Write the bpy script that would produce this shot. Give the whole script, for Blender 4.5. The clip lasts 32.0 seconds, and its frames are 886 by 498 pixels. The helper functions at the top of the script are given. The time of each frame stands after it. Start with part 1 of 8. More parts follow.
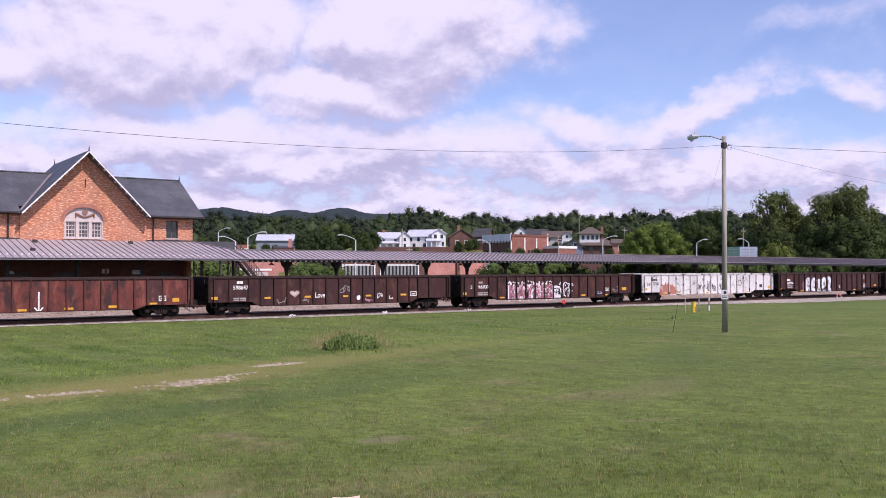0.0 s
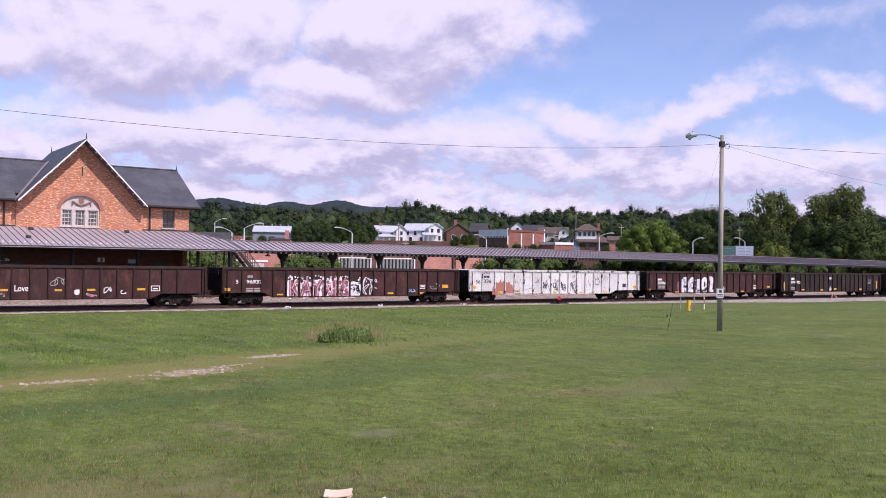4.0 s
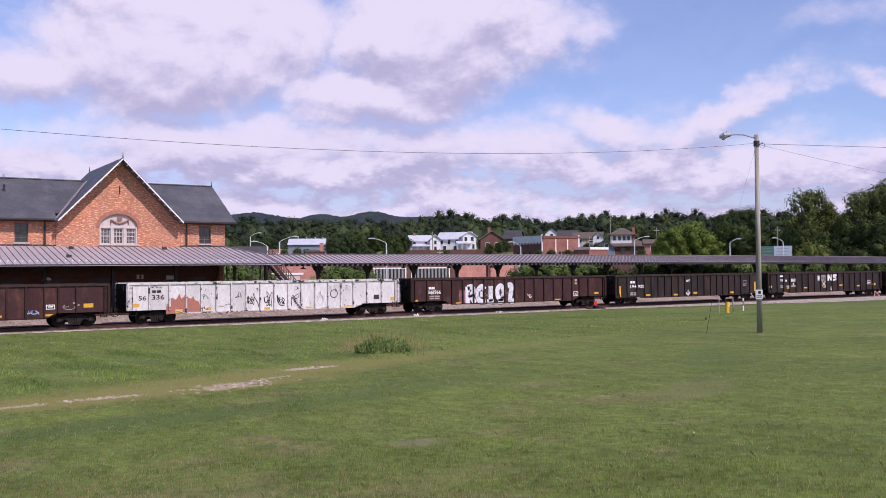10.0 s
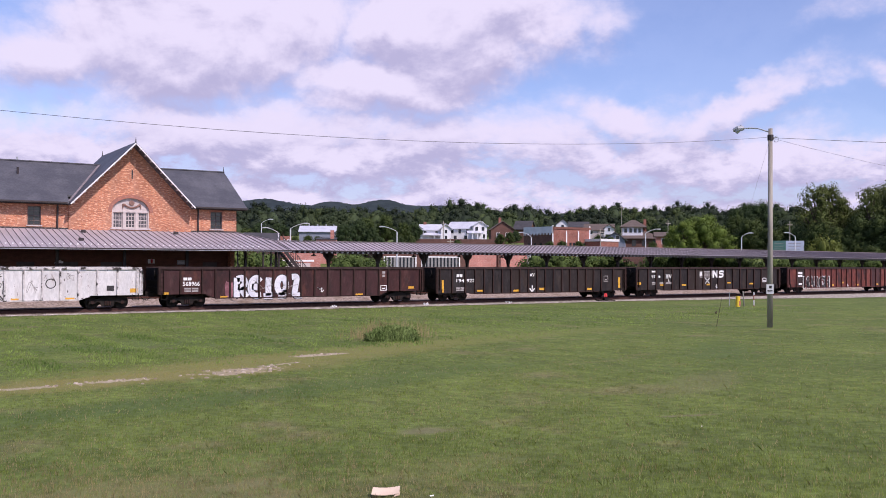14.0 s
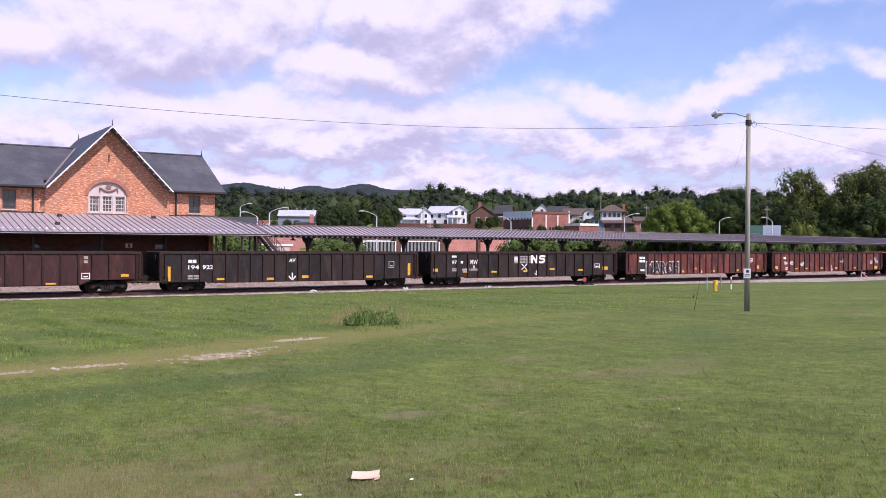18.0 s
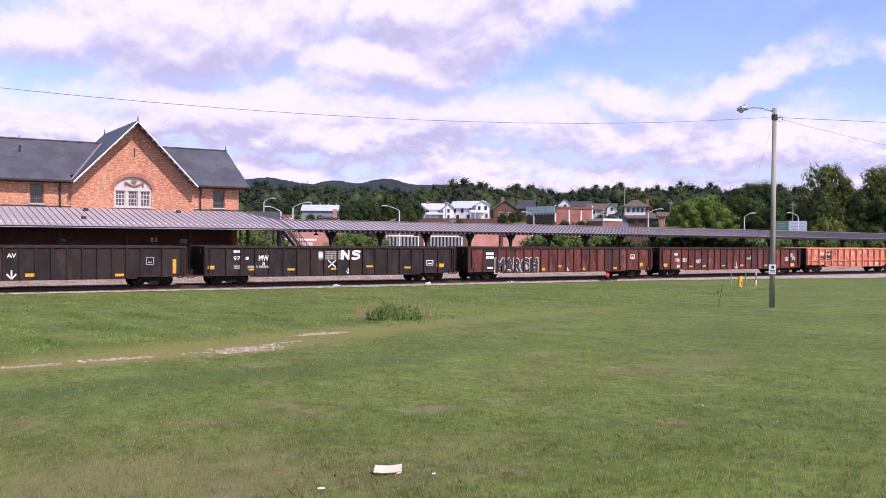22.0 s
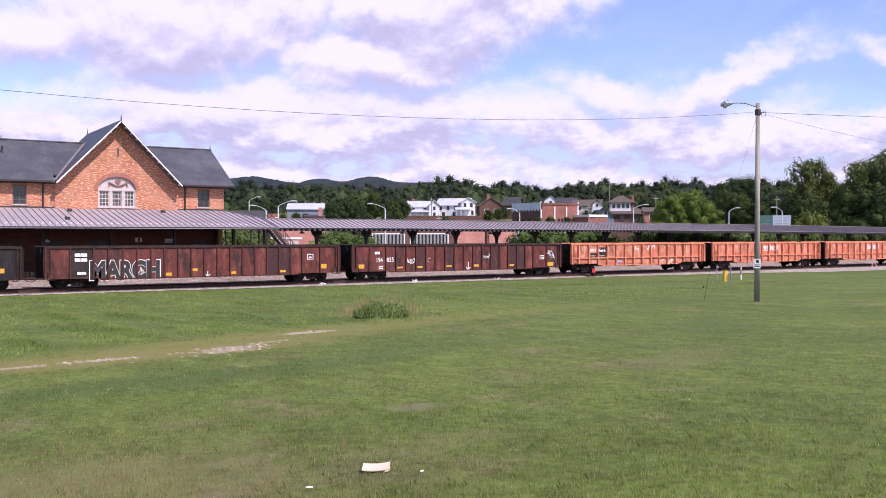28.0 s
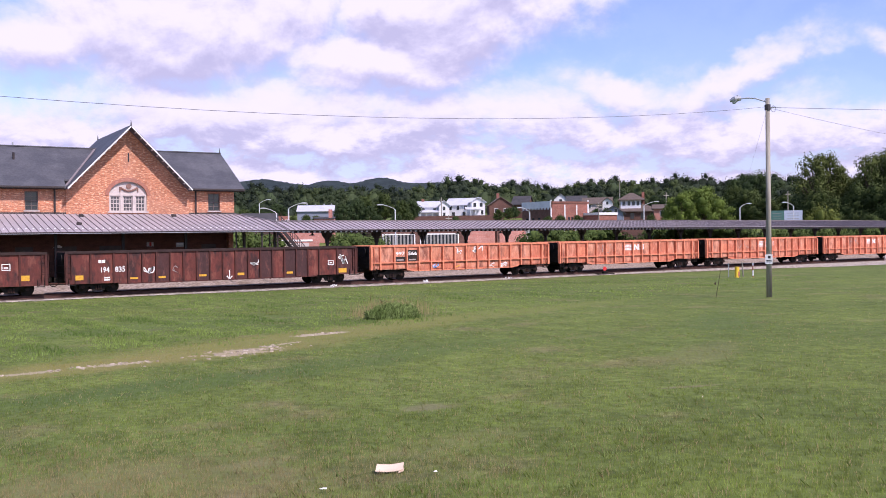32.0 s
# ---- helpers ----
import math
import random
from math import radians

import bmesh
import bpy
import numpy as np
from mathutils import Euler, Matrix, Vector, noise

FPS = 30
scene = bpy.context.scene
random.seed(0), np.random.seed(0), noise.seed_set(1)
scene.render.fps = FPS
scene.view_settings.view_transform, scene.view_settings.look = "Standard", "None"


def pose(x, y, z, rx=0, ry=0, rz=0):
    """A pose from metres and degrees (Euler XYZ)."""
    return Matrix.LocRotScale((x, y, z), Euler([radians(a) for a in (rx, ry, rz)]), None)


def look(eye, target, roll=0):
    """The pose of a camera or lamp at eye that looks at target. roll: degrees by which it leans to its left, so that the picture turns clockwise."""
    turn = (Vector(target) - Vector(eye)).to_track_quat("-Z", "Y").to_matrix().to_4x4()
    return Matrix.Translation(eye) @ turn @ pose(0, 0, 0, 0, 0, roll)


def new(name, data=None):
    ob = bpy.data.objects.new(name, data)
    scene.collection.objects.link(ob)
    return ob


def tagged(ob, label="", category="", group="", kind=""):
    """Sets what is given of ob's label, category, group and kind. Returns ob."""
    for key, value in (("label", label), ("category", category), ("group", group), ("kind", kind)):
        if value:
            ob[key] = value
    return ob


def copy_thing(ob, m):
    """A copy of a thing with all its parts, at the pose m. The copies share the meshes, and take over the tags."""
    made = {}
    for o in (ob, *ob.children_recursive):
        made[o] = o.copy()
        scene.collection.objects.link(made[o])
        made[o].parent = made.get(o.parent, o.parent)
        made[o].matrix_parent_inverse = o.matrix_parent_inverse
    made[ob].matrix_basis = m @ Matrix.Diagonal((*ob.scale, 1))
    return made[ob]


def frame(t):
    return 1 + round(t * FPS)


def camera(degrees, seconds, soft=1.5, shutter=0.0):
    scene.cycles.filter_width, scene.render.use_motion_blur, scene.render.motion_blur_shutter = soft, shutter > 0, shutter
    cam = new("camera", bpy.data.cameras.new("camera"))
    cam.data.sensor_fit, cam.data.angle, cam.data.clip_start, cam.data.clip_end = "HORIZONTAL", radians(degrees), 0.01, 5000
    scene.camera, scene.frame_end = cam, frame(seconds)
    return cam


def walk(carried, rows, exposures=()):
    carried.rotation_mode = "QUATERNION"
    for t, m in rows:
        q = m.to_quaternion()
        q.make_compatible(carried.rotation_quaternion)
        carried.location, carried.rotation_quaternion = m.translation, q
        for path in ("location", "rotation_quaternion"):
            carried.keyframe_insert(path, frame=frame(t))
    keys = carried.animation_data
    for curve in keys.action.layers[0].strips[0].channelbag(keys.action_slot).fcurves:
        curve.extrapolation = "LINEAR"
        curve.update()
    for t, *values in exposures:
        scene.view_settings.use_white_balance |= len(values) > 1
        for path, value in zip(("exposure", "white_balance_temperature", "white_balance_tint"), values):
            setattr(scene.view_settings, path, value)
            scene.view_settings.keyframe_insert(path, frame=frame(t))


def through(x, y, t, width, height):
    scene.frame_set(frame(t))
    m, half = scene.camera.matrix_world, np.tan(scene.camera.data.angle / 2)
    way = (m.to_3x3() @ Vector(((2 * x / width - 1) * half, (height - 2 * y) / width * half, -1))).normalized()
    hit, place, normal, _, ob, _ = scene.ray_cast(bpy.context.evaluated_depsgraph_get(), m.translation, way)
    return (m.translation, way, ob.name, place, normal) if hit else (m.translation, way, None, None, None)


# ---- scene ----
# Plan: x runs along the railway, y away from the camera, z = 0 a hand above the rail.
cam = camera(51.67, 32.0, soft=0.9)
EYE = (0.0, 0.0, 3.16)
VIEW = [
    (0, 91.11, -0.00, -35.00), (0.5, 91.10, -0.33, -35.28), (1, 90.96, -0.67, -35.35), (1.5, 90.97, -0.60, -35.12),
    (2, 91.00, -0.57, -34.90), (2.5, 90.94, -0.60, -34.82), (3, 90.82, -0.82, -34.98), (3.5, 90.75, -1.01, -35.21),
    (5.5, 90.73, -0.41, -34.93), (6, 90.59, -0.34, -34.54), (6.5, 90.44, -0.50, -34.22), (7, 90.34, -0.62, -33.91),
    (7.5, 90.32, -0.39, -33.61), (8, 90.57, 0.41, -33.33), (8.5, 90.84, 0.76, -33.15), (9, 91.10, 0.68, -33.11),
    (9.5, 91.26, 0.68, -33.08), (10, 91.28, 0.57, -33.07), (10.5, 91.17, 0.45, -33.11), (11, 90.97, 0.22, -33.07),
    (11.5, 90.89, 0.04, -33.03), (12, 90.95, -0.37, -33.15), (12.5, 91.08, -0.99, -32.77), (13, 91.07, -0.69, -32.21),
    (13.5, 90.84, -0.89, -32.15), (14, 90.61, -0.37, -32.43), (14.5, 90.56, -0.58, -32.73), (16.5, 90.64, -0.37, -33.91),
    (17, 90.09, 0.07, -33.77), (17.5, 89.75, 0.01, -33.76), (18, 89.64, -0.39, -33.70), (18.5, 89.66, -0.38, -33.48),
    (19, 89.75, -0.50, -33.18), (19.5, 89.65, -0.21, -32.78), (20, 89.62, -0.29, -32.46), (20.5, 89.57, -0.39, -32.29),
    (21, 89.48, -0.59, -32.21), (21.5, 89.36, -0.53, -32.20), (22, 89.31, -0.52, -32.28), (22.5, 89.31, -0.51, -32.34),
    (23, 89.26, -0.27, -32.46), (23.5, 89.18, -0.29, -32.54), (24, 89.04, -0.28, -32.67), (24.5, 88.84, -0.64, -32.75),
    (25, 88.70, -0.68, -32.81), (25.5, 88.56, -0.52, -32.86), (27.5, 88.90, 0.09, -33.23), (28, 89.15, -0.00, -33.15),
    (28.5, 89.26, 0.00, -32.88), (29, 89.31, 0.20, -32.69), (29.5, 89.39, 0.19, -32.59), (30, 89.52, 0.28, -32.51),
    (30.5, 89.62, 0.22, -32.45), (31, 89.59, 0.22, -32.49), (31.5, 89.41, 0.49, -32.48), (32, 89.16, 0.82, -32.51),
]

walk(cam, [(t, pose(*EYE, a, b, c)) for t, a, b, c in VIEW], exposures=[(0, -0.14, 6500, 26), (6, -0.15, 6500, 26), (8, -0.12, 6500, 26), (9, -0.24, 6500, 26), (12, -0.28, 6500, 26), (14, -0.21, 6500, 26), (17, -0.07, 6500, 26), (20, 0.05, 6500, 26), (26, 0.06, 6450, 26), (32, 0.04, 6420, 26)])

# ---------------------------------------------------------------- light
SUN_AZ, SUN_EL = radians(170), radians(47)     # clockwise from +y


def nodes_of(tree):
    tree.nodes.clear()

    def add(kind, **props):
        n = tree.nodes.new(kind)
        if "operation" in props:
            n.operation = props["operation"]
        if "data_type" in props:
            n.data_type = props["data_type"]
        if "blend_type" in props:
            n.blend_type = props["blend_type"]
        if "sky_type" in props:
            n.sky_type = props["sky_type"]
        return n
    return add, tree.links.new


def make_world():
    """Blue sky with broken cumulus, laid out by bearing and height."""
    w = bpy.data.worlds.new("sky")
    scene.world = w
    w.use_nodes = True
    add, link = nodes_of(w.node_tree)
    out = add("ShaderNodeOutputWorld")
    sky = add("ShaderNodeTexSky", sky_type="NISHITA")
    sky.sun_disc = False
    sky.sun_elevation, sky.sun_rotation = SUN_EL, SUN_AZ
    sky.air_density, sky.dust_density, sky.ozone_density = 1.0, 0.5, 3.0
    coord = add("ShaderNodeTexCoord")
    norm = add("ShaderNodeVectorMath", operation="NORMALIZE")
    link(coord.outputs["Generated"], norm.inputs[0])
    way = norm.outputs[0]

    def num(op, a, b=None, c=None):
        n = add("ShaderNodeMath", operation=op)
        for sock, v in zip(n.inputs, (a, b, c)):
            if v is not None:
                if isinstance(v, (int, float)):
                    sock.default_value = v
                else:
                    link(v, sock)
        return n.outputs[0]

    def span(v, lo, hi, to0=0.0, to1=1.0, soft=True):
        n = add("ShaderNodeMapRange")
        if soft:
            n.interpolation_type = "SMOOTHSTEP"
        for sock, x in zip(n.inputs[1:5], (lo, hi, to0, to1)):
            sock.default_value = x
        link(v, n.inputs[0])
        return n.outputs[0]
    split = add("ShaderNodeSeparateXYZ")
    link(way, split.inputs[0])
    a = radians(CLOUD_BEARING)
    fore = num("MAXIMUM", num("ADD", num("MULTIPLY", split.outputs[0], math.sin(a)), num("MULTIPLY", split.outputs[1], math.cos(a))), 0.08)
    across = num("DIVIDE", num("SUBTRACT", num("MULTIPLY", split.outputs[0], math.cos(a)), num("MULTIPLY", split.outputs[1], math.sin(a))), fore)
    rise = num("DIVIDE", split.outputs[2], fore)
    low = span(rise, 0.165, 0.105)

    def fbm(scale, squash, shift, detail, rough, lift, warp=0.0, colour=False):
        m = add("ShaderNodeVectorMath", operation="MULTIPLY_ADD")
        link(way, m.inputs[0])
        m.inputs[1].default_value, m.inputs[2].default_value = (1, 1, squash), (shift, 1.7, 0.4 + lift * squash)
        n = add("ShaderNodeTexNoise")
        n.inputs["Scale"].default_value, n.inputs["Detail"].default_value = scale, detail
        n.inputs["Roughness"].default_value, n.inputs["Distortion"].default_value = rough, warp
        link(m.outputs[0], n.inputs["Vector"])
        return n.outputs["Color" if colour else "Fac"]

    def cover_at(lift):
        """How much cloud there is at a direction raised by lift: heaps with ragged rims, broken banks between."""
        flat = add("ShaderNodeCombineXYZ")
        link(across, flat.inputs[0])
        link(num("ADD", rise, lift), flat.inputs[1])
        wob = add("ShaderNodeVectorMath", operation="MULTIPLY_ADD")
        link(fbm(7.0, 1.3, 5.1, 5.0, 0.6, lift, 0.0, True), wob.inputs[0])
        wob.inputs[1].default_value = (0.16, 0.10, 0.0)
        link(flat.outputs[0], wob.inputs[2])
        field = None
        for cx, cy, rx, ry, peak, tilt in CLOUDS:
            m = add("ShaderNodeMapping")
            m.vector_type = "TEXTURE"
            m.inputs["Location"].default_value = (cx + 0.08, cy + 0.05, 0)
            m.inputs["Rotation"].default_value = (0, 0, radians(tilt))
            m.inputs["Scale"].default_value = (rx, ry, 1)
            link(wob.outputs[0], m.inputs[0])
            l = add("ShaderNodeVectorMath", operation="LENGTH")
            link(m.outputs[0], l.inputs[0])
            one = span(l.outputs["Value"], 1.35, 0.0, -0.5, peak)
            field = one if field is None else num("SMOOTH_MAX", field, one, 0.12)
        heap, bank = fbm(8.0, 1.5, 0.3, 9.0, 0.62, lift, 0.2), fbm(13.5, 2.1, 2.2, 9.0, 0.62, lift, 0.15)
        grain = add("ShaderNodeMix", data_type="FLOAT")
        link(low, grain.inputs[0])
        link(num("MULTIPLY_ADD", heap, 1.5, -0.75), grain.inputs[2])
        link(num("MULTIPLY_ADD", bank, 2.6, -1.3), grain.inputs[3])
        return num("ADD", field, grain.outputs[0])
    here, above = cover_at(0.0), cover_at(0.022)
    dense = span(here, -0.30, 0.36, 0.10, 1.0)
    thin = num("MULTIPLY", low, 0.5)
    dense = num("MAXIMUM", dense, thin)
    under = num("SUBTRACT", above, here)      # shaded undersides, bright tops, the low banks duller
    shade = add("ShaderNodeMix", data_type="FLOAT")
    link(low, shade.inputs[0])
    link(span(under, -0.14, 0.42), shade.inputs[2])
    link(span(under, -0.42, 0.34), shade.inputs[3])
    grey = shade.outputs[0]
    tone = add("ShaderNodeMix", data_type="RGBA")
    link(grey, tone.inputs[0])
    tone.inputs[6].default_value = (0.90, 0.90, 1.08, 1)
    tone.inputs[7].default_value = (0.545, 0.56, 0.79, 1)
    gain = add("ShaderNodeVectorMath", operation="MULTIPLY")
    link(sky.outputs[0], gain.inputs[0])
    gain.inputs[1].default_value = (0.155, 0.160, 0.185)
    both = add("ShaderNodeMix", data_type="RGBA")
    link(dense, both.inputs[0])
    link(gain.outputs[0], both.inputs[6])
    link(tone.outputs[2], both.inputs[7])
    bg = add("ShaderNodeBackground")
    bg.inputs[1].default_value = 1.0
    link(both.outputs[2], bg.inputs[0])
    link(bg.outputs[0], out.inputs[0])


CLOUD_BEARING = 32.4
CLOUDS = [  # across, rise, half width, half height, thickness, tilt
    (-0.29, 0.255, 0.225, 0.115, 1.0, 0), (-0.43, 0.215, 0.12, 0.06, 0.5, 0), (0.02, 0.255, 0.165, 0.115, 1.0, 12), (-0.05, 0.19, 0.20, 0.05, 0.6, 0),
    (-0.20, 0.115, 0.80, 0.080, 0.50, 0), (0.36, 0.105, 0.42, 0.055, 0.46, 3), (0.0, 0.045, 1.8, 0.085, 0.50, 0),
    (0.19, 0.148, 0.085, 0.030, 0.45, 0), (0.33, 0.165, 0.16, 0.026, 0.35, 24), (0.46, 0.27, 0.14, 0.03, -0.05, 10), (0.50, 0.20, 0.06, 0.022, 0.15, 0),
]
make_world()
sun = new("sun", bpy.data.lights.new("sun", "SUN"))
sun.data.energy, sun.data.angle, sun.data.color = 5.0, radians(0.5), (1.0, 0.95, 0.88)
sun.matrix_world = look((math.sin(SUN_AZ) * math.cos(SUN_EL) * 200, math.cos(SUN_AZ) * math.cos(SUN_EL) * 200, math.sin(SUN_EL) * 200), (0, 0, 0))


# ---------------------------------------------------------------- materials
def paint(name, base, second=None, scale=3.0, mix=(0.4, 0.65), rough=0.7, metal=0.0, bump=0.0, bump_scale=40.0, fine=0.12, fine_scale=30.0, stretch=(1, 1, 1), vary=0.0, third=None, third_scale=0.7, third_mix=(0.5, 0.6), island=0.0, swap=None):
    """A surface of two or three colours in patches, with a fine grain and relief, in metres."""
    m = bpy.data.materials.new(name)
    m.use_nodes = True
    add, link = nodes_of(m.node_tree)
    out, bsdf = add("ShaderNodeOutputMaterial"), add("ShaderNodeBsdfPrincipled")
    link(bsdf.outputs[0], out.inputs[0])
    bsdf.inputs["Roughness"].default_value, bsdf.inputs["Metallic"].default_value = rough, metal
    if rough > 0.6:
        bsdf.inputs["Specular IOR Level"].default_value = 0.15
    coord, mapping = add("ShaderNodeTexCoord"), add("ShaderNodeMapping")
    mapping.inputs["Scale"].default_value = stretch
    link(coord.outputs["Object"], mapping.inputs[0])

    def noise_at(s, detail=5.0, rough_=0.6):
        n = add("ShaderNodeTexNoise")
        n.inputs["Scale"].default_value, n.inputs["Detail"].default_value, n.inputs["Roughness"].default_value = s, detail, rough_
        link(mapping.outputs[0], n.inputs["Vector"])
        return n.outputs["Fac"]

    def ramp(sock, lo, hi):
        r = add("ShaderNodeMapRange")
        r.inputs["From Min"].default_value, r.inputs["From Max"].default_value = lo, hi
        link(sock, r.inputs["Value"])
        return r.outputs[0]

    def mixed(fac, a, b, kind="MIX"):
        n = add("ShaderNodeMix", data_type="RGBA", blend_type=kind)
        for sock, v in ((n.inputs[0], fac), (n.inputs[6], a), (n.inputs[7], b)):
            if isinstance(v, (tuple, float)):
                sock.default_value = (*v, 1) if isinstance(v, tuple) else v
            else:
                link(v, sock)
        return n.outputs[2]
    color = mixed(ramp(noise_at(scale), *mix), base, second or tuple(c * 0.8 for c in base))
    if third:
        color = mixed(ramp(noise_at(third_scale, 6.0), *third_mix), color, third)
    if swap:
        color = mixed(ramp(add("ShaderNodeObjectInfo").outputs["Random"], swap[1], swap[1] + 0.25), color, swap[0])
    grain = ramp(noise_at(fine_scale, 3.0), 0.25, 0.75)
    shade = add("ShaderNodeMapRange")
    shade.inputs["To Min"].default_value, shade.inputs["To Max"].default_value = 1 - fine, 1 + fine
    link(grain, shade.inputs["Value"])
    value = add("ShaderNodeHueSaturation")
    link(color, value.inputs["Color"])
    link(shade.outputs[0], value.inputs["Value"])
    color = value.outputs[0]
    if vary or island:
        src = add("ShaderNodeNewGeometry").outputs["Random Per Island"] if island else add("ShaderNodeObjectInfo").outputs["Random"]
        amount = island or vary
        r2 = add("ShaderNodeMapRange")
        r2.inputs["To Min"].default_value, r2.inputs["To Max"].default_value = 1 - amount, 1 + amount
        link(src, r2.inputs["Value"])
        v2 = add("ShaderNodeHueSaturation")
        link(color, v2.inputs["Color"])
        link(r2.outputs[0], v2.inputs["Value"])
        color = v2.outputs[0]
    link(color, bsdf.inputs["Base Color"])
    if bump:
        b = add("ShaderNodeBump")
        b.inputs["Strength"].default_value, b.inputs["Distance"].default_value = 0.6, bump
        link(noise_at(bump_scale, 4.0), b.inputs["Height"])
        link(b.outputs[0], bsdf.inputs["Normal"])
    return m


def grass_paint(name, island=0.0, gain=1.0):
    """Turf in green and dry patches, worn yellow along a track, with bare earth in places."""
    def g(c):
        return tuple(v * gain for v in c)
    m = paint(name, g((0.128, 0.164, 0.038)), g((0.096, 0.130, 0.031)), scale=0.11, mix=(0.35, 0.65), rough=0.9, bump=0.05, bump_scale=7, fine=0.35, fine_scale=6.0, third=g((0.215, 0.165, 0.095)), third_scale=0.42, third_mix=(0.55, 0.84), island=island)
    tree = m.node_tree
    bsdf = [n for n in tree.nodes if n.type == "BSDF_PRINCIPLED"][0]
    base = bsdf.inputs["Base Color"].links[0].from_socket
    new_node, link = tree.nodes.new, tree.links.new
    coord, ragged = new_node("ShaderNodeTexCoord"), new_node("ShaderNodeTexNoise")
    ragged.inputs["Scale"].default_value, ragged.inputs["Detail"].default_value, ragged.inputs["Roughness"].default_value = 1.3, 6.0, 0.7
    link(coord.outputs["Object"], ragged.inputs["Vector"])
    broken = new_node("ShaderNodeTexNoise")
    broken.inputs["Scale"].default_value, broken.inputs["Detail"].default_value = 2.6, 8.0
    squeeze = new_node("ShaderNodeMapping")
    squeeze.inputs["Scale"].default_value = (2.4, 0.75, 1)
    link(coord.outputs["Object"], squeeze.inputs[0])
    link(squeeze.outputs[0], broken.inputs["Vector"])
    blotch, range_, tint = new_node("ShaderNodeTexNoise"), new_node("ShaderNodeMapRange"), new_node("ShaderNodeHueSaturation")
    blotch.inputs["Scale"].default_value, blotch.inputs["Detail"].default_value, blotch.inputs["Roughness"].default_value = 1.5, 6.0, 0.75
    drawn = new_node("ShaderNodeMapping")
    drawn.inputs["Scale"].default_value = (1.0, 0.5, 1.0)
    link(coord.outputs["Object"], drawn.inputs[0])
    link(drawn.outputs[0], blotch.inputs["Vector"])
    for sock, v in zip(range_.inputs[1:5], (0.32, 0.68, 0.72, 1.28)):
        sock.default_value = v
    link(blotch.outputs["Fac"], range_.inputs[0])
    link(range_.outputs[0], tint.inputs["Value"])
    link(base, tint.inputs["Color"])
    last = tint.outputs[0]
    for (x, y, half, wide, turn), colour, strength in WORN:
        mp = new_node("ShaderNodeMapping")
        mp.vector_type = "TEXTURE"
        mp.inputs["Location"].default_value, mp.inputs["Rotation"].default_value, mp.inputs["Scale"].default_value = (x, y, 0), (0, 0, radians(turn)), (half, wide, 400.0)
        link(coord.outputs["Object"], mp.inputs[0])
        ln = new_node("ShaderNodeVectorMath")
        ln.operation = "LENGTH"
        link(mp.outputs[0], ln.inputs[0])
        add = new_node("ShaderNodeMath")
        add.operation = "MULTIPLY_ADD"
        bare = strength >= 0.95
        link((broken if strength >= 0.8 and not bare else ragged).outputs["Fac"], add.inputs[0])
        add.inputs[1].default_value = 1.0 if bare else 2.6 if strength >= 0.8 else 1.6
        link(ln.outputs["Value"], add.inputs[2])
        r = new_node("ShaderNodeMapRange")
        r.interpolation_type = "SMOOTHSTEP"
        for s, v in zip(r.inputs[1:5], ((1.42, 1.20, 0.0, strength) if bare else (2.05, 1.75, 0.0, strength) if strength >= 0.8 else (2.05, 1.2, 0.0, strength))):
            s.default_value = v
        link(add.outputs[0], r.inputs[0])
        mix = new_node("ShaderNodeMix")
        mix.data_type = "RGBA"
        link(r.outputs[0], mix.inputs[0])
        link(last, mix.inputs[6])
        mix.inputs[7].default_value = (*colour, 1)
        last = mix.outputs[2]
    link(last, bsdf.inputs["Base Color"])
    return m


def leafy(m, gain=1.7, through=0.5):
    """Thin leaves and blades: light passes through them as well as off them."""
    tree = m.node_tree
    bsdf = [n for n in tree.nodes if n.type == "BSDF_PRINCIPLED"][0]
    out = [n for n in tree.nodes if n.type == "OUTPUT_MATERIAL"][0]
    base = bsdf.inputs["Base Color"].links[0].from_socket
    hue = tree.nodes.new("ShaderNodeHueSaturation")
    hue.inputs["Value"].default_value = gain
    tree.links.new(base, hue.inputs["Color"])
    diff, trans, mix = tree.nodes.new("ShaderNodeBsdfDiffuse"), tree.nodes.new("ShaderNodeBsdfTranslucent"), tree.nodes.new("ShaderNodeMixShader")
    mix.inputs[0].default_value = through
    for n in (diff, trans):
        tree.links.new(hue.outputs[0], n.inputs["Color"])
    tree.links.new(diff.outputs[0], mix.inputs[1])
    tree.links.new(trans.outputs[0], mix.inputs[2])
    tree.links.new(mix.outputs[0], out.inputs[0])
    return m


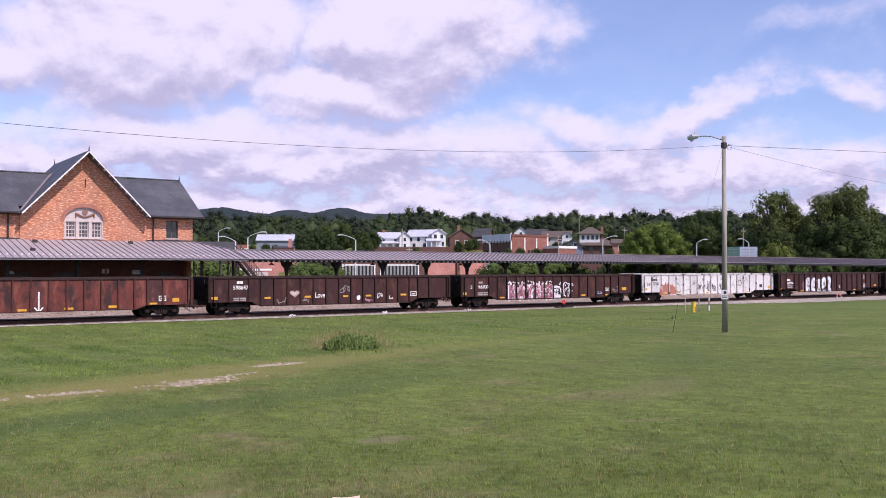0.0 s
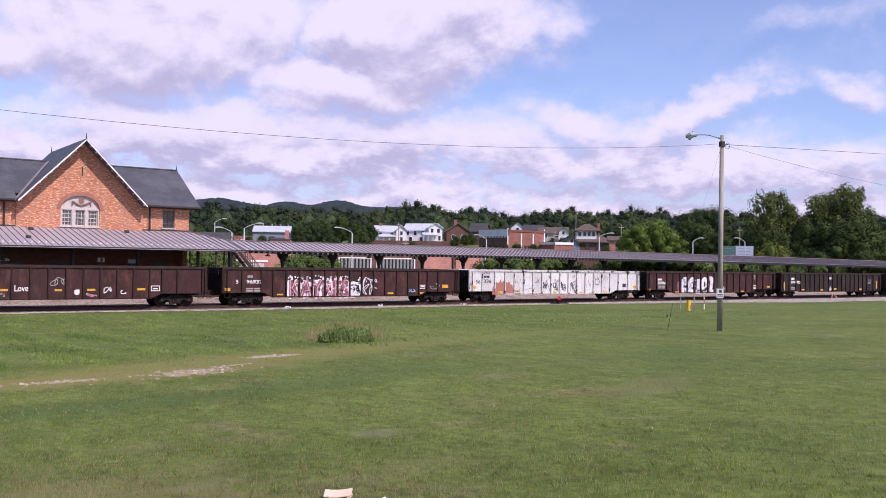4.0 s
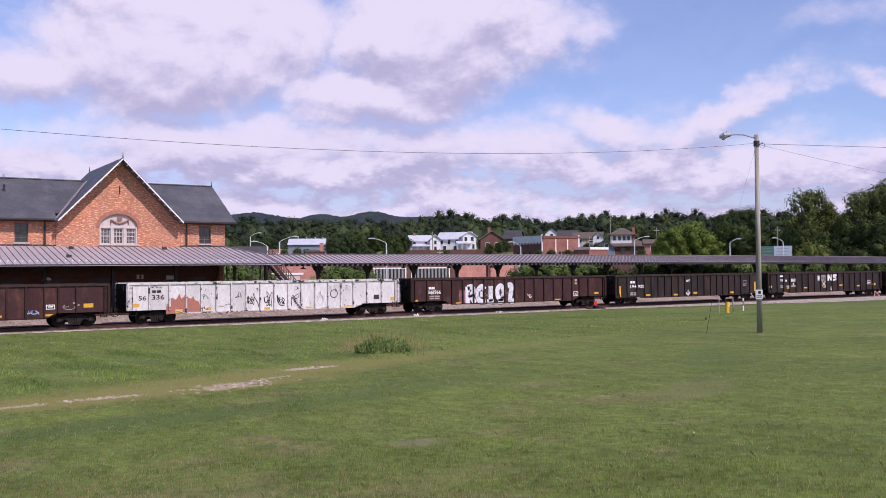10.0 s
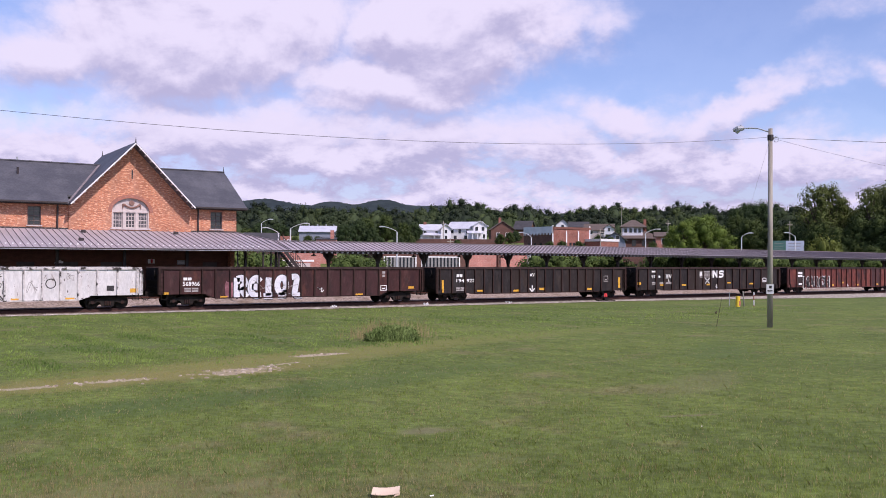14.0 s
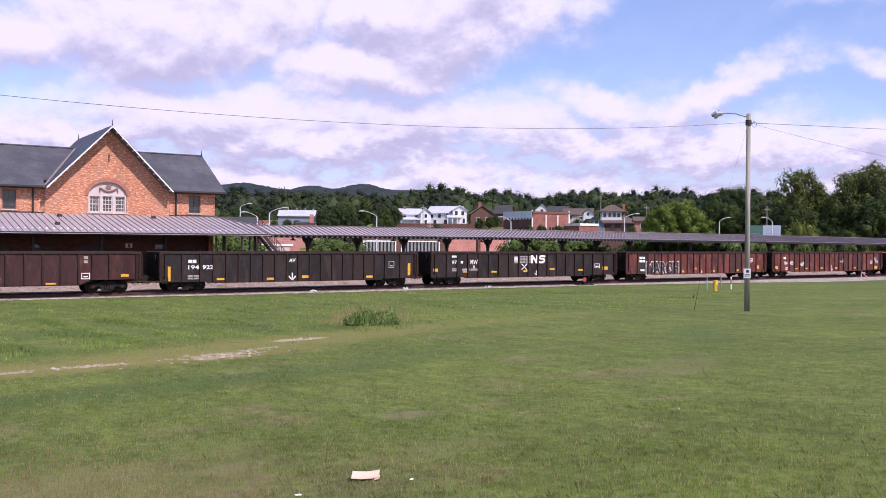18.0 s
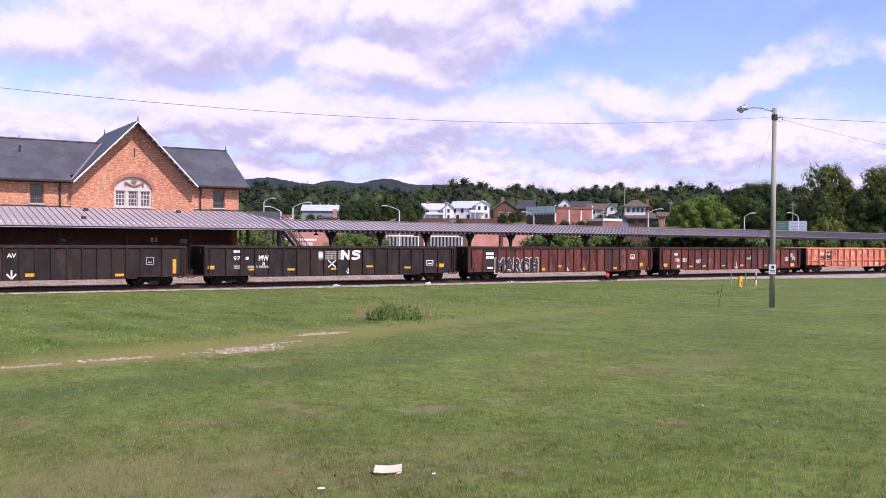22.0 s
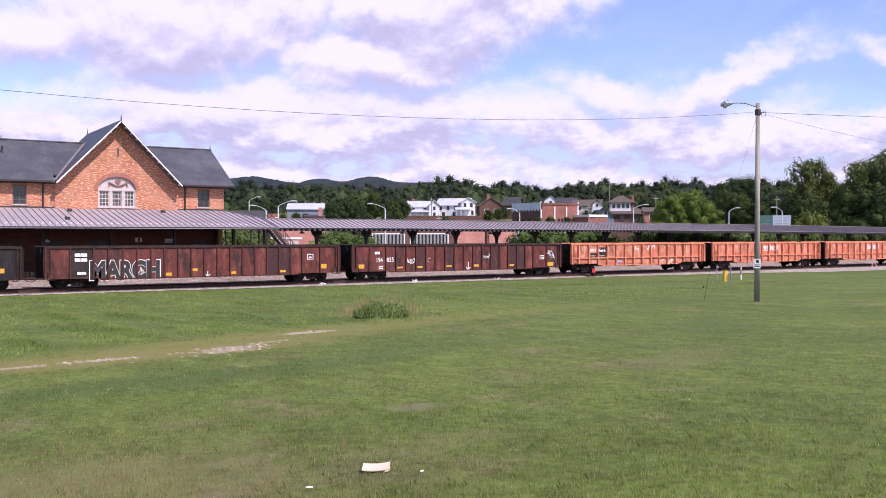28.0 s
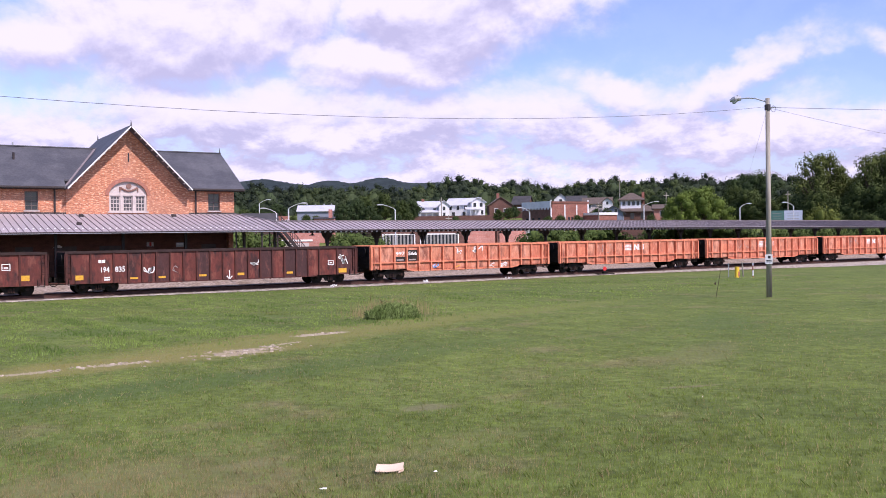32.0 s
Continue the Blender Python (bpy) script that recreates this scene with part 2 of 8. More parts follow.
EARTH = (0.37, 0.31, 0.215)
WORN = [  # where (x, y), half length, half width, turn; colour; how much
    ((11.0, 24.3, 12.0, 2.0, 23), (0.205, 0.195, 0.062), 0.78), ((5.0, 21.0, 6.0, 1.3, 8), (0.21, 0.19, 0.065), 0.78), ((22.0, 28.3, 10.0, 1.1, 18), (0.165, 0.185, 0.05), 0.6),
    ((11.4, 24.6, 1.25, 0.42, 12), EARTH, 0.98), ((7.8, 21.4, 1.6, 0.85, 28), (0.36, 0.29, 0.20), 0.84), ((4.7, 20.75, 1.2, 0.36, 4), EARTH, 0.88), ((2.8, 20.5, 1.0, 0.30, 4), EARTH, 0.8), ((9.4, 22.6, 1.0, 0.22, 24), EARTH, 0.82),
    ((6.7, 10.9, 0.55, 0.35, 10), (0.22, 0.165, 0.12), 0.4), ((1.9, 9.2, 1.3, 0.8, 12), (0.22, 0.19, 0.095), 0.24), ((0.9, 7.6, 1.2, 0.5, -8), (0.22, 0.185, 0.095), 0.24), ((2.4, 7.3, 0.5, 0.25, 20), (0.25, 0.20, 0.12), 0.36), ((3.6, 11.6, 0.6, 0.4, -10), (0.23, 0.19, 0.105), 0.3), ((3.4, 8.8, 0.5, 0.3, 0), (0.25, 0.21, 0.12), 0.32), ((10.6, 9.7, 0.5, 0.12, -20), (0.2, 0.15, 0.11), 0.6),
    ((4.4, 16.3, 4.2, 1.3, 8), (0.062, 0.104, 0.030), 0.55), ((10.5, 18.0, 4.5, 1.2, 20), (0.066, 0.108, 0.030), 0.45), ((1.4, 8.3, 2.4, 1.6, 15), (0.205, 0.180, 0.085), 0.30), ((0.8, 6.6, 1.3, 0.9, 0), (0.22, 0.18, 0.10), 0.4), ((5.6, 8.3, 1.4, 0.5, 10), (0.20, 0.175, 0.085), 0.22), ((14.5, 13.0, 3.0, 0.8, 30), (0.17, 0.165, 0.075), 0.45),
    ((22.0, 19.0, 5.0, 1.3, 40), (0.075, 0.118, 0.034), 0.45), ((9.0, 33.0, 7.0, 3.0, 10), (0.085, 0.130, 0.036), 0.4), ((30.0, 44.0, 9.0, 3.0, -20), (0.090, 0.130, 0.036), 0.4),
]
M_GRASS = grass_paint("turf")
M_BALLAST = paint("ballast", (0.36, 0.295, 0.27), (0.24, 0.19, 0.17), scale=5, rough=0.95, fine=0.55, fine_scale=6, bump=0.06, bump_scale=12, third=(0.20, 0.15, 0.12), third_scale=0.6, third_mix=(0.5, 0.7))
M_FOULED = paint("fouled_ballast", (0.24, 0.185, 0.165), (0.15, 0.11, 0.095), scale=3, rough=0.95, fine=0.35, fine_scale=14, bump=0.05, bump_scale=12)
M_GRAVEL = paint("gravel", (0.46, 0.41, 0.36), (0.25, 0.21, 0.175), scale=2.2, mix=(0.42, 0.6), rough=0.95, fine=0.45, fine_scale=7, bump=0.05, bump_scale=12, third=(0.22, 0.21, 0.12), third_scale=0.8, third_mix=(0.58, 0.75))
M_STONE = paint("crushed_stone", (0.47, 0.43, 0.39), (0.27, 0.235, 0.21), scale=0.8, rough=0.95, island=0.5)
M_RAIL = paint("rail_rust", (0.070, 0.036, 0.030), (0.095, 0.050, 0.040), scale=4, rough=0.8, fine=0.2)
M_TIE = paint("tie_wood", (0.05, 0.04, 0.034), (0.09, 0.075, 0.06), scale=4, rough=0.9, fine=0.3, vary=0.25)
M_ROOF = paint("seam_roof", (0.40, 0.345, 0.36), (0.345, 0.30, 0.31), scale=0.4, rough=0.5, metal=0.0, fine=0.06, fine_scale=4)
M_ROOF_DARK = paint("dark_steel", (0.028, 0.020, 0.019), (0.045, 0.032, 0.03), scale=2, rough=0.6, fine=0.2)
M_SLATE = paint("slate", (0.060, 0.060, 0.070), (0.092, 0.090, 0.10), scale=0.7, rough=0.6, fine=0.25, fine_scale=7, stretch=(1, 1, 1), bump=0.02, bump_scale=9, third=(0.11, 0.11, 0.12), third_scale=0.35, third_mix=(0.55, 0.8))
def brick_paint(name, light, dark, pale, mortar, size=0.22, row=0.075):
    """Brickwork on a wall along x: courses of single bricks, some pale, in pale joints."""
    m = bpy.data.materials.new(name)
    m.use_nodes = True
    add, link = nodes_of(m.node_tree)
    out, bsdf = add("ShaderNodeOutputMaterial"), add("ShaderNodeBsdfPrincipled")
    link(bsdf.outputs[0], out.inputs[0])
    bsdf.inputs["Roughness"].default_value, bsdf.inputs["Specular IOR Level"].default_value = 0.85, 0.15
    coord, split, join = add("ShaderNodeTexCoord"), add("ShaderNodeSeparateXYZ"), add("ShaderNodeCombineXYZ")
    link(coord.outputs["Object"], split.inputs[0])
    both = add("ShaderNodeMath", operation="ADD")
    link(split.outputs[0], both.inputs[0])
    link(split.outputs[1], both.inputs[1])
    link(both.outputs[0], join.inputs[0])
    link(split.outputs[2], join.inputs[1])
    b = add("ShaderNodeTexBrick")
    link(join.outputs[0], b.inputs["Vector"])
    b.inputs["Scale"].default_value, b.inputs["Brick Width"].default_value, b.inputs["Row Height"].default_value = 1.0, size, row
    b.inputs["Mortar Size"].default_value, b.inputs["Bias"].default_value = 0.009, -0.1
    b.inputs["Color1"].default_value, b.inputs["Color2"].default_value, b.inputs["Mortar"].default_value = (*light, 1), (*dark, 1), (*mortar, 1)
    cell = add("ShaderNodeTexNoise")
    mp = add("ShaderNodeMapping")
    mp.inputs["Scale"].default_value = (4.3, 13.0, 1)
    link(join.outputs[0], mp.inputs[0])
    link(mp.outputs[0], cell.inputs["Vector"])
    cell.inputs["Scale"].default_value, cell.inputs["Detail"].default_value = 1.0, 1.0
    r = add("ShaderNodeMapRange")
    r.inputs["From Min"].default_value, r.inputs["From Max"].default_value = 0.56, 0.66
    link(cell.outputs["Fac"], r.inputs["Value"])
    mix = add("ShaderNodeMix", data_type="RGBA")
    link(r.outputs[0], mix.inputs[0])
    link(b.outputs["Color"], mix.inputs[6])
    mix.inputs[7].default_value = (*pale, 1)
    stain = add("ShaderNodeTexNoise")
    stain.inputs["Scale"].default_value, stain.inputs["Detail"].default_value = 0.6, 6.0
    link(coord.outputs["Object"], stain.inputs["Vector"])
    r2 = add("ShaderNodeMapRange")
    r2.inputs["From Min"].default_value, r2.inputs["From Max"].default_value, r2.inputs["To Min"].default_value, r2.inputs["To Max"].default_value = 0.3, 0.7, 0.82, 1.12
    link(stain.outputs["Fac"], r2.inputs["Value"])
    hue = add("ShaderNodeHueSaturation")
    link(mix.outputs[2], hue.inputs["Color"])
    link(r2.outputs[0], hue.inputs["Value"])
    link(hue.outputs[0], bsdf.inputs["Base Color"])
    bump = add("ShaderNodeBump")
    bump.inputs["Strength"].default_value, bump.inputs["Distance"].default_value = 0.5, 0.012
    inv = add("ShaderNodeMath", operation="SUBTRACT")
    inv.inputs[0].default_value = 1.0
    link(b.outputs["Fac"], inv.inputs[1])
    link(inv.outputs[0], bump.inputs["Height"])
    link(bump.outputs[0], bsdf.inputs["Normal"])
    return m


M_BRICK = brick_paint("station_brick", (0.62, 0.245, 0.135), (0.38, 0.125, 0.070), (0.78, 0.46, 0.30), (0.44, 0.26, 0.195))
M_BRICK_TOWN = brick_paint("town_brick", (0.30, 0.115, 0.085), (0.23, 0.09, 0.07), (0.36, 0.18, 0.14), (0.28, 0.18, 0.155), 0.4, 0.16)
M_BRICK_DARK = brick_paint("brown_brick", (0.15, 0.075, 0.06), (0.11, 0.055, 0.045), (0.18, 0.10, 0.08), (0.14, 0.09, 0.075), 0.3, 0.11)
M_BRICK_PINK = brick_paint("pink_brick", (0.48, 0.20, 0.16), (0.42, 0.17, 0.135), (0.54, 0.30, 0.26), (0.44, 0.28, 0.24), 0.4, 0.16)
M_TRIM = paint("cream_trim", (0.54, 0.46, 0.43), (0.46, 0.39, 0.37), rough=0.6, fine=0.1)
M_WHITE = paint("white_paint", (0.80, 0.79, 0.78), (0.70, 0.69, 0.68), rough=0.55, fine=0.06)
M_GLASS = paint("dark_glass", (0.02, 0.024, 0.03), (0.03, 0.035, 0.04), rough=0.08, fine=0.0)
# Darker brick whose colour stands for shade on the station's ground floor.
M_SHADEWALL = paint("dark_shade_brick", (0.21, 0.095, 0.072), (0.15, 0.068, 0.052), scale=1.6, rough=0.9, fine=0.25, fine_scale=8, stretch=(1, 1, 2.6))
M_POLE = paint("weathered_pole", (0.34, 0.31, 0.265), (0.17, 0.15, 0.125), scale=3, rough=0.9, fine=0.25, fine_scale=14, stretch=(1, 1, 0.08), bump=0.01)
M_GREY = paint("grey_steel", (0.42, 0.43, 0.45), (0.34, 0.35, 0.37), rough=0.5, metal=0.3)
M_YELLOW = paint("yellow_paint", (0.75, 0.50, 0.03), (0.65, 0.42, 0.03), rough=0.6)
M_RED_PAINT = paint("red_paint", (0.62, 0.04, 0.04), (0.5, 0.03, 0.03), rough=0.5)
M_BLACK = paint("black_rubber", (0.018, 0.016, 0.015), (0.03, 0.027, 0.025), rough=0.7)
M_BARK = paint("bark", (0.09, 0.07, 0.05), (0.06, 0.045, 0.035), scale=6, rough=0.95, fine=0.3)


# ---------------------------------------------------------------- mesh tools
class Solid:
    """Collects vertices and faces for one mesh."""

    def __init__(self):
        self.v, self.f, self.soft = [], [], []

    def add(self, verts, faces):
        k = len(self.v)
        self.v += [tuple(p) for p in verts]
        self.f += [tuple(i + k for i in f) for f in faces]
        return self

    def box(self, x0, x1, y0, y1, z0, z1):
        p = [(x, y, z) for x in (x0, x1) for y in (y0, y1) for z in (z0, z1)]
        return self.add(p, [(0, 1, 3, 2), (4, 6, 7, 5), (0, 4, 5, 1), (2, 3, 7, 6), (0, 2, 6, 4), (1, 5, 7, 3)])

    def prism(self, outline, axis, a, b):
        """A flat outline of (p, q) pushed out along an axis: x -> (y, z), y -> (x, z), z -> (x, y)."""
        put = {"x": lambda p, q, c: (c, p, q), "y": lambda p, q, c: (p, c, q), "z": lambda p, q, c: (p, q, c)}[axis]
        n = len(outline)
        pts = [put(p, q, a) for p, q in outline] + [put(p, q, b) for p, q in outline]
        faces = [tuple(range(n - 1, -1, -1)), tuple(range(n, 2 * n))] + [(i, (i + 1) % n, (i + 1) % n + n, i + n) for i in range(n)]
        return self.add(pts, faces)

    def tube(self, a, b, r0, r1=None, n=8):
        a, b = Vector(a), Vector(b)
        r1 = r0 if r1 is None else r1
        d = (b - a).normalized()
        s = d.orthogonal().normalized()
        u = d.cross(s)
        ring = [(math.cos(2 * math.pi * i / n), math.sin(2 * math.pi * i / n)) for i in range(n)]
        pts = [a + (s * c + u * w) * r0 for c, w in ring] + [b + (s * c + u * w) * r1 for c, w in ring]
        return self.add(pts, [tuple(range(n - 1, -1, -1)), tuple(range(n, 2 * n))] + [(i, (i + 1) % n, (i + 1) % n + n, i + n) for i in range(n)])

    def beam(self, a, b, w, h):
        """A square bar from a to b."""
        a, b = Vector(a), Vector(b)
        d = (b - a).normalized()
        s = d.cross(Vector((0, 0, 1)))
        s = s.normalized() if s.length > 1e-4 else Vector((1, 0, 0))
        u = s.cross(d)
        pts = [e + s * sx * w / 2 + u * uz * h / 2 for e in (a, b) for sx, uz in ((-1, -1), (1, -1), (1, 1), (-1, 1))]
        return self.add(pts, [(3, 2, 1, 0), (4, 5, 6, 7), (0, 1, 5, 4), (1, 2, 6, 5), (2, 3, 7, 6), (3, 0, 4, 7)])

    def mesh(self, name, material, smooth=False):
        me = bpy.data.meshes.new(name)
        me.from_pydata(self.v, [], self.f)
        me.materials.append(material)
        if smooth:
            me.polygons.foreach_set("use_smooth", [True] * len(me.polygons))
        me.update()
        if self.soft:
            self.soft += [(0, 0, 0)] * (len(self.v) - len(self.soft))
            me.normals_split_custom_set_from_vertices(self.soft)
        return me


def part(name, solid, material, parent=None, label="", smooth=False):
    me = solid.mesh(name, material, smooth) if isinstance(solid, Solid) else solid
    ob = new(name, me)
    ob.parent = parent
    if label:
        ob["label"] = label
    return ob


def thing(name, label, category, at=(0, 0, 0), group="", kind="", turn=0.0):
    ob = new(name)
    ob.empty_display_size = 0.2
    ob.matrix_world = pose(*at, 0, 0, turn)
    return tagged(ob, label, category, group, kind)


# ---------------------------------------------------------------- ground
def smooth_between(x, points):
    for (a, p), (b, q) in zip(points, points[1:]):
        if x <= b:
            k = max(0.0, min(1.0, (x - a) / (b - a)))
            return p + (q - p) * k
    return points[-1][1]


BANK = [(-40, 2.2), (0, 1.62), (4, 1.25), (8, 0.9), (12, 0.7), (20, 0.42), (30, 0.14), (40, -0.10), (50, -0.30), (57.2, -0.42), (58.0, -0.40), (64, -0.40), (110, -0.3), (170, 3.5), (220, 6.5), (400, 14.0), (700, 26.0), (1500, 30.0), (4500, 10.0)]


def ground_z(x, y):
    r = math.hypot(x, y)
    z = smooth_between(y if y < 64 else max(64, min(r, y * 1.35)), BANK)
    if 0 < y < 56:
        z += 0.10 * noise.noise((x * 0.06, y * 0.08, 3.0)) * min(1, r / 10) + 0.025 * noise.noise((x * 0.4, y * 0.4, 9.0))
    return z


def make_ground():
    ys = [-40, -25, -12] + [i * 0.9 for i in range(-6, 64)] + [57.4, 58, 61, 64, 68, 75, 85, 95, 110, 130, 150, 170, 190, 220, 260, 310, 360, 400, 500, 600, 700, 900, 1200, 1500, 2500, 4500]
    xs = [-4500, -2000, -900, -400, -200, -100, -60] + list(range(-40, 0, 4)) + [i * 1.2 for i in range(0, 90)] + [112, 120, 130, 145, 165, 190, 220, 260, 320, 400, 500, 650, 900, 1400, 2200, 4500]
    s = Solid()
    s.v = [(x, y, ground_z(x, y)) for y in ys for x in xs]
    n = len(xs)
    s.f = [(j * n + i, j * n + i + 1, (j + 1) * n + i + 1, (j + 1) * n + i) for j in range(len(ys) - 1) for i in range(n - 1)]
    g = part("ground", s, M_GRASS, smooth=True)
    tagged(g, "mown green grass bank with bare patches, sloping to the railway", "ground", kind="structure")


make_ground()

# ---------------------------------------------------------------- railway
TRACK_Y = 60.7
RAIL_Z = -0.12


def make_track():
    bed = Solid()
    bed.prism([(58.75, -0.52), (59.5, -0.40), (62.0, -0.40), (64.7, -0.22), (66.3, 0.20), (66.3, -0.7), (58.75, -0.7)], "x", -120, 420)
    tagged(part("ballast_bed", bed, M_BALLAST), "grey crushed stone ballast bed under the track", "ballast", kind="structure")
    fouled = Solid().prism([(59.36, -0.43), (59.60, -0.318), (61.9, -0.318), (62.05, -0.43)], "x", -120, 420)
    tagged(part("fouled_ballast", fouled, M_FOULED), "dark rust-stained ballast between the rails", "ballast", kind="structure")
    stones, rng = Solid(), random.Random(5)
    for _ in range(11000):
        x, y = rng.uniform(2, 125), rng.uniform(58.3, 59.5)
        z = -0.41 + 0.03 * max(0, min(1, (y - 58.8) / 0.7))
        if y < 58.85 and x < 20:
            continue
        q = rng.uniform(0.03, 0.075)
        p = [Vector((rng.uniform(-1, 1), rng.uniform(-1, 1), rng.uniform(-0.6, 0.9))).normalized() * q for _ in range(4)]
        stones.add([(x + v.x * 1.4, y + v.y * 1.3, z + v.z) for v in p], [(0, 1, 2), (0, 2, 3), (0, 3, 1), (1, 3, 2)])
    tagged(part("ballast_stones", stones, M_STONE), "loose pale grey crushed stones beside the rails", "stones", kind="stuff")
    track = thing("railway_track", "rusty steel rails on dark timber sleepers in ballast", "railway track", kind="structure")
    for side in (-1, 1):
        y = TRACK_Y + side * 0.755
        prof = [(y - 0.075, -0.18), (y + 0.075, -0.18), (y + 0.075, -0.165), (y + 0.012, -0.14), (y + 0.012, -0.045), (y + 0.037, -0.03), (y + 0.037, 0.0), (y - 0.037, 0.0), (y - 0.037, -0.03), (y - 0.012, -0.045), (y - 0.012, -0.14), (y - 0.075, -0.165)]
        part("rail", Solid().prism(prof, "x", -120, 420), M_RAIL, track).location.z = RAIL_Z
    me = Solid().box(-0.115, 0.115, -1.0, 1.3, -0.12, 0.03).mesh("sleeper", M_TIE)
    for i in range(280):
        ob = part("sleeper", me, None, track)
        ob.location = (-8 + i * 0.56, TRACK_Y + random.uniform(-0.05, 0.05), RAIL_Z - 0.215)


make_track()


# ---------------------------------------------------------------- goods wagons
def streaked(m, colour, amount, wide, tall):
    """Runs of rust or dust down a painted side."""
    tree = m.node_tree
    bsdf = [n for n in tree.nodes if n.type == "BSDF_PRINCIPLED"][0]
    base = bsdf.inputs["Base Color"].links[0].from_socket
    coord, mp, n, r, mix = [tree.nodes.new(k) for k in ("ShaderNodeTexCoord", "ShaderNodeMapping", "ShaderNodeTexNoise", "ShaderNodeMapRange", "ShaderNodeMix")]
    mp.inputs["Scale"].default_value, mp.inputs["Location"].default_value = (wide, wide, tall), (colour[0] * 90, colour[1] * 70, 0)
    n.inputs["Scale"].default_value, n.inputs["Detail"].default_value, n.inputs["Roughness"].default_value = 1.6, 8.0, 0.68
    tree.links.new(coord.outputs["Object"], mp.inputs[0])
    tree.links.new(mp.outputs[0], n.inputs["Vector"])
    for sock, v in zip(r.inputs[1:5], (0.52, 0.68, 0.0, amount)):
        sock.default_value = v
    tree.links.new(n.outputs["Fac"], r.inputs[0])
    mix.data_type = "RGBA"
    tree.links.new(r.outputs[0], mix.inputs[0])
    tree.links.new(base, mix.inputs[6])
    mix.inputs[7].default_value = (*colour, 1)
    tree.links.new(mix.outputs[2], bsdf.inputs["Base Color"])


def wagon_paint(name, a, b, other, cut, streak, wear=1.6, wear_mix=(0.50, 0.64), **more):
    return paint(name, a, b, scale=0.9, rough=0.72, fine=0.16, fine_scale=8, stretch=(1, 1, 0.45), swap=(other, cut), third=streak, third_scale=wear, third_mix=wear_mix, bump=0.01, bump_scale=3, vary=0.10, **more)


M_BROWN = wagon_paint("wagon_brown", (0.066, 0.0262, 0.0250), (0.042, 0.0190, 0.0200), (0.050, 0.0225, 0.0230), 0.5, (0.125, 0.050, 0.036), 1.2, (0.52, 0.70))
M_RED = wagon_paint("wagon_red", (0.165, 0.046, 0.037), (0.120, 0.038, 0.032), (0.060, 0.030, 0.030), 0.60, (0.055, 0.028, 0.028), 1.6, (0.49, 0.61))
M_COAL = wagon_paint("wagon_black", (0.020, 0.0165, 0.0175), (0.026, 0.021, 0.021), (0.030, 0.021, 0.019), 0.6, (0.040, 0.028, 0.024))
M_CHALK = wagon_paint("wagon_white", (0.64, 0.615, 0.61), (0.54, 0.515, 0.51), (0.60, 0.575, 0.57), 0.5, (0.13, 0.105, 0.105), 8.0, (0.635, 0.665))
M_ORANGE = wagon_paint("wagon_orange", (0.56, 0.195, 0.115), (0.60, 0.275, 0.18), (0.47, 0.15, 0.09), 0.5, (0.24, 0.085, 0.06), 1.4, (0.47, 0.62))
for m_, c_, k_, f_ in ((M_BROWN, (0.120, 0.070, 0.064), 0.45, (1.6, 0.5)), (M_BROWN, (0.022, 0.016, 0.016), 0.8, (0.8, 0.5)), (M_RED, (0.27, 0.10, 0.075), 0.7, (1.5, 0.4)), (M_RED, (0.045, 0.024, 0.023), 0.8, (1.1, 0.9)), (M_COAL, (0.070, 0.060, 0.060), 0.45, (1.3, 0.4)), (M_ORANGE, (0.22, 0.085, 0.062), 0.6, (3.2, 1.4)), (M_ORANGE, (0.78, 0.42, 0.30), 0.6, (1.8, 0.8)), (M_CHALK, (0.46, 0.40, 0.38), 0.6, (1.6, 0.3))):
    streaked(m_, c_, k_, *f_)
M_RIB_BROWN = paint("rib_brown", (0.030, 0.017, 0.015), (0.045, 0.023, 0.019), scale=3, rough=0.75)
M_RIB_RED = paint("rib_red", (0.098, 0.034, 0.029), (0.060, 0.026, 0.023), scale=2, rough=0.75)
M_RIB_WHITE = paint("rib_white", (0.62, 0.58, 0.57), (0.42, 0.38, 0.37), scale=3, rough=0.7, third=(0.05, 0.042, 0.04), third_scale=2.2, third_mix=(0.55, 0.60))
M_RIB_ORANGE = paint("rib_orange", (0.72, 0.26, 0.15), (0.50, 0.16, 0.095), scale=2, rough=0.75)
M_CHORD = paint("dark_chord", (0.034, 0.020, 0.019), (0.055, 0.034, 0.031), scale=2, rough=0.75, fine=0.25)
# Grime, made blacker to hold the shade on trucks and wagon ends.
M_GRIME_SHADE = paint("black_grime_shade", (0.013, 0.011, 0.010), (0.028, 0.021, 0.018), scale=3, rough=0.8, fine=0.2)
M_MARK = paint("white_stencil", (0.78, 0.77, 0.76), (0.62, 0.60, 0.58), scale=6, rough=0.7)
M_MARK_DIM = paint("faded_stencil", (0.36, 0.33, 0.32), (0.24, 0.21, 0.20), scale=6, rough=0.7)
M_MARK_BLACK = paint("black_stencil", (0.035, 0.032, 0.034), (0.06, 0.055, 0.055), scale=6, rough=0.7)
M_AMBER = paint("amber_reflector", (0.68, 0.36, 0.03), (0.55, 0.27, 0.03), scale=6, rough=0.4)
M_SPRAY_WHITE = paint("white_spray", (0.76, 0.72, 0.75), (0.62, 0.56, 0.62), scale=3, rough=0.6)
M_SPRAY_SILVER = paint("silver_spray", (0.70, 0.69, 0.74), (0.54, 0.53, 0.58), scale=3, rough=0.45)
M_SPRAY_MAROON = paint("maroon_spray", (0.17, 0.055, 0.07), (0.33, 0.14, 0.17), scale=2, rough=0.6)
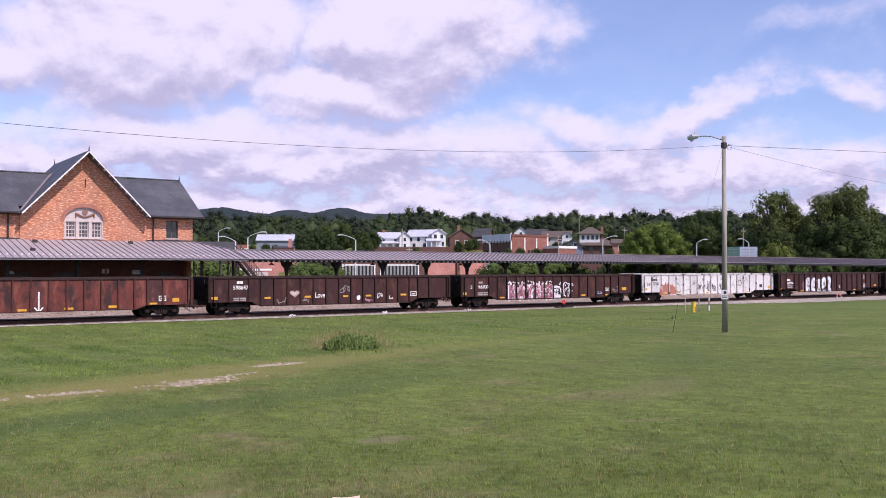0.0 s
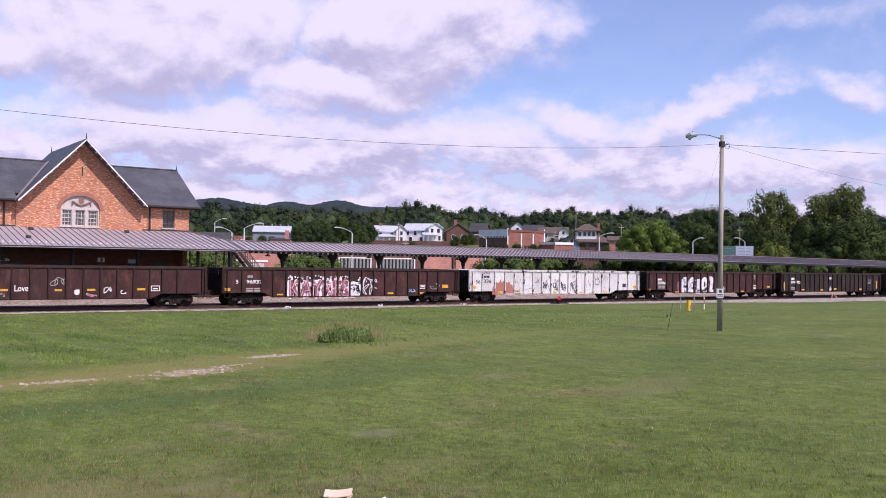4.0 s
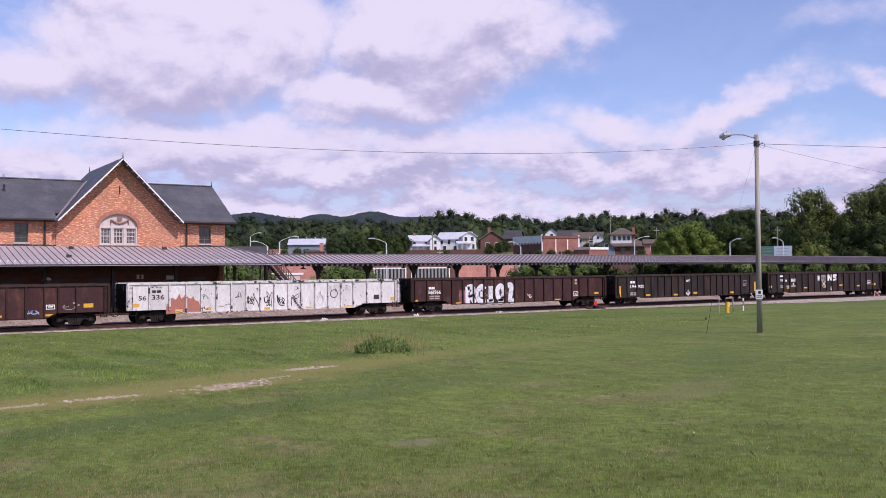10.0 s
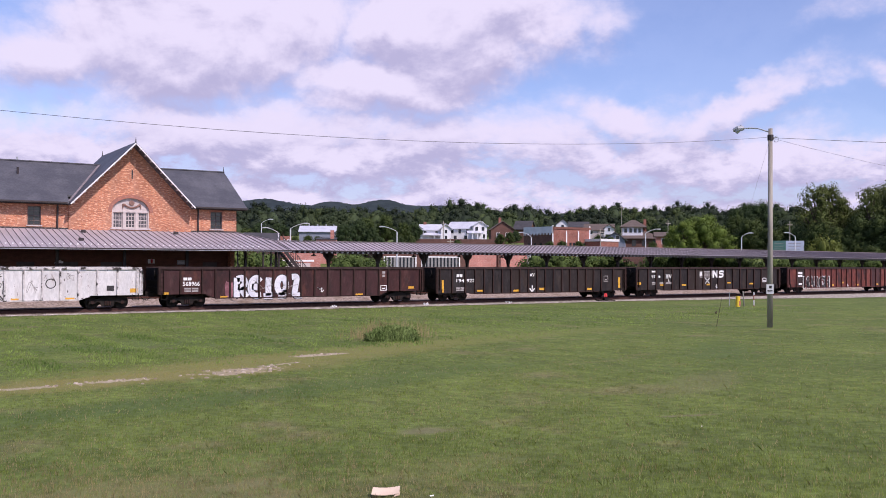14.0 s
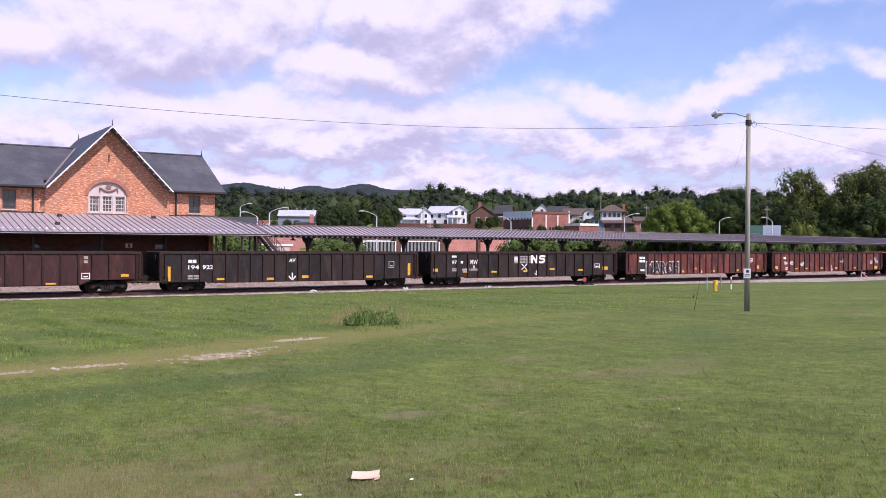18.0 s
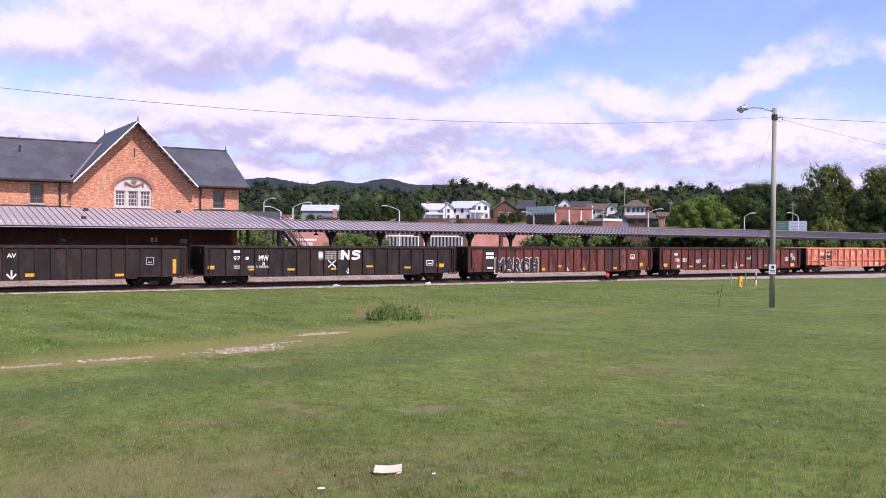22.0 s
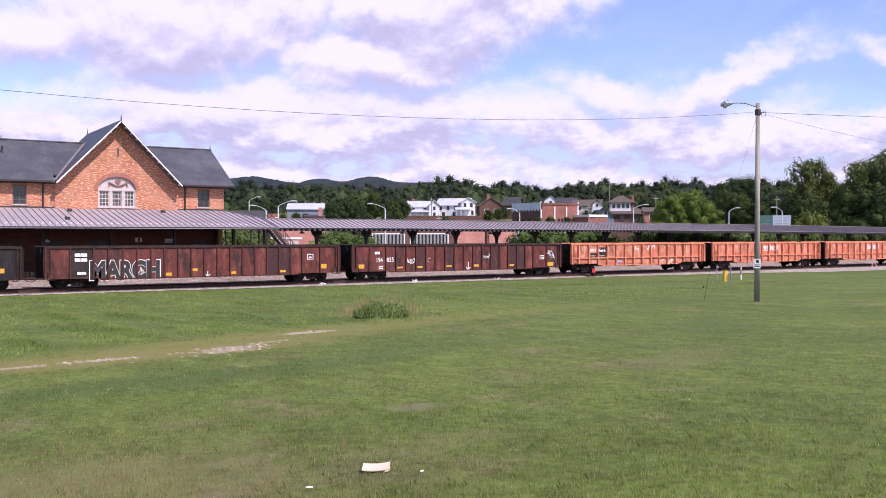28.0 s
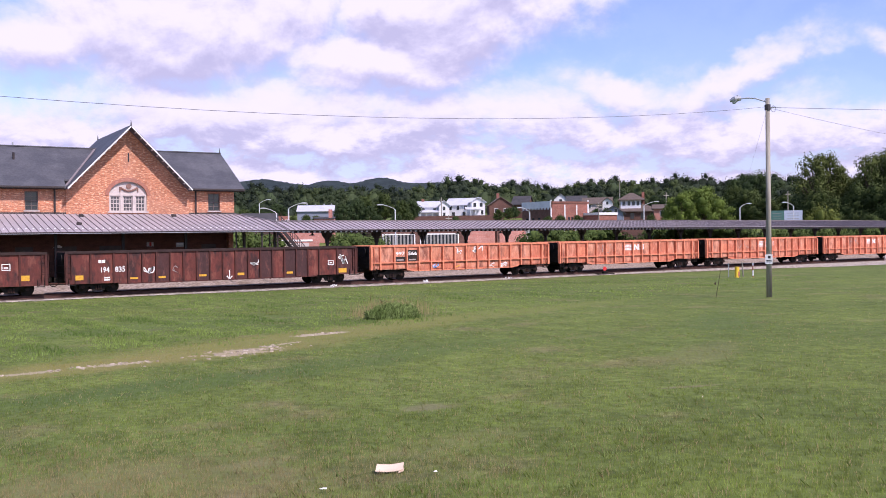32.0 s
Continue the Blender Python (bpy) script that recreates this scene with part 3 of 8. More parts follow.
M_SPRAY_PINK = paint("pink_spray", (0.62, 0.30, 0.36), (0.50, 0.20, 0.26), scale=3, rough=0.6)
M_RUSTPATCH = paint("rust_patch", (0.42, 0.145, 0.105), (0.32, 0.15, 0.12), scale=3, rough=0.8, fine=0.25)
M_BLUE = paint("blue_spray", (0.12, 0.25, 0.6), (0.55, 0.6, 0.7), scale=6, rough=0.6)


def post_places(L, kind):
    """Where the posts stand along a wagon's side."""
    if kind in ("brown", "maroon"):
        return [0.05, 1.40, 2.83, 3.72] + [4.71 + 1.024 * i for i in range(12)] + [16.78, 17.80, L - 0.05]
    if kind == "white":
        return [0.05, 1.35, 2.65] + [3.73 + 1.02 * i for i in range(13)] + [17.08, 18.31, L - 0.05]
    if kind == "striped":
        return [0.05, 1.45, 2.66] + [3.57 + 0.878 * i for i in range(16)] + [18.08, L - 0.05]
    if kind == "black":
        return [0.05, 1.45, 2.47] + [3.48 + 1.023 * i for i in range(13)] + [16.85, 18.10, L - 0.05]
    if kind == "red":
        return [0.05, 1.45, 2.82] + [3.70 + 0.875 * i for i in range(15)] + [16.80, 18.20, L - 0.05]
    return [0.05, 0.79, 1.98] + [3.03 + 1.07 * i for i in range(13)] + [L - 0.05]


def make_wagon(x0, L, kind, skin, rib, label, H=2.5):
    """An open goods wagon; its own x runs from its left end, y = 0 on the track's middle, z = 0 on the rail."""
    w = thing("gondola_wagon", label, "railway wagon", (x0, TRACK_Y, 0), group="wagons of the train")
    hw = 1.45
    ribbed = kind == "orange"
    mid, over = {"orange": (0.59, 0.70), "white": (0.54, 0.74), "brown": (0.49, 0.74), "maroon": (0.49, 0.68), "red": (0.48, 0.50)}.get(kind, (0.48, 0.50))
    k0, k1 = 3.1, 3.7
    xs = post_places(L, kind)

    def low(x):
        return smooth_between(x, [(0, over), (k0, over), (k1, mid), (L - k1, mid), (L - k0, over), (L, over)])
    for a, b in zip(xs, xs[1:]):
        cuts = [a] + [c for c in (k0, k1, L - k1, L - k0) if a < c < b] + [b]
        out = [(c, low(c)) for c in cuts] + [(b, H - 0.14), (a, H - 0.14)]
        part("side_panel", Solid().prism(out, "y", -hw, -hw + 0.05), skin, w)
    far = [(0, over), (k0, over), (k1, mid), (L - k1, mid), (L - k0, over), (L, over), (L, H - 0.14), (0, H - 0.14)]
    part("side_panel", Solid().prism(far, "y", hw - 0.05, hw), skin, w)
    for sgn in (-1, 1):
        a, b = sorted((sgn * (hw + 0.08), sgn * (hw - 0.09)))
        chord, n = Solid(), 8
        for i in range(n + 1):
            q = -0.03 + (L + 0.06) * i / n
            dz = 0.02 * noise.noise((q + x0, sgn, 0))
            chord.v += [(q, a, H - 0.14 + dz), (q, b, H - 0.14 + dz), (q, b, H + dz), (q, a, H + dz)]
        chord.f = [(4 * i + j, 4 * i + (j + 1) % 4, 4 * i + 4 + (j + 1) % 4, 4 * i + 4 + j) for i in range(n) for j in range(4)] + [(3, 2, 1, 0), (4 * n, 4 * n + 1, 4 * n + 2, 4 * n + 3)]
        part("top_chord", chord, rib if kind in ("white", "orange") else M_CHORD, w)
        for i, x in enumerate(xs):
            d = 0.20 if ribbed else 0.11
            a, b = sorted((sgn * (hw - 0.002), sgn * (hw + d)))
            wd = 0.075 if (i in (0, len(xs) - 1)) else 0.055
            pr = [(x - wd, low(x)), (x + wd, low(x)), (x + wd * 0.8, H - 0.14), (x - wd * 0.8, H - 0.14)]
            part("post", Solid().prism(pr, "y", a, b), rib, w)
        a, b = sorted((sgn * (hw + 0.05), sgn * (hw - 0.02)))
        sill = [(k0, over - 0.07), (k1, mid - 0.08), (L - k1, mid - 0.08), (L - k0, over - 0.07), (L - k0, over), (L - k1, mid), (k1, mid), (k0, over)]
        part("side_sill", Solid().prism(sill, "y", a, b), rib, w)
    if ribbed:
        part("side_rail", Solid().box(0.05, L - 0.05, -hw - 0.17, -hw + 0.002, 1.16, 1.25), rib, w)
        for a, b in zip(xs, xs[1:]):
            part("pocket", Solid().box(a + 0.1, b - 0.1, -hw - 0.035, -hw + 0.002, low(a) + 0.07, 1.12), skin, w)
    for x in (0.0, L - 0.06):
        # ends near-black on every wagon: their shade is put into the colour
        e = part("end_panel", Solid().box(x, x + 0.06, -hw + 0.05, hw - 0.05, 0.8, H - 0.05), M_GRIME_SHADE, w)
        sx = -1 if x == 0 else 1
        xx = 0.0 if x == 0 else L
        for z in (1.15, 1.6, 2.05):
            part("end_rib", Solid().box(min(xx, xx + sx * 0.07), max(xx, xx + sx * 0.07), -hw + 0.08, hw - 0.08, z - 0.05, z + 0.05), M_GRIME_SHADE, e)
        rungs = Solid()
        for k in range(5):
            z = 0.95 + k * 0.33
            rungs.box(xx - sx * 0.12 - 0.2, xx - sx * 0.12 + 0.2, -hw - 0.13, -hw - 0.105, z, z + 0.03)
        for d in (-0.2, 0.18):
            rungs.box(xx - sx * 0.12 + d, xx - sx * 0.12 + d + 0.03, -hw - 0.13, -hw - 0.02, 0.75, 2.35)
        part("ladder", rungs, rib, w)
        part("sill_step", Solid().box(xx - sx * 0.35 - 0.2, xx - sx * 0.35 + 0.2, -hw - 0.06, -hw + 0.02, 0.42, 0.46).box(xx - sx * 0.35 - 0.2, xx - sx * 0.35 - 0.17, -hw - 0.05, -hw + 0.01, 0.42, 0.82).box(xx - sx * 0.35 + 0.17, xx - sx * 0.35 + 0.2, -hw - 0.05, -hw + 0.01, 0.42, 0.82), M_GRIME_SHADE, w)
        bx = xx + sx * 0.2
        part("coupler", Solid().box(min(bx, bx + sx * 0.38), max(bx, bx + sx * 0.38), -0.11, 0.11, 0.66, 0.88).box(bx + sx * 0.3 - 0.1, bx + sx * 0.3 + 0.1, -0.18, 0.18, 0.62, 0.92), M_GRIME_SHADE, w)
        hose = Solid()
        pts = [(xx + sx * 0.15, -0.5, 0.75), (xx + sx * 0.3, -0.5, 0.5), (xx + sx * 0.45, -0.42, 0.36), (xx + sx * 0.58, -0.3, 0.4)]
        for p, q in zip(pts, pts[1:]):
            hose.tube(p, q, 0.025, n=5)
        part("brake_hose", hose, M_GRIME_SHADE, w)
    wheel = Solid().tube((-0.09, -0.75, 2.05), (-0.14, -0.75, 2.05), 0.26, n=14)
    part("brake_wheel", wheel, M_GRIME_SHADE, w)
    part("floor", Solid().box(0.06, L - 0.06, -hw + 0.05, hw - 0.05, 0.9, 1.0), M_GRIME_SHADE, w)
    part("centre_sill", Solid().box(-0.2, L + 0.2, -0.2, 0.2, 0.55, 0.9), M_GRIME_SHADE, w)
    part("brake_tank", Solid().tube((L * 0.45, -0.7, 0.62), (L * 0.45 + 1.0, -0.7, 0.62), 0.2, n=10), M_GRIME_SHADE, w)
    for xc in (1.95, L - 1.95):
        t = part("truck", Solid().box(xc - 0.2, xc + 0.2, -1.0, 1.0, 0.35, 0.84), M_GRIME_SHADE, w)
        t.location.z = RAIL_Z
        for y in (-1.05, 1.05):
            fr = [(xc - 1.12, 0.32), (xc - 1.08, 0.55), (xc - 0.6, 0.63), (xc - 0.36, 0.75), (xc + 0.36, 0.75), (xc + 0.6, 0.63), (xc + 1.08, 0.55), (xc + 1.12, 0.32), (xc + 0.7, 0.36), (xc + 0.62, 0.46), (xc + 0.45, 0.40), (xc + 0.34, 0.17), (xc - 0.34, 0.17), (xc - 0.45, 0.40), (xc - 0.62, 0.46), (xc - 0.7, 0.36)]
            part("side_frame", Solid().prism(fr, "y", y - 0.07, y + 0.07), M_GRIME_SHADE, t)
            for dx in (-0.14, 0.0, 0.14):
                part("spring", Solid().tube((xc + dx, y + (-0.09 if y < 0 else 0.09), 0.24), (xc + dx, y + (-0.09 if y < 0 else 0.09), 0.5), 0.055, n=8), M_RIB_BROWN, t)
            for dx in (-0.89, 0.89):
                part("axle_box", Solid().tube((xc + dx, y - 0.12, 0.42), (xc + dx, y + 0.12, 0.42), 0.11, n=10), M_RIB_BROWN, t)
        for xw in (xc - 0.89, xc + 0.89):
            ax = Solid().tube((0, -0.85, 0), (0, 0.85, 0), 0.08, n=8)
            for y in (-0.755, 0.755):
                ax.tube((0, y - 0.06, 0), (0, y + 0.06, 0), 0.42, n=20)
                ax.tube((0, y * 0.93 - 0.012, 0), (0, y * 0.93 + 0.012, 0), 0.445, n=20)
            ob = part("wheelset", ax, M_GRIME_SHADE, t)
            ob.location = (xw, 0, 0.42)
            WHEELS.append((ob, xw))
    return w


WHEELS = []
SKIN = -1.45


def flat_mark(name, outlines, material, parent, proud=0.006, label=""):
    s = Solid()
    for o in outlines:
        if o[0] == "ribbon":
            n, k = len(o[1]), len(s.v)
            s.v += [(x, SKIN - proud, z) for x, z in o[1]] + [(x, SKIN - proud, z) for x, z in o[2]]
            s.f += [(k + i, k + i + 1, k + n + i + 1, k + n + i) for i in range(n - 1)]
        else:
            s.prism(o, "y", SKIN - proud, SKIN - proud + 0.004)
    return part(name, s, material, parent, label)


def rect_of(r):
    return [(r[0], r[1]), (r[2], r[1]), (r[2], r[3]), (r[0], r[3])]


def plate(w, r, material=None, name="reflector", proud=0.006):
    flat_mark(name, [rect_of(r)], material or M_AMBER, w, proud)


def bars(w, r, rows=1, cols=2, material=None, name="stencil_bar", proud=0.008):
    """Writing that cannot be read, as plain bars."""
    for j in range(rows):
        for i in range(cols):
            dx, dz = (r[2] - r[0]) / cols, (r[3] - r[1]) / rows
            flat_mark(name, [rect_of((r[0] + dx * (i + 0.06), r[1] + dz * (j + 0.16), r[0] + dx * (i + 0.94), r[1] + dz * (j + 0.84)))], material or M_MARK, w, proud)


def initials(w, r, count=2, material=None):
    """Plain bars in place of company initials."""
    bars(w, r, 1, count, material, "initials_bar")


def lettering(w, text, r, material, bold=0.0, proud=0.008, name="lettering", label=""):
    cu = bpy.data.curves.new("lettering", "FONT")
    cu.body, cu.offset, cu.resolution_u = text, bold, 3
    tmp = bpy.data.objects.new("lettering", cu)
    me = bpy.data.meshes.new_from_object(tmp)
    bpy.data.objects.remove(tmp)
    n = len(me.vertices)
    co = np.empty(n * 3)
    me.vertices.foreach_get("co", co)
    co = co.reshape(n, 3)
    lo, hi = co.min(0), co.max(0)
    k = (co - lo) / np.maximum(hi - lo, 1e-6)
    res = np.stack([r[0] + k[:, 0] * (r[2] - r[0]), np.full(n, SKIN - proud), r[1] + k[:, 1] * (r[3] - r[1])], 1)
    me.vertices.foreach_set("co", res.ravel())
    me.materials.clear()
    me.materials.append(material)
    me.update()
    return part(name, me, None, w, label)


def blob_outline(rng, r, n=18, wob=0.22):
    cx, cz, rx, rz = (r[0] + r[2]) / 2, (r[1] + r[3]) / 2, (r[2] - r[0]) / 2, (r[3] - r[1]) / 2
    ph = [rng.uniform(0, 6.28) for _ in range(3)]
    out = []
    for i in range(n):
        a = 2 * math.pi * i / n
        q = 1 + wob * (0.5 * math.sin(2 * a + ph[0]) + 0.5 * math.sin(3 * a + ph[1]) + 0.35 * math.sin(5 * a + ph[2]))
        sq = (abs(math.cos(a)) ** 4 + abs(math.sin(a)) ** 4) ** -0.25
        out.append((cx + rx * q * sq * math.cos(a) * 0.95, cz + rz * min(q, 1.15) * sq * math.sin(a) * 0.95))
    return out


def curved(pts, n=5):
    """A smooth line through the points."""
    out = []
    for i in range(len(pts) - 1):
        p0, p1, p2, p3 = pts[max(0, i - 1)], pts[i], pts[i + 1], pts[min(len(pts) - 1, i + 2)]
        for k in range(n):
            t = k / n
            out.append(tuple(0.5 * (2 * b + (c - a) * t + (2 * a - 5 * b + 4 * c - d) * t * t + (3 * b - a - 3 * c + d) * t ** 3) for a, b, c, d in zip(p0, p1, p2, p3)))
    return out + [pts[-1]]


def stroke(pts, width):
    """A painted line as one flat ribbon outline."""
    left, right = [], []
    for i, (x, z) in enumerate(pts):
        a, b = pts[max(0, i - 1)], pts[min(len(pts) - 1, i + 1)]
        l = math.hypot(b[0] - a[0], b[1] - a[1]) or 1e-3
        nx, nz = -(b[1] - a[1]) / l * width / 2, (b[0] - a[0]) / l * width / 2
        left.append((x + nx, z + nz))
        right.append((x - nx, z - nz))
    return [("ribbon", left, right)]


def scribble(w, r, seed, material, width=0.06, turns=12, name="graffiti_tag", proud=0.008, label=""):
    rng = random.Random(seed)
    pts, x = [], r[0]
    p = (rng.uniform(r[0], r[2]), rng.uniform(r[1], r[3]))
    for i in range(turns):
        q = (r[0] + (r[2] - r[0]) * min(1, max(0, (i + 0.5) / turns + rng.uniform(-0.3, 0.3))), rng.uniform(r[1], r[3]))
        pts.append(p)
        p = q
    flat_mark(name, stroke(curved(pts + [p], 6), width * 0.75), material, w, proud, label)


def bubble_piece(w, r, count, seed, base, fill, line, name="graffiti", label="", bubbles=4):
    """A large painted piece: fat rounded forms, filled, with inner lines and bubbles above."""
    rng = random.Random(seed)
    dx = (r[2] - r[0]) / count
    hz = r[3] - r[1]
    outs, inner, lines = [], [], []
    for i in range(count):
        a = r[0] + dx * i
        cell = (a - dx * 0.06, r[1] + hz * rng.uniform(0, 0.06), a + dx * 1.04, r[1] + hz * rng.uniform(0.78, 0.92))
        outs.append(blob_outline(rng, cell))
        cw = cell[2] - cell[0]
        for _ in range(3):
            walk_ = [(cell[0] + cw * rng.uniform(0.15, 0.85), cell[1] + (cell[3] - cell[1]) * rng.uniform(0.12, 0.88)) for _ in range(4)]
            inner += stroke(curved(walk_), cw * rng.uniform(0.07, 0.15))
        for _ in range(4):
            walk_ = [(cell[0] + cw * rng.uniform(0.05, 0.95), cell[1] + (cell[3] - cell[1]) * rng.uniform(0.05, 0.95)) for _ in range(4)]
            lines += stroke(curved(walk_), 0.045)
        for _ in range(bubbles):
            bx, bz, br = cell[0] + cw * rng.uniform(0.1, 0.9), r[3] - hz * rng.uniform(0, 0.12), rng.uniform(0.04, 0.085)
            outs.append(blob_outline(rng, (bx - br, bz - br, bx + br, bz + br), 8, 0.05))
    g = flat_mark(name, outs, base, w, 0.010, label)
    flat_mark("graffiti_outline", [[(x + 0.035 * (1 if x > r[0] + dx * (i + 0.5) else -1), z + 0.03) for x, z in blob_outline(random.Random(seed + i), (r[0] + dx * i - dx * 0.05, r[1] + 0.02, r[0] + dx * (i + 1.02), r[1] + hz * 0.88))] for i in range(count)], M_MARK_BLACK, g, 0.004)
    flat_mark("graffiti_fill", inner, fill, g, 0.015)
    for one in lines:
        flat_mark("graffiti_line", [one], line, g, 0.020)


def arrow(w, r, material=None):
    cx, t = (r[0] + r[2]) / 2, (r[2] - r[0]) * 0.18
    flat_mark("arrow_mark", [rect_of((cx - t / 2, r[1], cx + t / 2, r[3]))] + stroke([(r[0], r[1] + (r[2] - r[0]) * 0.6), (cx, r[1]), (r[2], r[1] + (r[2] - r[0]) * 0.6)], t * 1.1), material or M_MARK, w, 0.008)


def frame_mark(w, r, material=None):
    t = 0.05
    flat_mark("inspection_box", [rect_of((r[0], r[1], r[2], r[1] + t)), rect_of((r[0], r[3] - t, r[2], r[3])), rect_of((r[0], r[1] + t, r[0] + t, r[3] - t)), rect_of((r[2] - t, r[1] + t, r[2], r[3] - t)), rect_of((r[0] + 0.12, r[1] + 0.12, r[2] - 0.12, r[1] + 0.2))], material or M_MARK, w, 0.008)


def bold_emblem(w, r, material=None):
    """Two bold slanted white shapes, one angular and one a double curve."""
    x0, z0, x1, z1 = r
    m, h, t = (x0 + x1) / 2, z1 - z0, (x1 - x0) * 0.13
    e = m - 0.04
    parts = [[(x0, z0), (x0 + t, z0), (x0 + t, z1), (x0, z1)], [(e - t, z0), (e, z0), (e, z1), (e - t, z1)], [(x0 + t, z1), (x0 + t, z1 - h * 0.45), (e - t, z0), (e - t, z0 + h * 0.45)]]
    bend = [(x1 - 0.02, z1 - h * 0.18), (x1 - t * 1.6, z1 - h * 0.10), (m + t * 0.9, z1 - h * 0.20), (m + t * 1.1, z1 - h * 0.42), (x1 - t * 0.9, z0 + h * 0.52), (x1 - t * 0.8, z0 + h * 0.22), (x1 - t * 2.2, z0 + h * 0.10), (m + 0.05, z0 + h * 0.16)]
    flat_mark("emblem", [p[::-1] for p in parts] + stroke(curved(bend), h * 0.24), material or M_MARK, w, 0.009)


def make_train():
    G = {"maroon": (M_RED, M_RIB_RED), "brown": (M_BROWN, M_RIB_BROWN), "red": (M_RED, M_RIB_RED), "black": (M_COAL, M_RIB_BROWN), "striped": (M_COAL, M_RIB_BROWN), "white": (M_CHALK, M_RIB_WHITE), "orange": (M_ORANGE, M_RIB_ORANGE)}
    plan = [  # left end, length, kind, what it looks like
        (1.45, 19.75, "maroon", "weathered red-brown open goods wagon with a painted white arrow"),
        (22.35, 19.75, "brown", "dark brown rusty open goods wagon with small graffiti and a heart"),
        (43.25, 19.75, "brown", "dark brown open goods wagon with large white and maroon graffiti"),
        (64.1, 19.75, "white", "dirty white open goods wagon with an orange rust patch"),
        (84.95, 19.75, "brown", "dark brown open goods wagon with big silver graffiti"),
        (105.9, 19.6, "striped", "black open goods wagon with white numbers and amber stripes"),
        (126.75, 19.6, "black", "black open goods wagon with a white striped emblem"),
        (147.6, 19.7, "red", "rusty red open goods wagon with dark outlined graffiti letters"),
        (168.35, 19.75, "red", "rusty red open goods wagon with white sprayed tags"),
        (189.25, 16.6, "orange", "orange ribbed open goods wagon with black number panel"),
        (207.0, 16.7, "orange", "faded orange ribbed open goods wagon with pale emblem"),
    ] + [(224.8 + 17.8 * i, 16.7, "orange", "faded orange ribbed open goods wagon, rust streaked") for i in range(4)]
    ws = [make_wagon(x, l, c, *G[c], lab) for x, l, c, lab in plan]
    a, pc, k2, wh, c5, n1, n2, ma, n8, o1, o2 = ws[:11]
    # red-brown wagon
    arrow(a, (10.04, 0.41, 10.53, 1.64))
    for r in ((9.11, 0.47, 9.61, 0.62), (11.75, 0.53, 12.28, 0.65), (14.38, 0.57, 14.90, 0.72), (16.96, 0.72, 17.44, 0.84), (18.44, 0.87, 18.89, 1.11)):
        plate(a, r)
    frame_mark(a, (17.54, 0.93, 18.03, 1.27))
    # brown wagon with the heart
    initials(pc, (1.97, 1.94, 2.42, 2.21))
    lettering(pc, "598647", (1.72, 1.59, 2.82, 1.87), M_MARK, 0.02)
    bars(pc, (1.70, 0.81, 2.68, 1.06), 2, 2, M_MARK_DIM)
    for r in ((0.18, 0.93, 0.62, 1.13), (4.01, 0.93, 4.48, 1.06), (7.09, 0.95, 7.58, 1.08), (10.20, 0.93, 10.62, 1.06), (12.11, 0.94, 12.60, 1.07), (15.20, 0.96, 15.71, 1.10)):
        plate(pc, r)
    x0, z0, x1, z1 = (5.94, 0.97, 6.69, 1.50)
    cx = (x0 + x1) / 2
    hs = [(cx + (x1 - x0) / 2 * math.sin(q) ** 3, z0 + (z1 - z0) * (0.55 + 0.42 * (13 * math.cos(q) - 5 * math.cos(2 * q) - 2 * math.cos(3 * q) - math.cos(4 * q)) / 13)) for q in [2 * math.pi * i / 24 for i in range(24)]]
    flat_mark("heart_graffiti", [hs[::-1]], M_TRIM, pc, 0.008, "pale sprayed heart")
    flat_mark("heart_line", stroke([(cx + (x - cx) * 0.78, z0 + 0.07 + (z - z0) * 0.78) for x, z in hs + hs[:1]], 0.035), M_RUSTPATCH, pc, 0.012)
    lettering(pc, "Love", (7.94, 0.93, 8.71, 1.31), M_MARK, 0.015, name="graffiti_word")
    scribble(pc, (4.94, 0.51, 5.68, 1.04), 3, M_MARK_DIM, 0.05, 9)
    scribble(pc, (9.96, 1.22, 10.76, 1.77), 4, M_MARK_DIM, 0.06, 11)
    scribble(pc, (6.91, 0.59, 7.53, 0.88), 5, M_MARK_DIM, 0.04, 8)
    scribble(pc, (13.14, 0.62, 13.63, 1.31), 6, M_MARK, 0.07, 8)
    scribble(pc, (14.18, 0.69, 14.54, 0.99), 8, M_MARK, 0.07, 5)
    flat_mark("paint_spot", [blob_outline(random.Random(2), (11.34, 0.70, 11.67, 1.04), 12, 0.05)], M_MARK, pc)
    scribble(pc, (12.11, 0.55, 12.70, 0.82), 9, M_SPRAY_PINK, 0.06, 7)
    frame_mark(pc, (16.07, 0.90, 16.65, 1.26))
    # brown wagon with the large piece
    initials(k2, (1.79, 1.74, 2.21, 1.99), 2, M_MARK_DIM)
    lettering(k2, "5", (0.97, 1.39, 1.14, 1.64), M_MARK, 0.02)
    lettering(k2, "96937", (1.73, 1.38, 2.91, 1.64), M_MARK, 0.02)
    bars(k2, (1.66, 0.80, 2.81, 1.11), 2, 2, M_MARK_DIM)
    for r in ((0.10, 0.88, 0.57, 1.09), (4.02, 0.56, 4.49, 0.67), (7.10, 0.54, 7.49, 0.69), (13.16, 0.58, 13.67, 0.71), (15.95, 0.57, 16.45, 0.70), (18.23, 1.03, 18.80, 1.28)):
        plate(k2, r)
    piece = (4.95, 0.36, 9.75, 1.66)
    rng = random.Random(12)
    cloud = []
    for i in range(16):
        gx = piece[0] - 0.05 + (piece[2] - piece[0]) * i / 15
        cloud.append(blob_outline(rng, (gx - 0.26, 0.32, gx + 0.26, rng.uniform(1.5, 1.72)), 14, 0.16))
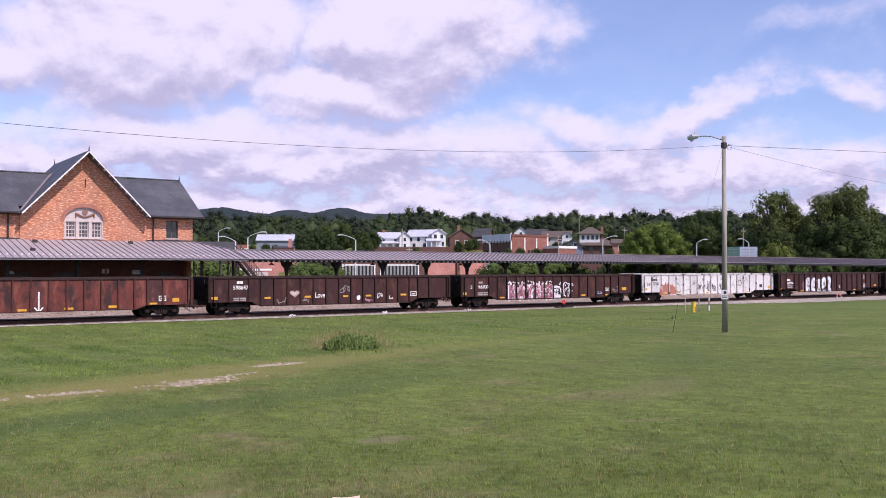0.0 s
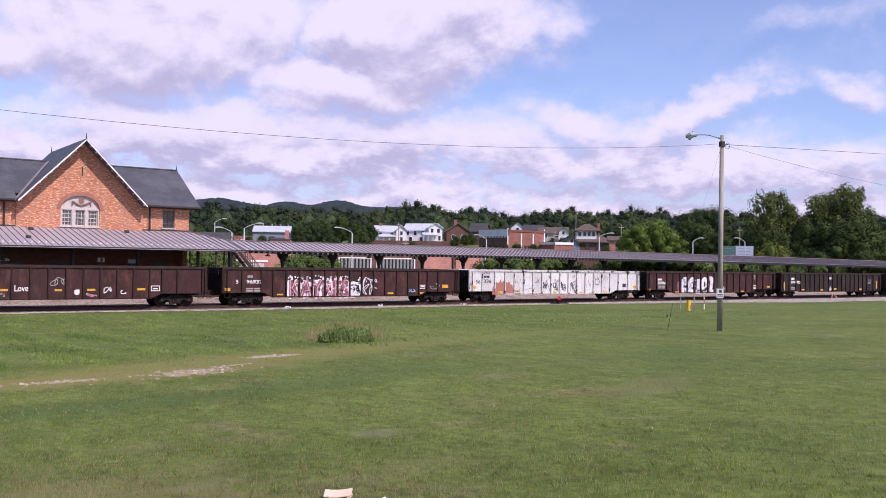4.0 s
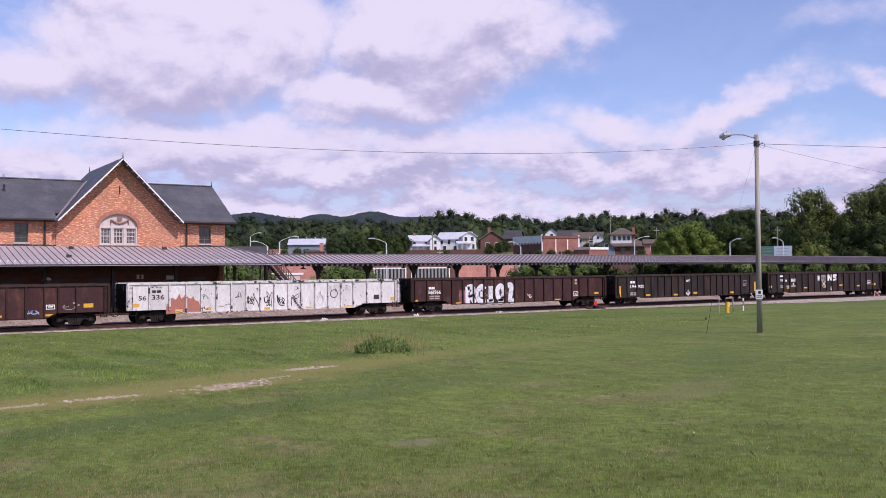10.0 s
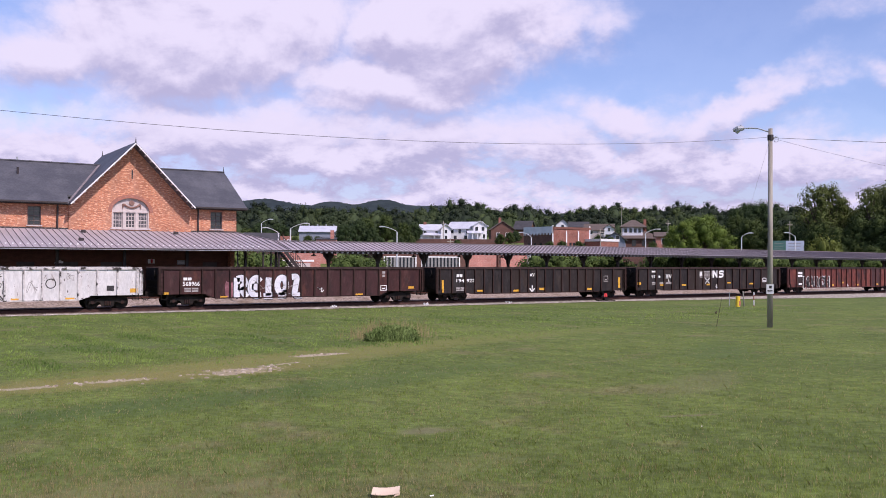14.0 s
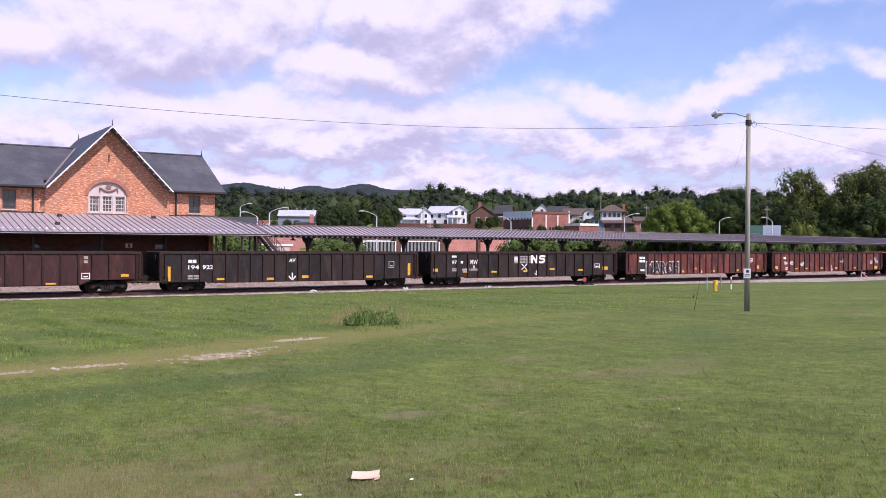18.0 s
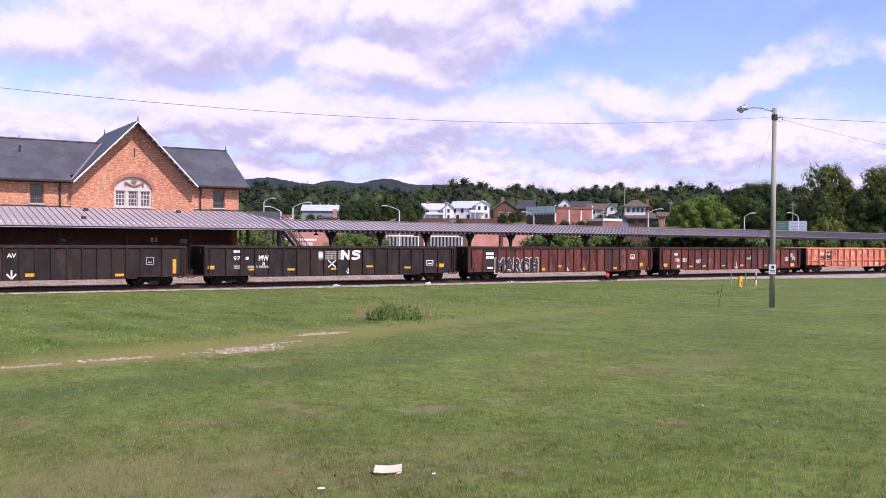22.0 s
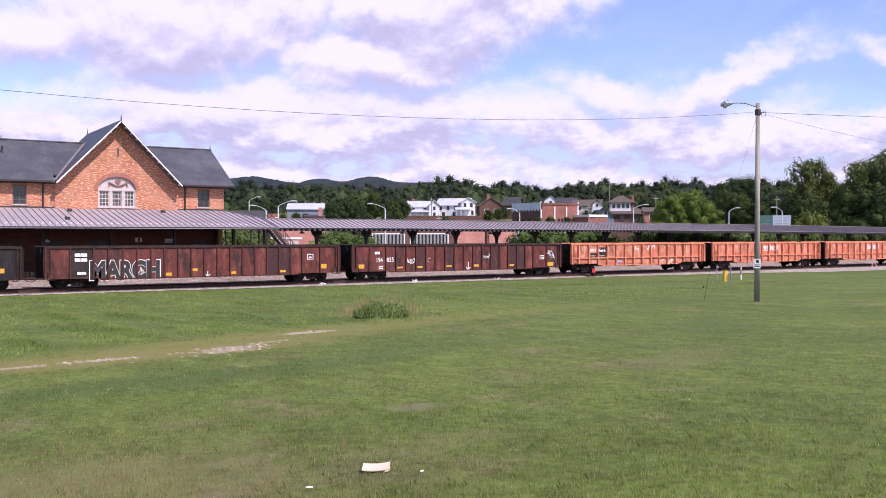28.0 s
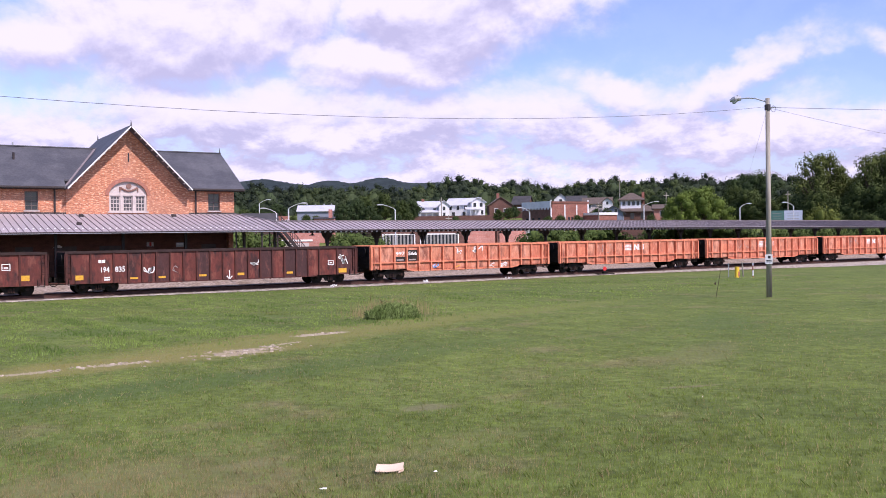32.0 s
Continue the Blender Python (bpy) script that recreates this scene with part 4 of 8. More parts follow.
    for i in range(34):
        gx, gz, gr = rng.uniform(4.75, 10.0), rng.uniform(1.68, 1.95), rng.uniform(0.03, 0.075)
        cloud.append(blob_outline(rng, (gx - gr, gz - gr, gx + gr, gz + gr), 8, 0.05))
    for gx in (5.15, 6.35, 7.65, 8.25, 9.1):
        cloud.append([(gx - 0.10, 1.5), (gx + 0.10, 1.5), (gx + 0.07, 1.85), (gx - 0.05, 1.92)])
    g = flat_mark("graffiti", cloud, M_SPRAY_WHITE, k2, 0.010, "large white and maroon bubble graffiti")
    lettering(g, "KAYRES", piece, M_SPRAY_MAROON, 0.06, 0.014, "graffiti_word")
    lettering(g, "KAYRES", (piece[0] + 0.05, piece[1] + 0.06, piece[2] + 0.04, piece[3] + 0.02), M_SPRAY_PINK, -0.022, 0.018, "graffiti_shade")
    for i in range(26):
        gx, gz = rng.uniform(piece[0], piece[2]), rng.uniform(piece[1] + 0.1, piece[3] - 0.1)
        path = curved([(gx, gz), (gx + rng.uniform(-0.15, 0.15), gz + rng.uniform(0.1, 0.25)), (gx + rng.uniform(0.0, 0.3), gz + rng.uniform(-0.1, 0.3))])
        flat_mark("graffiti_line", stroke(path, 0.04), M_SPRAY_WHITE if i % 3 else M_MARK_BLACK, g, 0.021)
    bubble_piece(k2, (9.79, 0.28, 10.82, 1.83), 1, 15, M_SPRAY_WHITE, M_MARK_BLACK, M_SPRAY_WHITE)
    scribble(k2, (10.97, 0.37, 12.19, 1.98), 13, M_SPRAY_SILVER, 0.07, 26, label="silver sprayed face-like scrawl")
    scribble(k2, (15.06, 0.67, 15.69, 1.00), 14, M_BLUE, 0.07, 9)
    scribble(k2, (17.03, 0.87, 18.00, 1.38), 16, M_MARK_DIM, 0.05, 10)
    frame_mark(k2, (16.08, 0.98, 16.58, 1.27))
    # white wagon
    initials(wh, (1.53, 1.79, 2.13, 2.05), 2, M_MARK_BLACK)
    lettering(wh, "56", (0.69, 1.37, 1.18, 1.67), M_MARK_BLACK, 0.02)
    lettering(wh, "336", (1.53, 1.40, 2.33, 1.71), M_MARK_BLACK, 0.02)
    rng = random.Random(20)
    rx0, rz0, rx1, rz1 = (2.43, 0.46, 4.71, 1.79)
    patch = [(rx0, rz0)] + [(rx0 + (rx1 - rx0) * (0.5 - 0.5 * math.cos(math.pi * i / 26)), rz0 + (rz1 - rz0) * (0.25 + 0.75 * math.sin(math.pi * i / 26)) * rng.uniform(0.70, 1.0)) for i in range(27)] + [(rx1, rz0)]
    flat_mark("rust_patch", [patch[::-1]], M_RUSTPATCH, wh, 0.005, "orange rusted dome-shaped patch")
    for i, r in enumerate(((7.94, 0.65, 8.73, 1.63), (9.12, 0.64, 9.71, 1.73), (10.08, 0.62, 10.67, 1.56), (11.15, 0.47, 11.89, 1.66))):
        scribble(wh, r, 60 + i, M_MARK_BLACK, 0.055, 20, label="black sprayed tag")
    for i, r in enumerate(((7.02, 1.36, 7.63, 1.90), (4.81, 1.29, 5.29, 1.64), (1.37, 2.09, 2.13, 2.35), (4.82, 0.67, 5.40, 0.94), (11.43, 1.79, 11.80, 2.14), (8.58, 1.73, 8.77, 2.07), (14.03, 1.72, 14.53, 2.08), (15.36, 1.47, 15.80, 2.08), (13.11, 0.84, 13.71, 1.90), (5.93, 0.73, 7.12, 1.28))):
        scribble(wh, r, 70 + i, M_MARK_BLACK if i < 6 else M_MARK_DIM, 0.035, 9)
    ring = [(0.28 * math.cos(q), 0.28 * math.sin(q)) for q in [2 * math.pi * i / 16 for i in range(17)]]
    qx, qz, _, _ = (14.42, 1.51, 14.46, 1.54)
    flat_mark("ring_mark", stroke([(qx + p, qz + q) for p, q in ring], 0.06), M_MARK_BLACK, wh, 0.008)
    plate(wh, (17.66, 1.02, 18.11, 1.35), M_MARK_BLACK, "inspection_box")
    for r in ((9.14, 0.54, 9.55, 0.68), (12.22, 0.50, 12.66, 0.64), (15.25, 0.53, 15.78, 0.64), (19.08, 0.90, 19.54, 1.16), (0.30, 0.95, 0.74, 1.17), (3.00, 0.52, 3.52, 0.75), (4.98, 0.63, 5.40, 0.76)):
        plate(wh, r)
    # brown wagon with silver letters
    initials(c5, (1.58, 1.60, 2.15, 1.87))
    lettering(c5, "568966", (1.56, 1.27, 2.68, 1.56), M_MARK, 0.02)
    bars(c5, (1.63, 0.86, 2.61, 1.18), 2, 2, M_MARK_DIM)
    flat_mark("red_fade", [blob_outline(random.Random(4), (4.38, 0.41, 5.08, 1.59), 14, 0.2)], M_SPRAY_MAROON, c5, 0.005)
    # five fat silver forms
    forms = [[[(0.22, 0.04), (0.22, 0.9)], [(0.22, 0.84), (0.62, 0.88), (0.80, 0.68), (0.60, 0.50), (0.3, 0.5)], [(0.5, 0.46), (0.72, 0.25), (0.95, 0.06)]], [[(0.92, 0.72), (0.62, 0.88), (0.28, 0.72), (0.22, 0.35), (0.50, 0.12), (0.98, 0.14)], [(0.3, 0.5), (0.7, 0.5)]], [[(0.52, 0.9), (0.50, 0.5), (0.52, 0.1)], [(0.15, 0.08), (0.85, 0.10)]], [[(0.5 + 0.34 * math.cos(q), 0.56 + 0.33 * math.sin(q)) for q in [2 * math.pi * k / 8 for k in range(9)]], [(0.7, 0.35), (0.75, 0.12), (0.25, 0.1)]], [[(0.25, 0.92), (0.62, 0.9), (0.55, 0.5), (0.50, 0.12), (1.02, 0.10)]]]
    back, front = [], []
    for k, form in enumerate(forms):
        for line in form:
            path = curved([(4.98 + 0.98 * (k + u), 0.40 + 1.55 * v) for u, v in line])
            back += stroke(path, 0.52)
            front += stroke(path, 0.42)
    g = flat_mark("graffiti", back, M_MARK_BLACK, c5, 0.010, "big silver graffiti with dark outlines")
    flat_mark("graffiti_fill", front, M_SPRAY_SILVER, g, 0.014)
    scribble(g, (5.1, 0.5, 9.7, 1.8), 33, M_MARK_DIM, 0.03, 9, proud=0.018)
    for r in ((0.28, 0.73, 0.64, 0.88), (4.06, 0.46, 4.57, 0.58), (14.10, 0.42, 14.69, 0.60), (18.52, 0.91, 19.00, 1.08)):
        plate(c5, r)
    frame_mark(c5, (16.14, 0.79, 16.66, 1.18))
    scribble(c5, (11.06, 0.58, 11.59, 1.08), 35, M_MARK, 0.08, 6)
    bars(c5, (16.28, 1.74, 16.54, 2.26), 2, 1, M_MARK_DIM)
    # black wagon
    initials(n1, (1.86, 1.69, 2.43, 2.01))
    lettering(n1, "194", (1.86, 1.33, 2.60, 1.60), M_MARK, 0.02)
    lettering(n1, "922", (2.83, 1.33, 3.57, 1.60), M_MARK, 0.02)
    bars(n1, (1.82, 0.65, 2.61, 0.97), 2, 2, M_MARK_DIM)
    for r in ((0.53, 0.57, 0.71, 1.52), (3.81, 0.59, 4.34, 0.73), (7.37, 0.55, 7.92, 0.70), (10.02, 0.63, 10.53, 0.82), (15.18, 0.58, 15.72, 0.74), (18.76, 0.71, 18.99, 1.63)):
        plate(n1, r)
    lettering(n1, "AV", (9.02, 1.76, 9.52, 2.02), M_MARK, 0.02)
    arrow(n1, (9.02, 0.49, 9.53, 1.02))
    frame_mark(n1, (17.08, 1.28, 17.57, 1.78), M_MARK_DIM)
    # black wagon with the striped emblem
    bars(n2, (1.95, 2.01, 2.55, 2.24), 1, 2)
    lettering(n2, "97", (1.95, 1.53, 2.44, 1.81), M_MARK, 0.01)
    bars(n2, (2.80, 1.53, 3.03, 1.81), 1, 1)
    lettering(n2, "MW", (3.74, 1.50, 4.46, 1.87), M_MARK, 0.02)
    lettering(n2, "R", (4.02, 1.15, 4.22, 1.40), M_MARK, 0.02)
    bars(n2, (1.96, 0.94, 2.56, 1.22), 2, 1, M_MARK_DIM)
    bars(n2, (2.90, 0.96, 4.52, 1.21), 1, 2, M_MARK_DIM)
    bars(n2, (8.16, 1.54, 9.93, 2.17), 5, 6, M_MARK_DIM, "emblem")
    bars(n2, (8.16, 1.60, 8.5, 2.15), 1, 3, M_MARK, "emblem", 0.010)
    ex0, ez0, ex1, ez1 = (9.92, 1.54, 11.49, 2.22)
    ew = (ex1 - ex0) / 2
    bold_emblem(n2, (ex0, ez0, ex1, ez1))
    q0, w0, q1, w1 = (8.92, 1.00, 9.50, 1.51)
    flat_mark("cross_mark", stroke([(q0, w0), (q1, w1)], 0.08) + stroke([(q0, w1), (q1, w0)], 0.08), M_MARK, n2, 0.009)
    arrow(n2, (10.32, 0.53, 10.67, 0.95))
    for r in ((0.20, 0.95, 0.66, 1.19), (3.03, 0.85, 3.51, 0.97), (5.82, 0.82, 6.37, 0.95), (9.12, 0.83, 9.64, 0.96), (11.94, 0.98, 12.49, 1.11), (15.16, 0.86, 15.69, 1.00), (17.99, 0.93, 18.65, 1.20)):
        plate(n2, r)
    frame_mark(n2, (17.07, 1.07, 17.67, 1.47))
    # red wagon with the lettered piece
    plate(ma, (1.52, 0.61, 2.72, 2.51), M_COAL, "number_panel", 0.005)
    bars(ma, (1.70, 1.50, 2.47, 2.10), 2, 2)
    bars(ma, (1.83, 0.71, 2.42, 0.94), 1, 1)
    word = (2.61, 0.37, 6.90, 1.60)
    lettering(ma, "MARCH", (word[0] - 0.06, word[1] - 0.05, word[2] + 0.06, word[3] + 0.05), M_MARK, 0.075, 0.008, "graffiti_outline")
    lettering(ma, "MARCH", word, M_MARK_BLACK, 0.05, 0.013, "graffiti_word", "dark graffiti letters with white outline")
    scribble(ma, (5.35, 0.47, 5.99, 1.18), 41, M_MARK, 0.07, 12)
    scribble(ma, (3.65, 0.50, 4.02, 0.81), 42, M_AMBER, 0.07, 7)
    arrow(ma, (9.90, 0.42, 10.21, 0.78))
    for r in ((7.17, 0.56, 7.67, 0.75), (8.89, 0.83, 9.38, 0.99), (11.49, 0.58, 12.00, 0.74), (15.10, 0.60, 15.60, 0.76)):
        plate(ma, r)
    frame_mark(ma, (17.22, 1.46, 17.70, 1.86))
    plate(ma, (18.21, 0.81, 18.73, 1.13))
    # red wagon with tags
    initials(n8, (1.90, 1.71, 2.33, 2.00))
    lettering(n8, "194", (2.06, 1.17, 2.56, 1.51), M_MARK, 0.02)
    lettering(n8, "835", (2.91, 1.18, 3.52, 1.52), M_MARK, 0.02)
    bars(n8, (2.22, 0.64, 2.62, 0.91), 2, 1)
    for r in ((0.56, 0.74, 1.02, 1.03), (3.82, 0.69, 4.31, 0.81), (5.59, 0.69, 6.05, 0.82), (8.23, 0.71, 8.72, 0.84), (10.84, 0.69, 11.31, 0.86), (14.37, 0.68, 14.83, 0.82), (18.35, 0.62, 18.98, 0.93)):
        plate(n8, r)
    scribble(n8, (4.67, 0.83, 5.37, 1.53), 51, M_MARK, 0.10, 12, label="white sprayed tag")
    scribble(n8, (11.65, 1.35, 12.33, 1.71), 52, M_MARK, 0.09, 12)
    scribble(n8, (18.33, 1.19, 19.08, 1.94), 53, M_MARK, 0.10, 12)
    scribble(n8, (6.39, 0.96, 6.82, 1.48), 54, M_MARK_DIM, 0.04, 6)
    arrow(n8, (10.10, 0.45, 10.48, 1.07))
    frame_mark(n8, (17.52, 1.18, 17.96, 1.52))
    # orange wagons
    for k, num in ((0, "997"), (1, "566")):
        xa = 2.10 + 1.06 * k
        xb = xa + 0.86
        plate(o1, (xa, 1.25, xb, 1.62 + 0.5 * k), M_COAL, "number_panel", 0.005)
        lettering(o1, num, (xa + 0.06, 1.72, xb - 0.02, 2.0), M_MARK, 0.02)
        bars(o1, (xa + 0.08, 1.32, xb - 0.1, 1.46), 1, 1, M_MARK_DIM)
    scribble(o1, (9.00, 1.74, 10.00, 2.30), 81, M_MARK, 0.10, 10)
    scribble(o1, (7.35, 1.72, 8.14, 2.26), 82, M_MARK, 0.06, 10)
    scribble(o1, (5.30, 0.68, 5.93, 1.08), 83, M_BLUE, 0.12, 8, proud=0.045)
    scribble(o1, (11.64, 0.55, 12.40, 1.02), 84, M_MARK, 0.09, 8, proud=0.045)
    scribble(o1, (7.35, 0.59, 7.87, 0.85), 85, M_AMBER, 0.1, 4, proud=0.045)
    scribble(o1, (10.54, 0.63, 11.23, 0.99), 86, M_MARK, 0.06, 5, proud=0.045)
    for k, o in enumerate(ws[10:]):
        bars(o, (7.2, 1.62, 8.6, 2.15), 4, 3, M_MARK, "emblem")
        bold_emblem(o, (8.62, 1.64, 9.9, 2.14))
        plate(o, (2.3, 1.35, 3.2, 2.0), M_RIB_ORANGE, "number_panel")
        scribble(o, (4.6, 1.5, 6.2, 2.2), 90 + k, M_MARK_DIM, 0.05, 10)
    return ws


WAGONS = make_train()

# ---------------------------------------------------------------- platform canopy
# Darker than the roof sheet: shade on the seams' sides is in the colour.
M_SEAM = paint("shaded_roof_seam", (0.235, 0.20, 0.205), (0.19, 0.16, 0.165), rough=0.65)
M_CONCRETE = paint("concrete", (0.42, 0.40, 0.37), (0.34, 0.32, 0.30), scale=1.5, rough=0.9, fine=0.15)
M_EDGE = paint("edge_timber", (0.10, 0.045, 0.035), (0.07, 0.032, 0.026), scale=2, rough=0.85, fine=0.2)
M_PAVING = paint("platform_paving", (0.17, 0.145, 0.13), (0.12, 0.10, 0.09), scale=0.8, rough=0.9, fine=0.2)
# Near-black: the shade under the roofs is put into this colour.
M_SOFFIT_SHADE = paint("soffit", (0.040, 0.028, 0.025), (0.055, 0.038, 0.033), rough=0.8)


def canopy_drop(x):
    return -0.0000384 * max(0, x - 24) ** 2


def slab(a, b, y0, y1, z0a, z0b, z1a, z1b, thick):
    """A sloping plate between two lines along x."""
    top = [(a, y0, z0a), (b, y0, z0b), (b, y1, z1b), (a, y1, z1a)]
    return Solid().add(top + [(x, y, z - thick) for x, y, z in top], [(0, 1, 2, 3), (7, 6, 5, 4), (0, 4, 5, 1), (3, 2, 6, 7), (0, 3, 7, 4), (1, 5, 6, 2)])


def make_canopy():
    c = thing("platform_canopy", "long platform canopy with grey standing-seam roof on dark steel columns", "canopy")
    bays = [27.18 + 4.48 * i for i in range(0, 31)]
    seam = Solid().beam((0, 64.0, 3.765), (0, 67.0, 4.475), 0.035, 0.07).mesh("seam", M_SEAM)
    bracket = Solid().prism([(63.93, 3.64), (64.05, 3.64), (64.05, 3.52), (63.99, 3.53)], "x", -0.07, 0.07).mesh("eave_bracket", M_GREY)
    for n, (a, b) in enumerate(zip(bays, bays[1:])):
        za, zb = canopy_drop(a), canopy_drop(b)
        for y0 in (64.0, 70.0):
            part("roof_panel", slab(a, b, y0, 67.0, 3.74 + za, 3.74 + zb, 4.45 + za, 4.45 + zb, 0.04), M_ROOF, c)
            # dark sheet added below the panel for the shade there
            part("soffit", slab(a, b, y0 + (0.05 if y0 < 67 else -0.05), 67.0, 3.66 + za, 3.66 + zb, 4.37 + za, 4.37 + zb, 0.03), M_SOFFIT_SHADE, c)
        for k in range(10):
            x = a + (b - a) * k / 10
            ob = part("seam", seam, None, c)
            ob.location = (x, 0, canopy_drop(x))
        for k in range(10):
            x = a + (b - a) * (k + 0.5) / 10
            part("eave_bracket", bracket, None, c).location = (x, 0, canopy_drop(x))
        part("ridge_cap", Solid().beam((a, 67.0, 4.49 + za), (b, 67.0, 4.49 + zb), 0.3, 0.05), M_SEAM, c)
        part("gutter", Solid().beam((a, 63.95, 3.70 + za), (b, 63.95, 3.70 + zb), 0.10, 0.09), M_ROOF_DARK, c)
        part("fascia", Solid().beam((a, 64.06, 3.58 + za), (b, 64.06, 3.58 + zb), 0.05, 0.14), M_SOFFIT_SHADE, c)
        part("purlin", Solid().beam((a, 65.5, 3.80 + za), (b, 65.5, 3.80 + zb), 0.1, 0.2), M_ROOF_DARK, c)
        col = Solid().box(b - 0.10, b + 0.10, 66.9, 66.93, -0.2, 3.7 + zb).box(b - 0.10, b + 0.10, 67.07, 67.1, -0.2, 3.7 + zb).box(b - 0.015, b + 0.015, 66.93, 67.07, -0.2, 3.7 + zb)
        part("column", col, M_ROOF_DARK, c)
        part("cross_arm", Solid().prism([(64.3, 3.62 + zb), (69.7, 3.62 + zb), (69.6, 3.76 + zb), (67.3, 4.32 + zb), (66.7, 4.32 + zb), (64.4, 3.76 + zb)], "x", b - 0.05, b + 0.05), M_ROOF_DARK, c)
        kn = [(b - 0.14, 2.72 + zb), (b + 0.14, 2.72 + zb), (b + 0.20, 3.05 + zb), (b + 0.42, 3.28 + zb), (b + 0.48, 3.5 + zb), (b + 0.62, 3.5 + zb), (b + 0.62, 3.72 + zb), (b - 0.62, 3.72 + zb), (b - 0.62, 3.5 + zb), (b - 0.48, 3.5 + zb), (b - 0.42, 3.28 + zb), (b - 0.20, 3.05 + zb)]
        part("knee_brace", Solid().prism(kn, "y", 66.94, 67.06), M_ROOF_DARK, c)
        if n < 22:
            xm, zm = (a + b) / 2, (za + zb) / 2
            l = thing("hanging_lamp", "small dark bell-shaped lamp under the canopy eave", "lamp", (xm, 64.9, 3.3 + zm), group="lamps under the canopy")
            part("stem", Solid().tube((0, 0, 0.18), (0, 0, 0.45), 0.02, n=6), M_ROOF_DARK, l)
            part("shade", Solid().tube((0, 0, 0.0), (0, 0, 0.1), 0.26, 0.12, 12).tube((0, 0, 0.1), (0, 0, 0.2), 0.10, 0.05, 10), M_ROOF_DARK, l)
    for x in (25.9, 23.3):
        part("column", Solid().tube((x, 64.8, 0.1), (x, 64.8, 3.75), 0.06, n=8), M_ROOF_DARK, c)
    part("column", Solid().box(27.1, 27.26, 66.92, 67.08, -0.2, 4.2), M_ROOF_DARK, c)


make_canopy()
tagged(part("platform", Solid().box(-60, 170, 66.4, 72.0, -0.6, 0.28), M_PAVING), "worn grey-brown paved station platform", "platform", kind="structure")
edge_beam = thing("platform_edge", "rust-brown timber platform edge on short posts", "platform edge", kind="structure")
part("edge_beam", Solid().box(-60, 170, 66.15, 66.4, 0.25, 0.34), M_EDGE, edge_beam)
posts = Solid().box(-0.06, 0.06, 66.17, 66.4, 0.10, 0.25).mesh("post", M_EDGE)
for i in range(150):
    part("post", posts, None, edge_beam).location.x = 4 + 0.55 * i


# ---------------------------------------------------------------- station
def arch_points(x0, x1, spring, rise, n=14):
    cx, h = (x0 + x1) / 2, (x1 - x0) / 2
    return [(cx - h * math.cos(math.pi * i / n), spring + rise * math.sin(math.pi * i / n)) for i in range(n + 1)]


def sash(parent, x0, x1, z0, z1, y, frame_mat, cols=3, rows=4, bar=0.035, glass=None):
    """A window light: sash frame with bars, over dark glass set back in the wall."""
    win = part("window_frame", Solid().box(x0, x1, y - 0.05, y + 0.05, z0, z0 + 0.07).box(x0, x1, y - 0.05, y + 0.05, z1 - 0.07, z1).box(x0, x0 + 0.07, y - 0.05, y + 0.05, z0 + 0.07, z1 - 0.07).box(x1 - 0.07, x1, y - 0.05, y + 0.05, z0 + 0.07, z1 - 0.07), frame_mat, parent)
    part("pane", Solid().box(x0 + 0.05, x1 - 0.05, y + 0.02, y + 0.035, z0 + 0.05, z1 - 0.05), glass or M_GLASS, win)
    zm = (z0 + z1) / 2
    part("meeting_rail", Solid().box(x0 + 0.07, x1 - 0.07, y - 0.04, y + 0.015, zm - 0.035, zm + 0.035), frame_mat, win)
    for i in range(1, cols):
        x = x0 + (x1 - x0) * i / cols
        part("glazing_bar", Solid().box(x - bar / 2, x + bar / 2, y - 0.03, y + 0.015, z0 + 0.07, z1 - 0.07), frame_mat, win)
    for j in range(1, rows):
        if j * 2 == rows:
            continue
        z = z0 + (z1 - z0) * j / rows
        part("glazing_bar", Solid().box(x0 + 0.07, x1 - 0.07, y - 0.025, y + 0.012, z - bar / 2, z + bar / 2), frame_mat, win)


# Pale tones painted into the panes for the sky's reflection.
M_PANE = paint("sky_pale_glass", (0.13, 0.12, 0.125), (0.05, 0.047, 0.05), scale=2.2, rough=0.15, fine=0.1)
M_SASH = paint("dark_sash", (0.10, 0.07, 0.065), (0.14, 0.10, 0.09), rough=0.6)
M_GARLAND = paint("garland_relief", (0.27, 0.155, 0.125), (0.20, 0.115, 0.095), scale=6, rough=0.8)
M_ARCH = brick_paint("arch_brick", (0.42, 0.16, 0.11), (0.36, 0.13, 0.09), (0.46, 0.22, 0.16), (0.34, 0.2, 0.16))


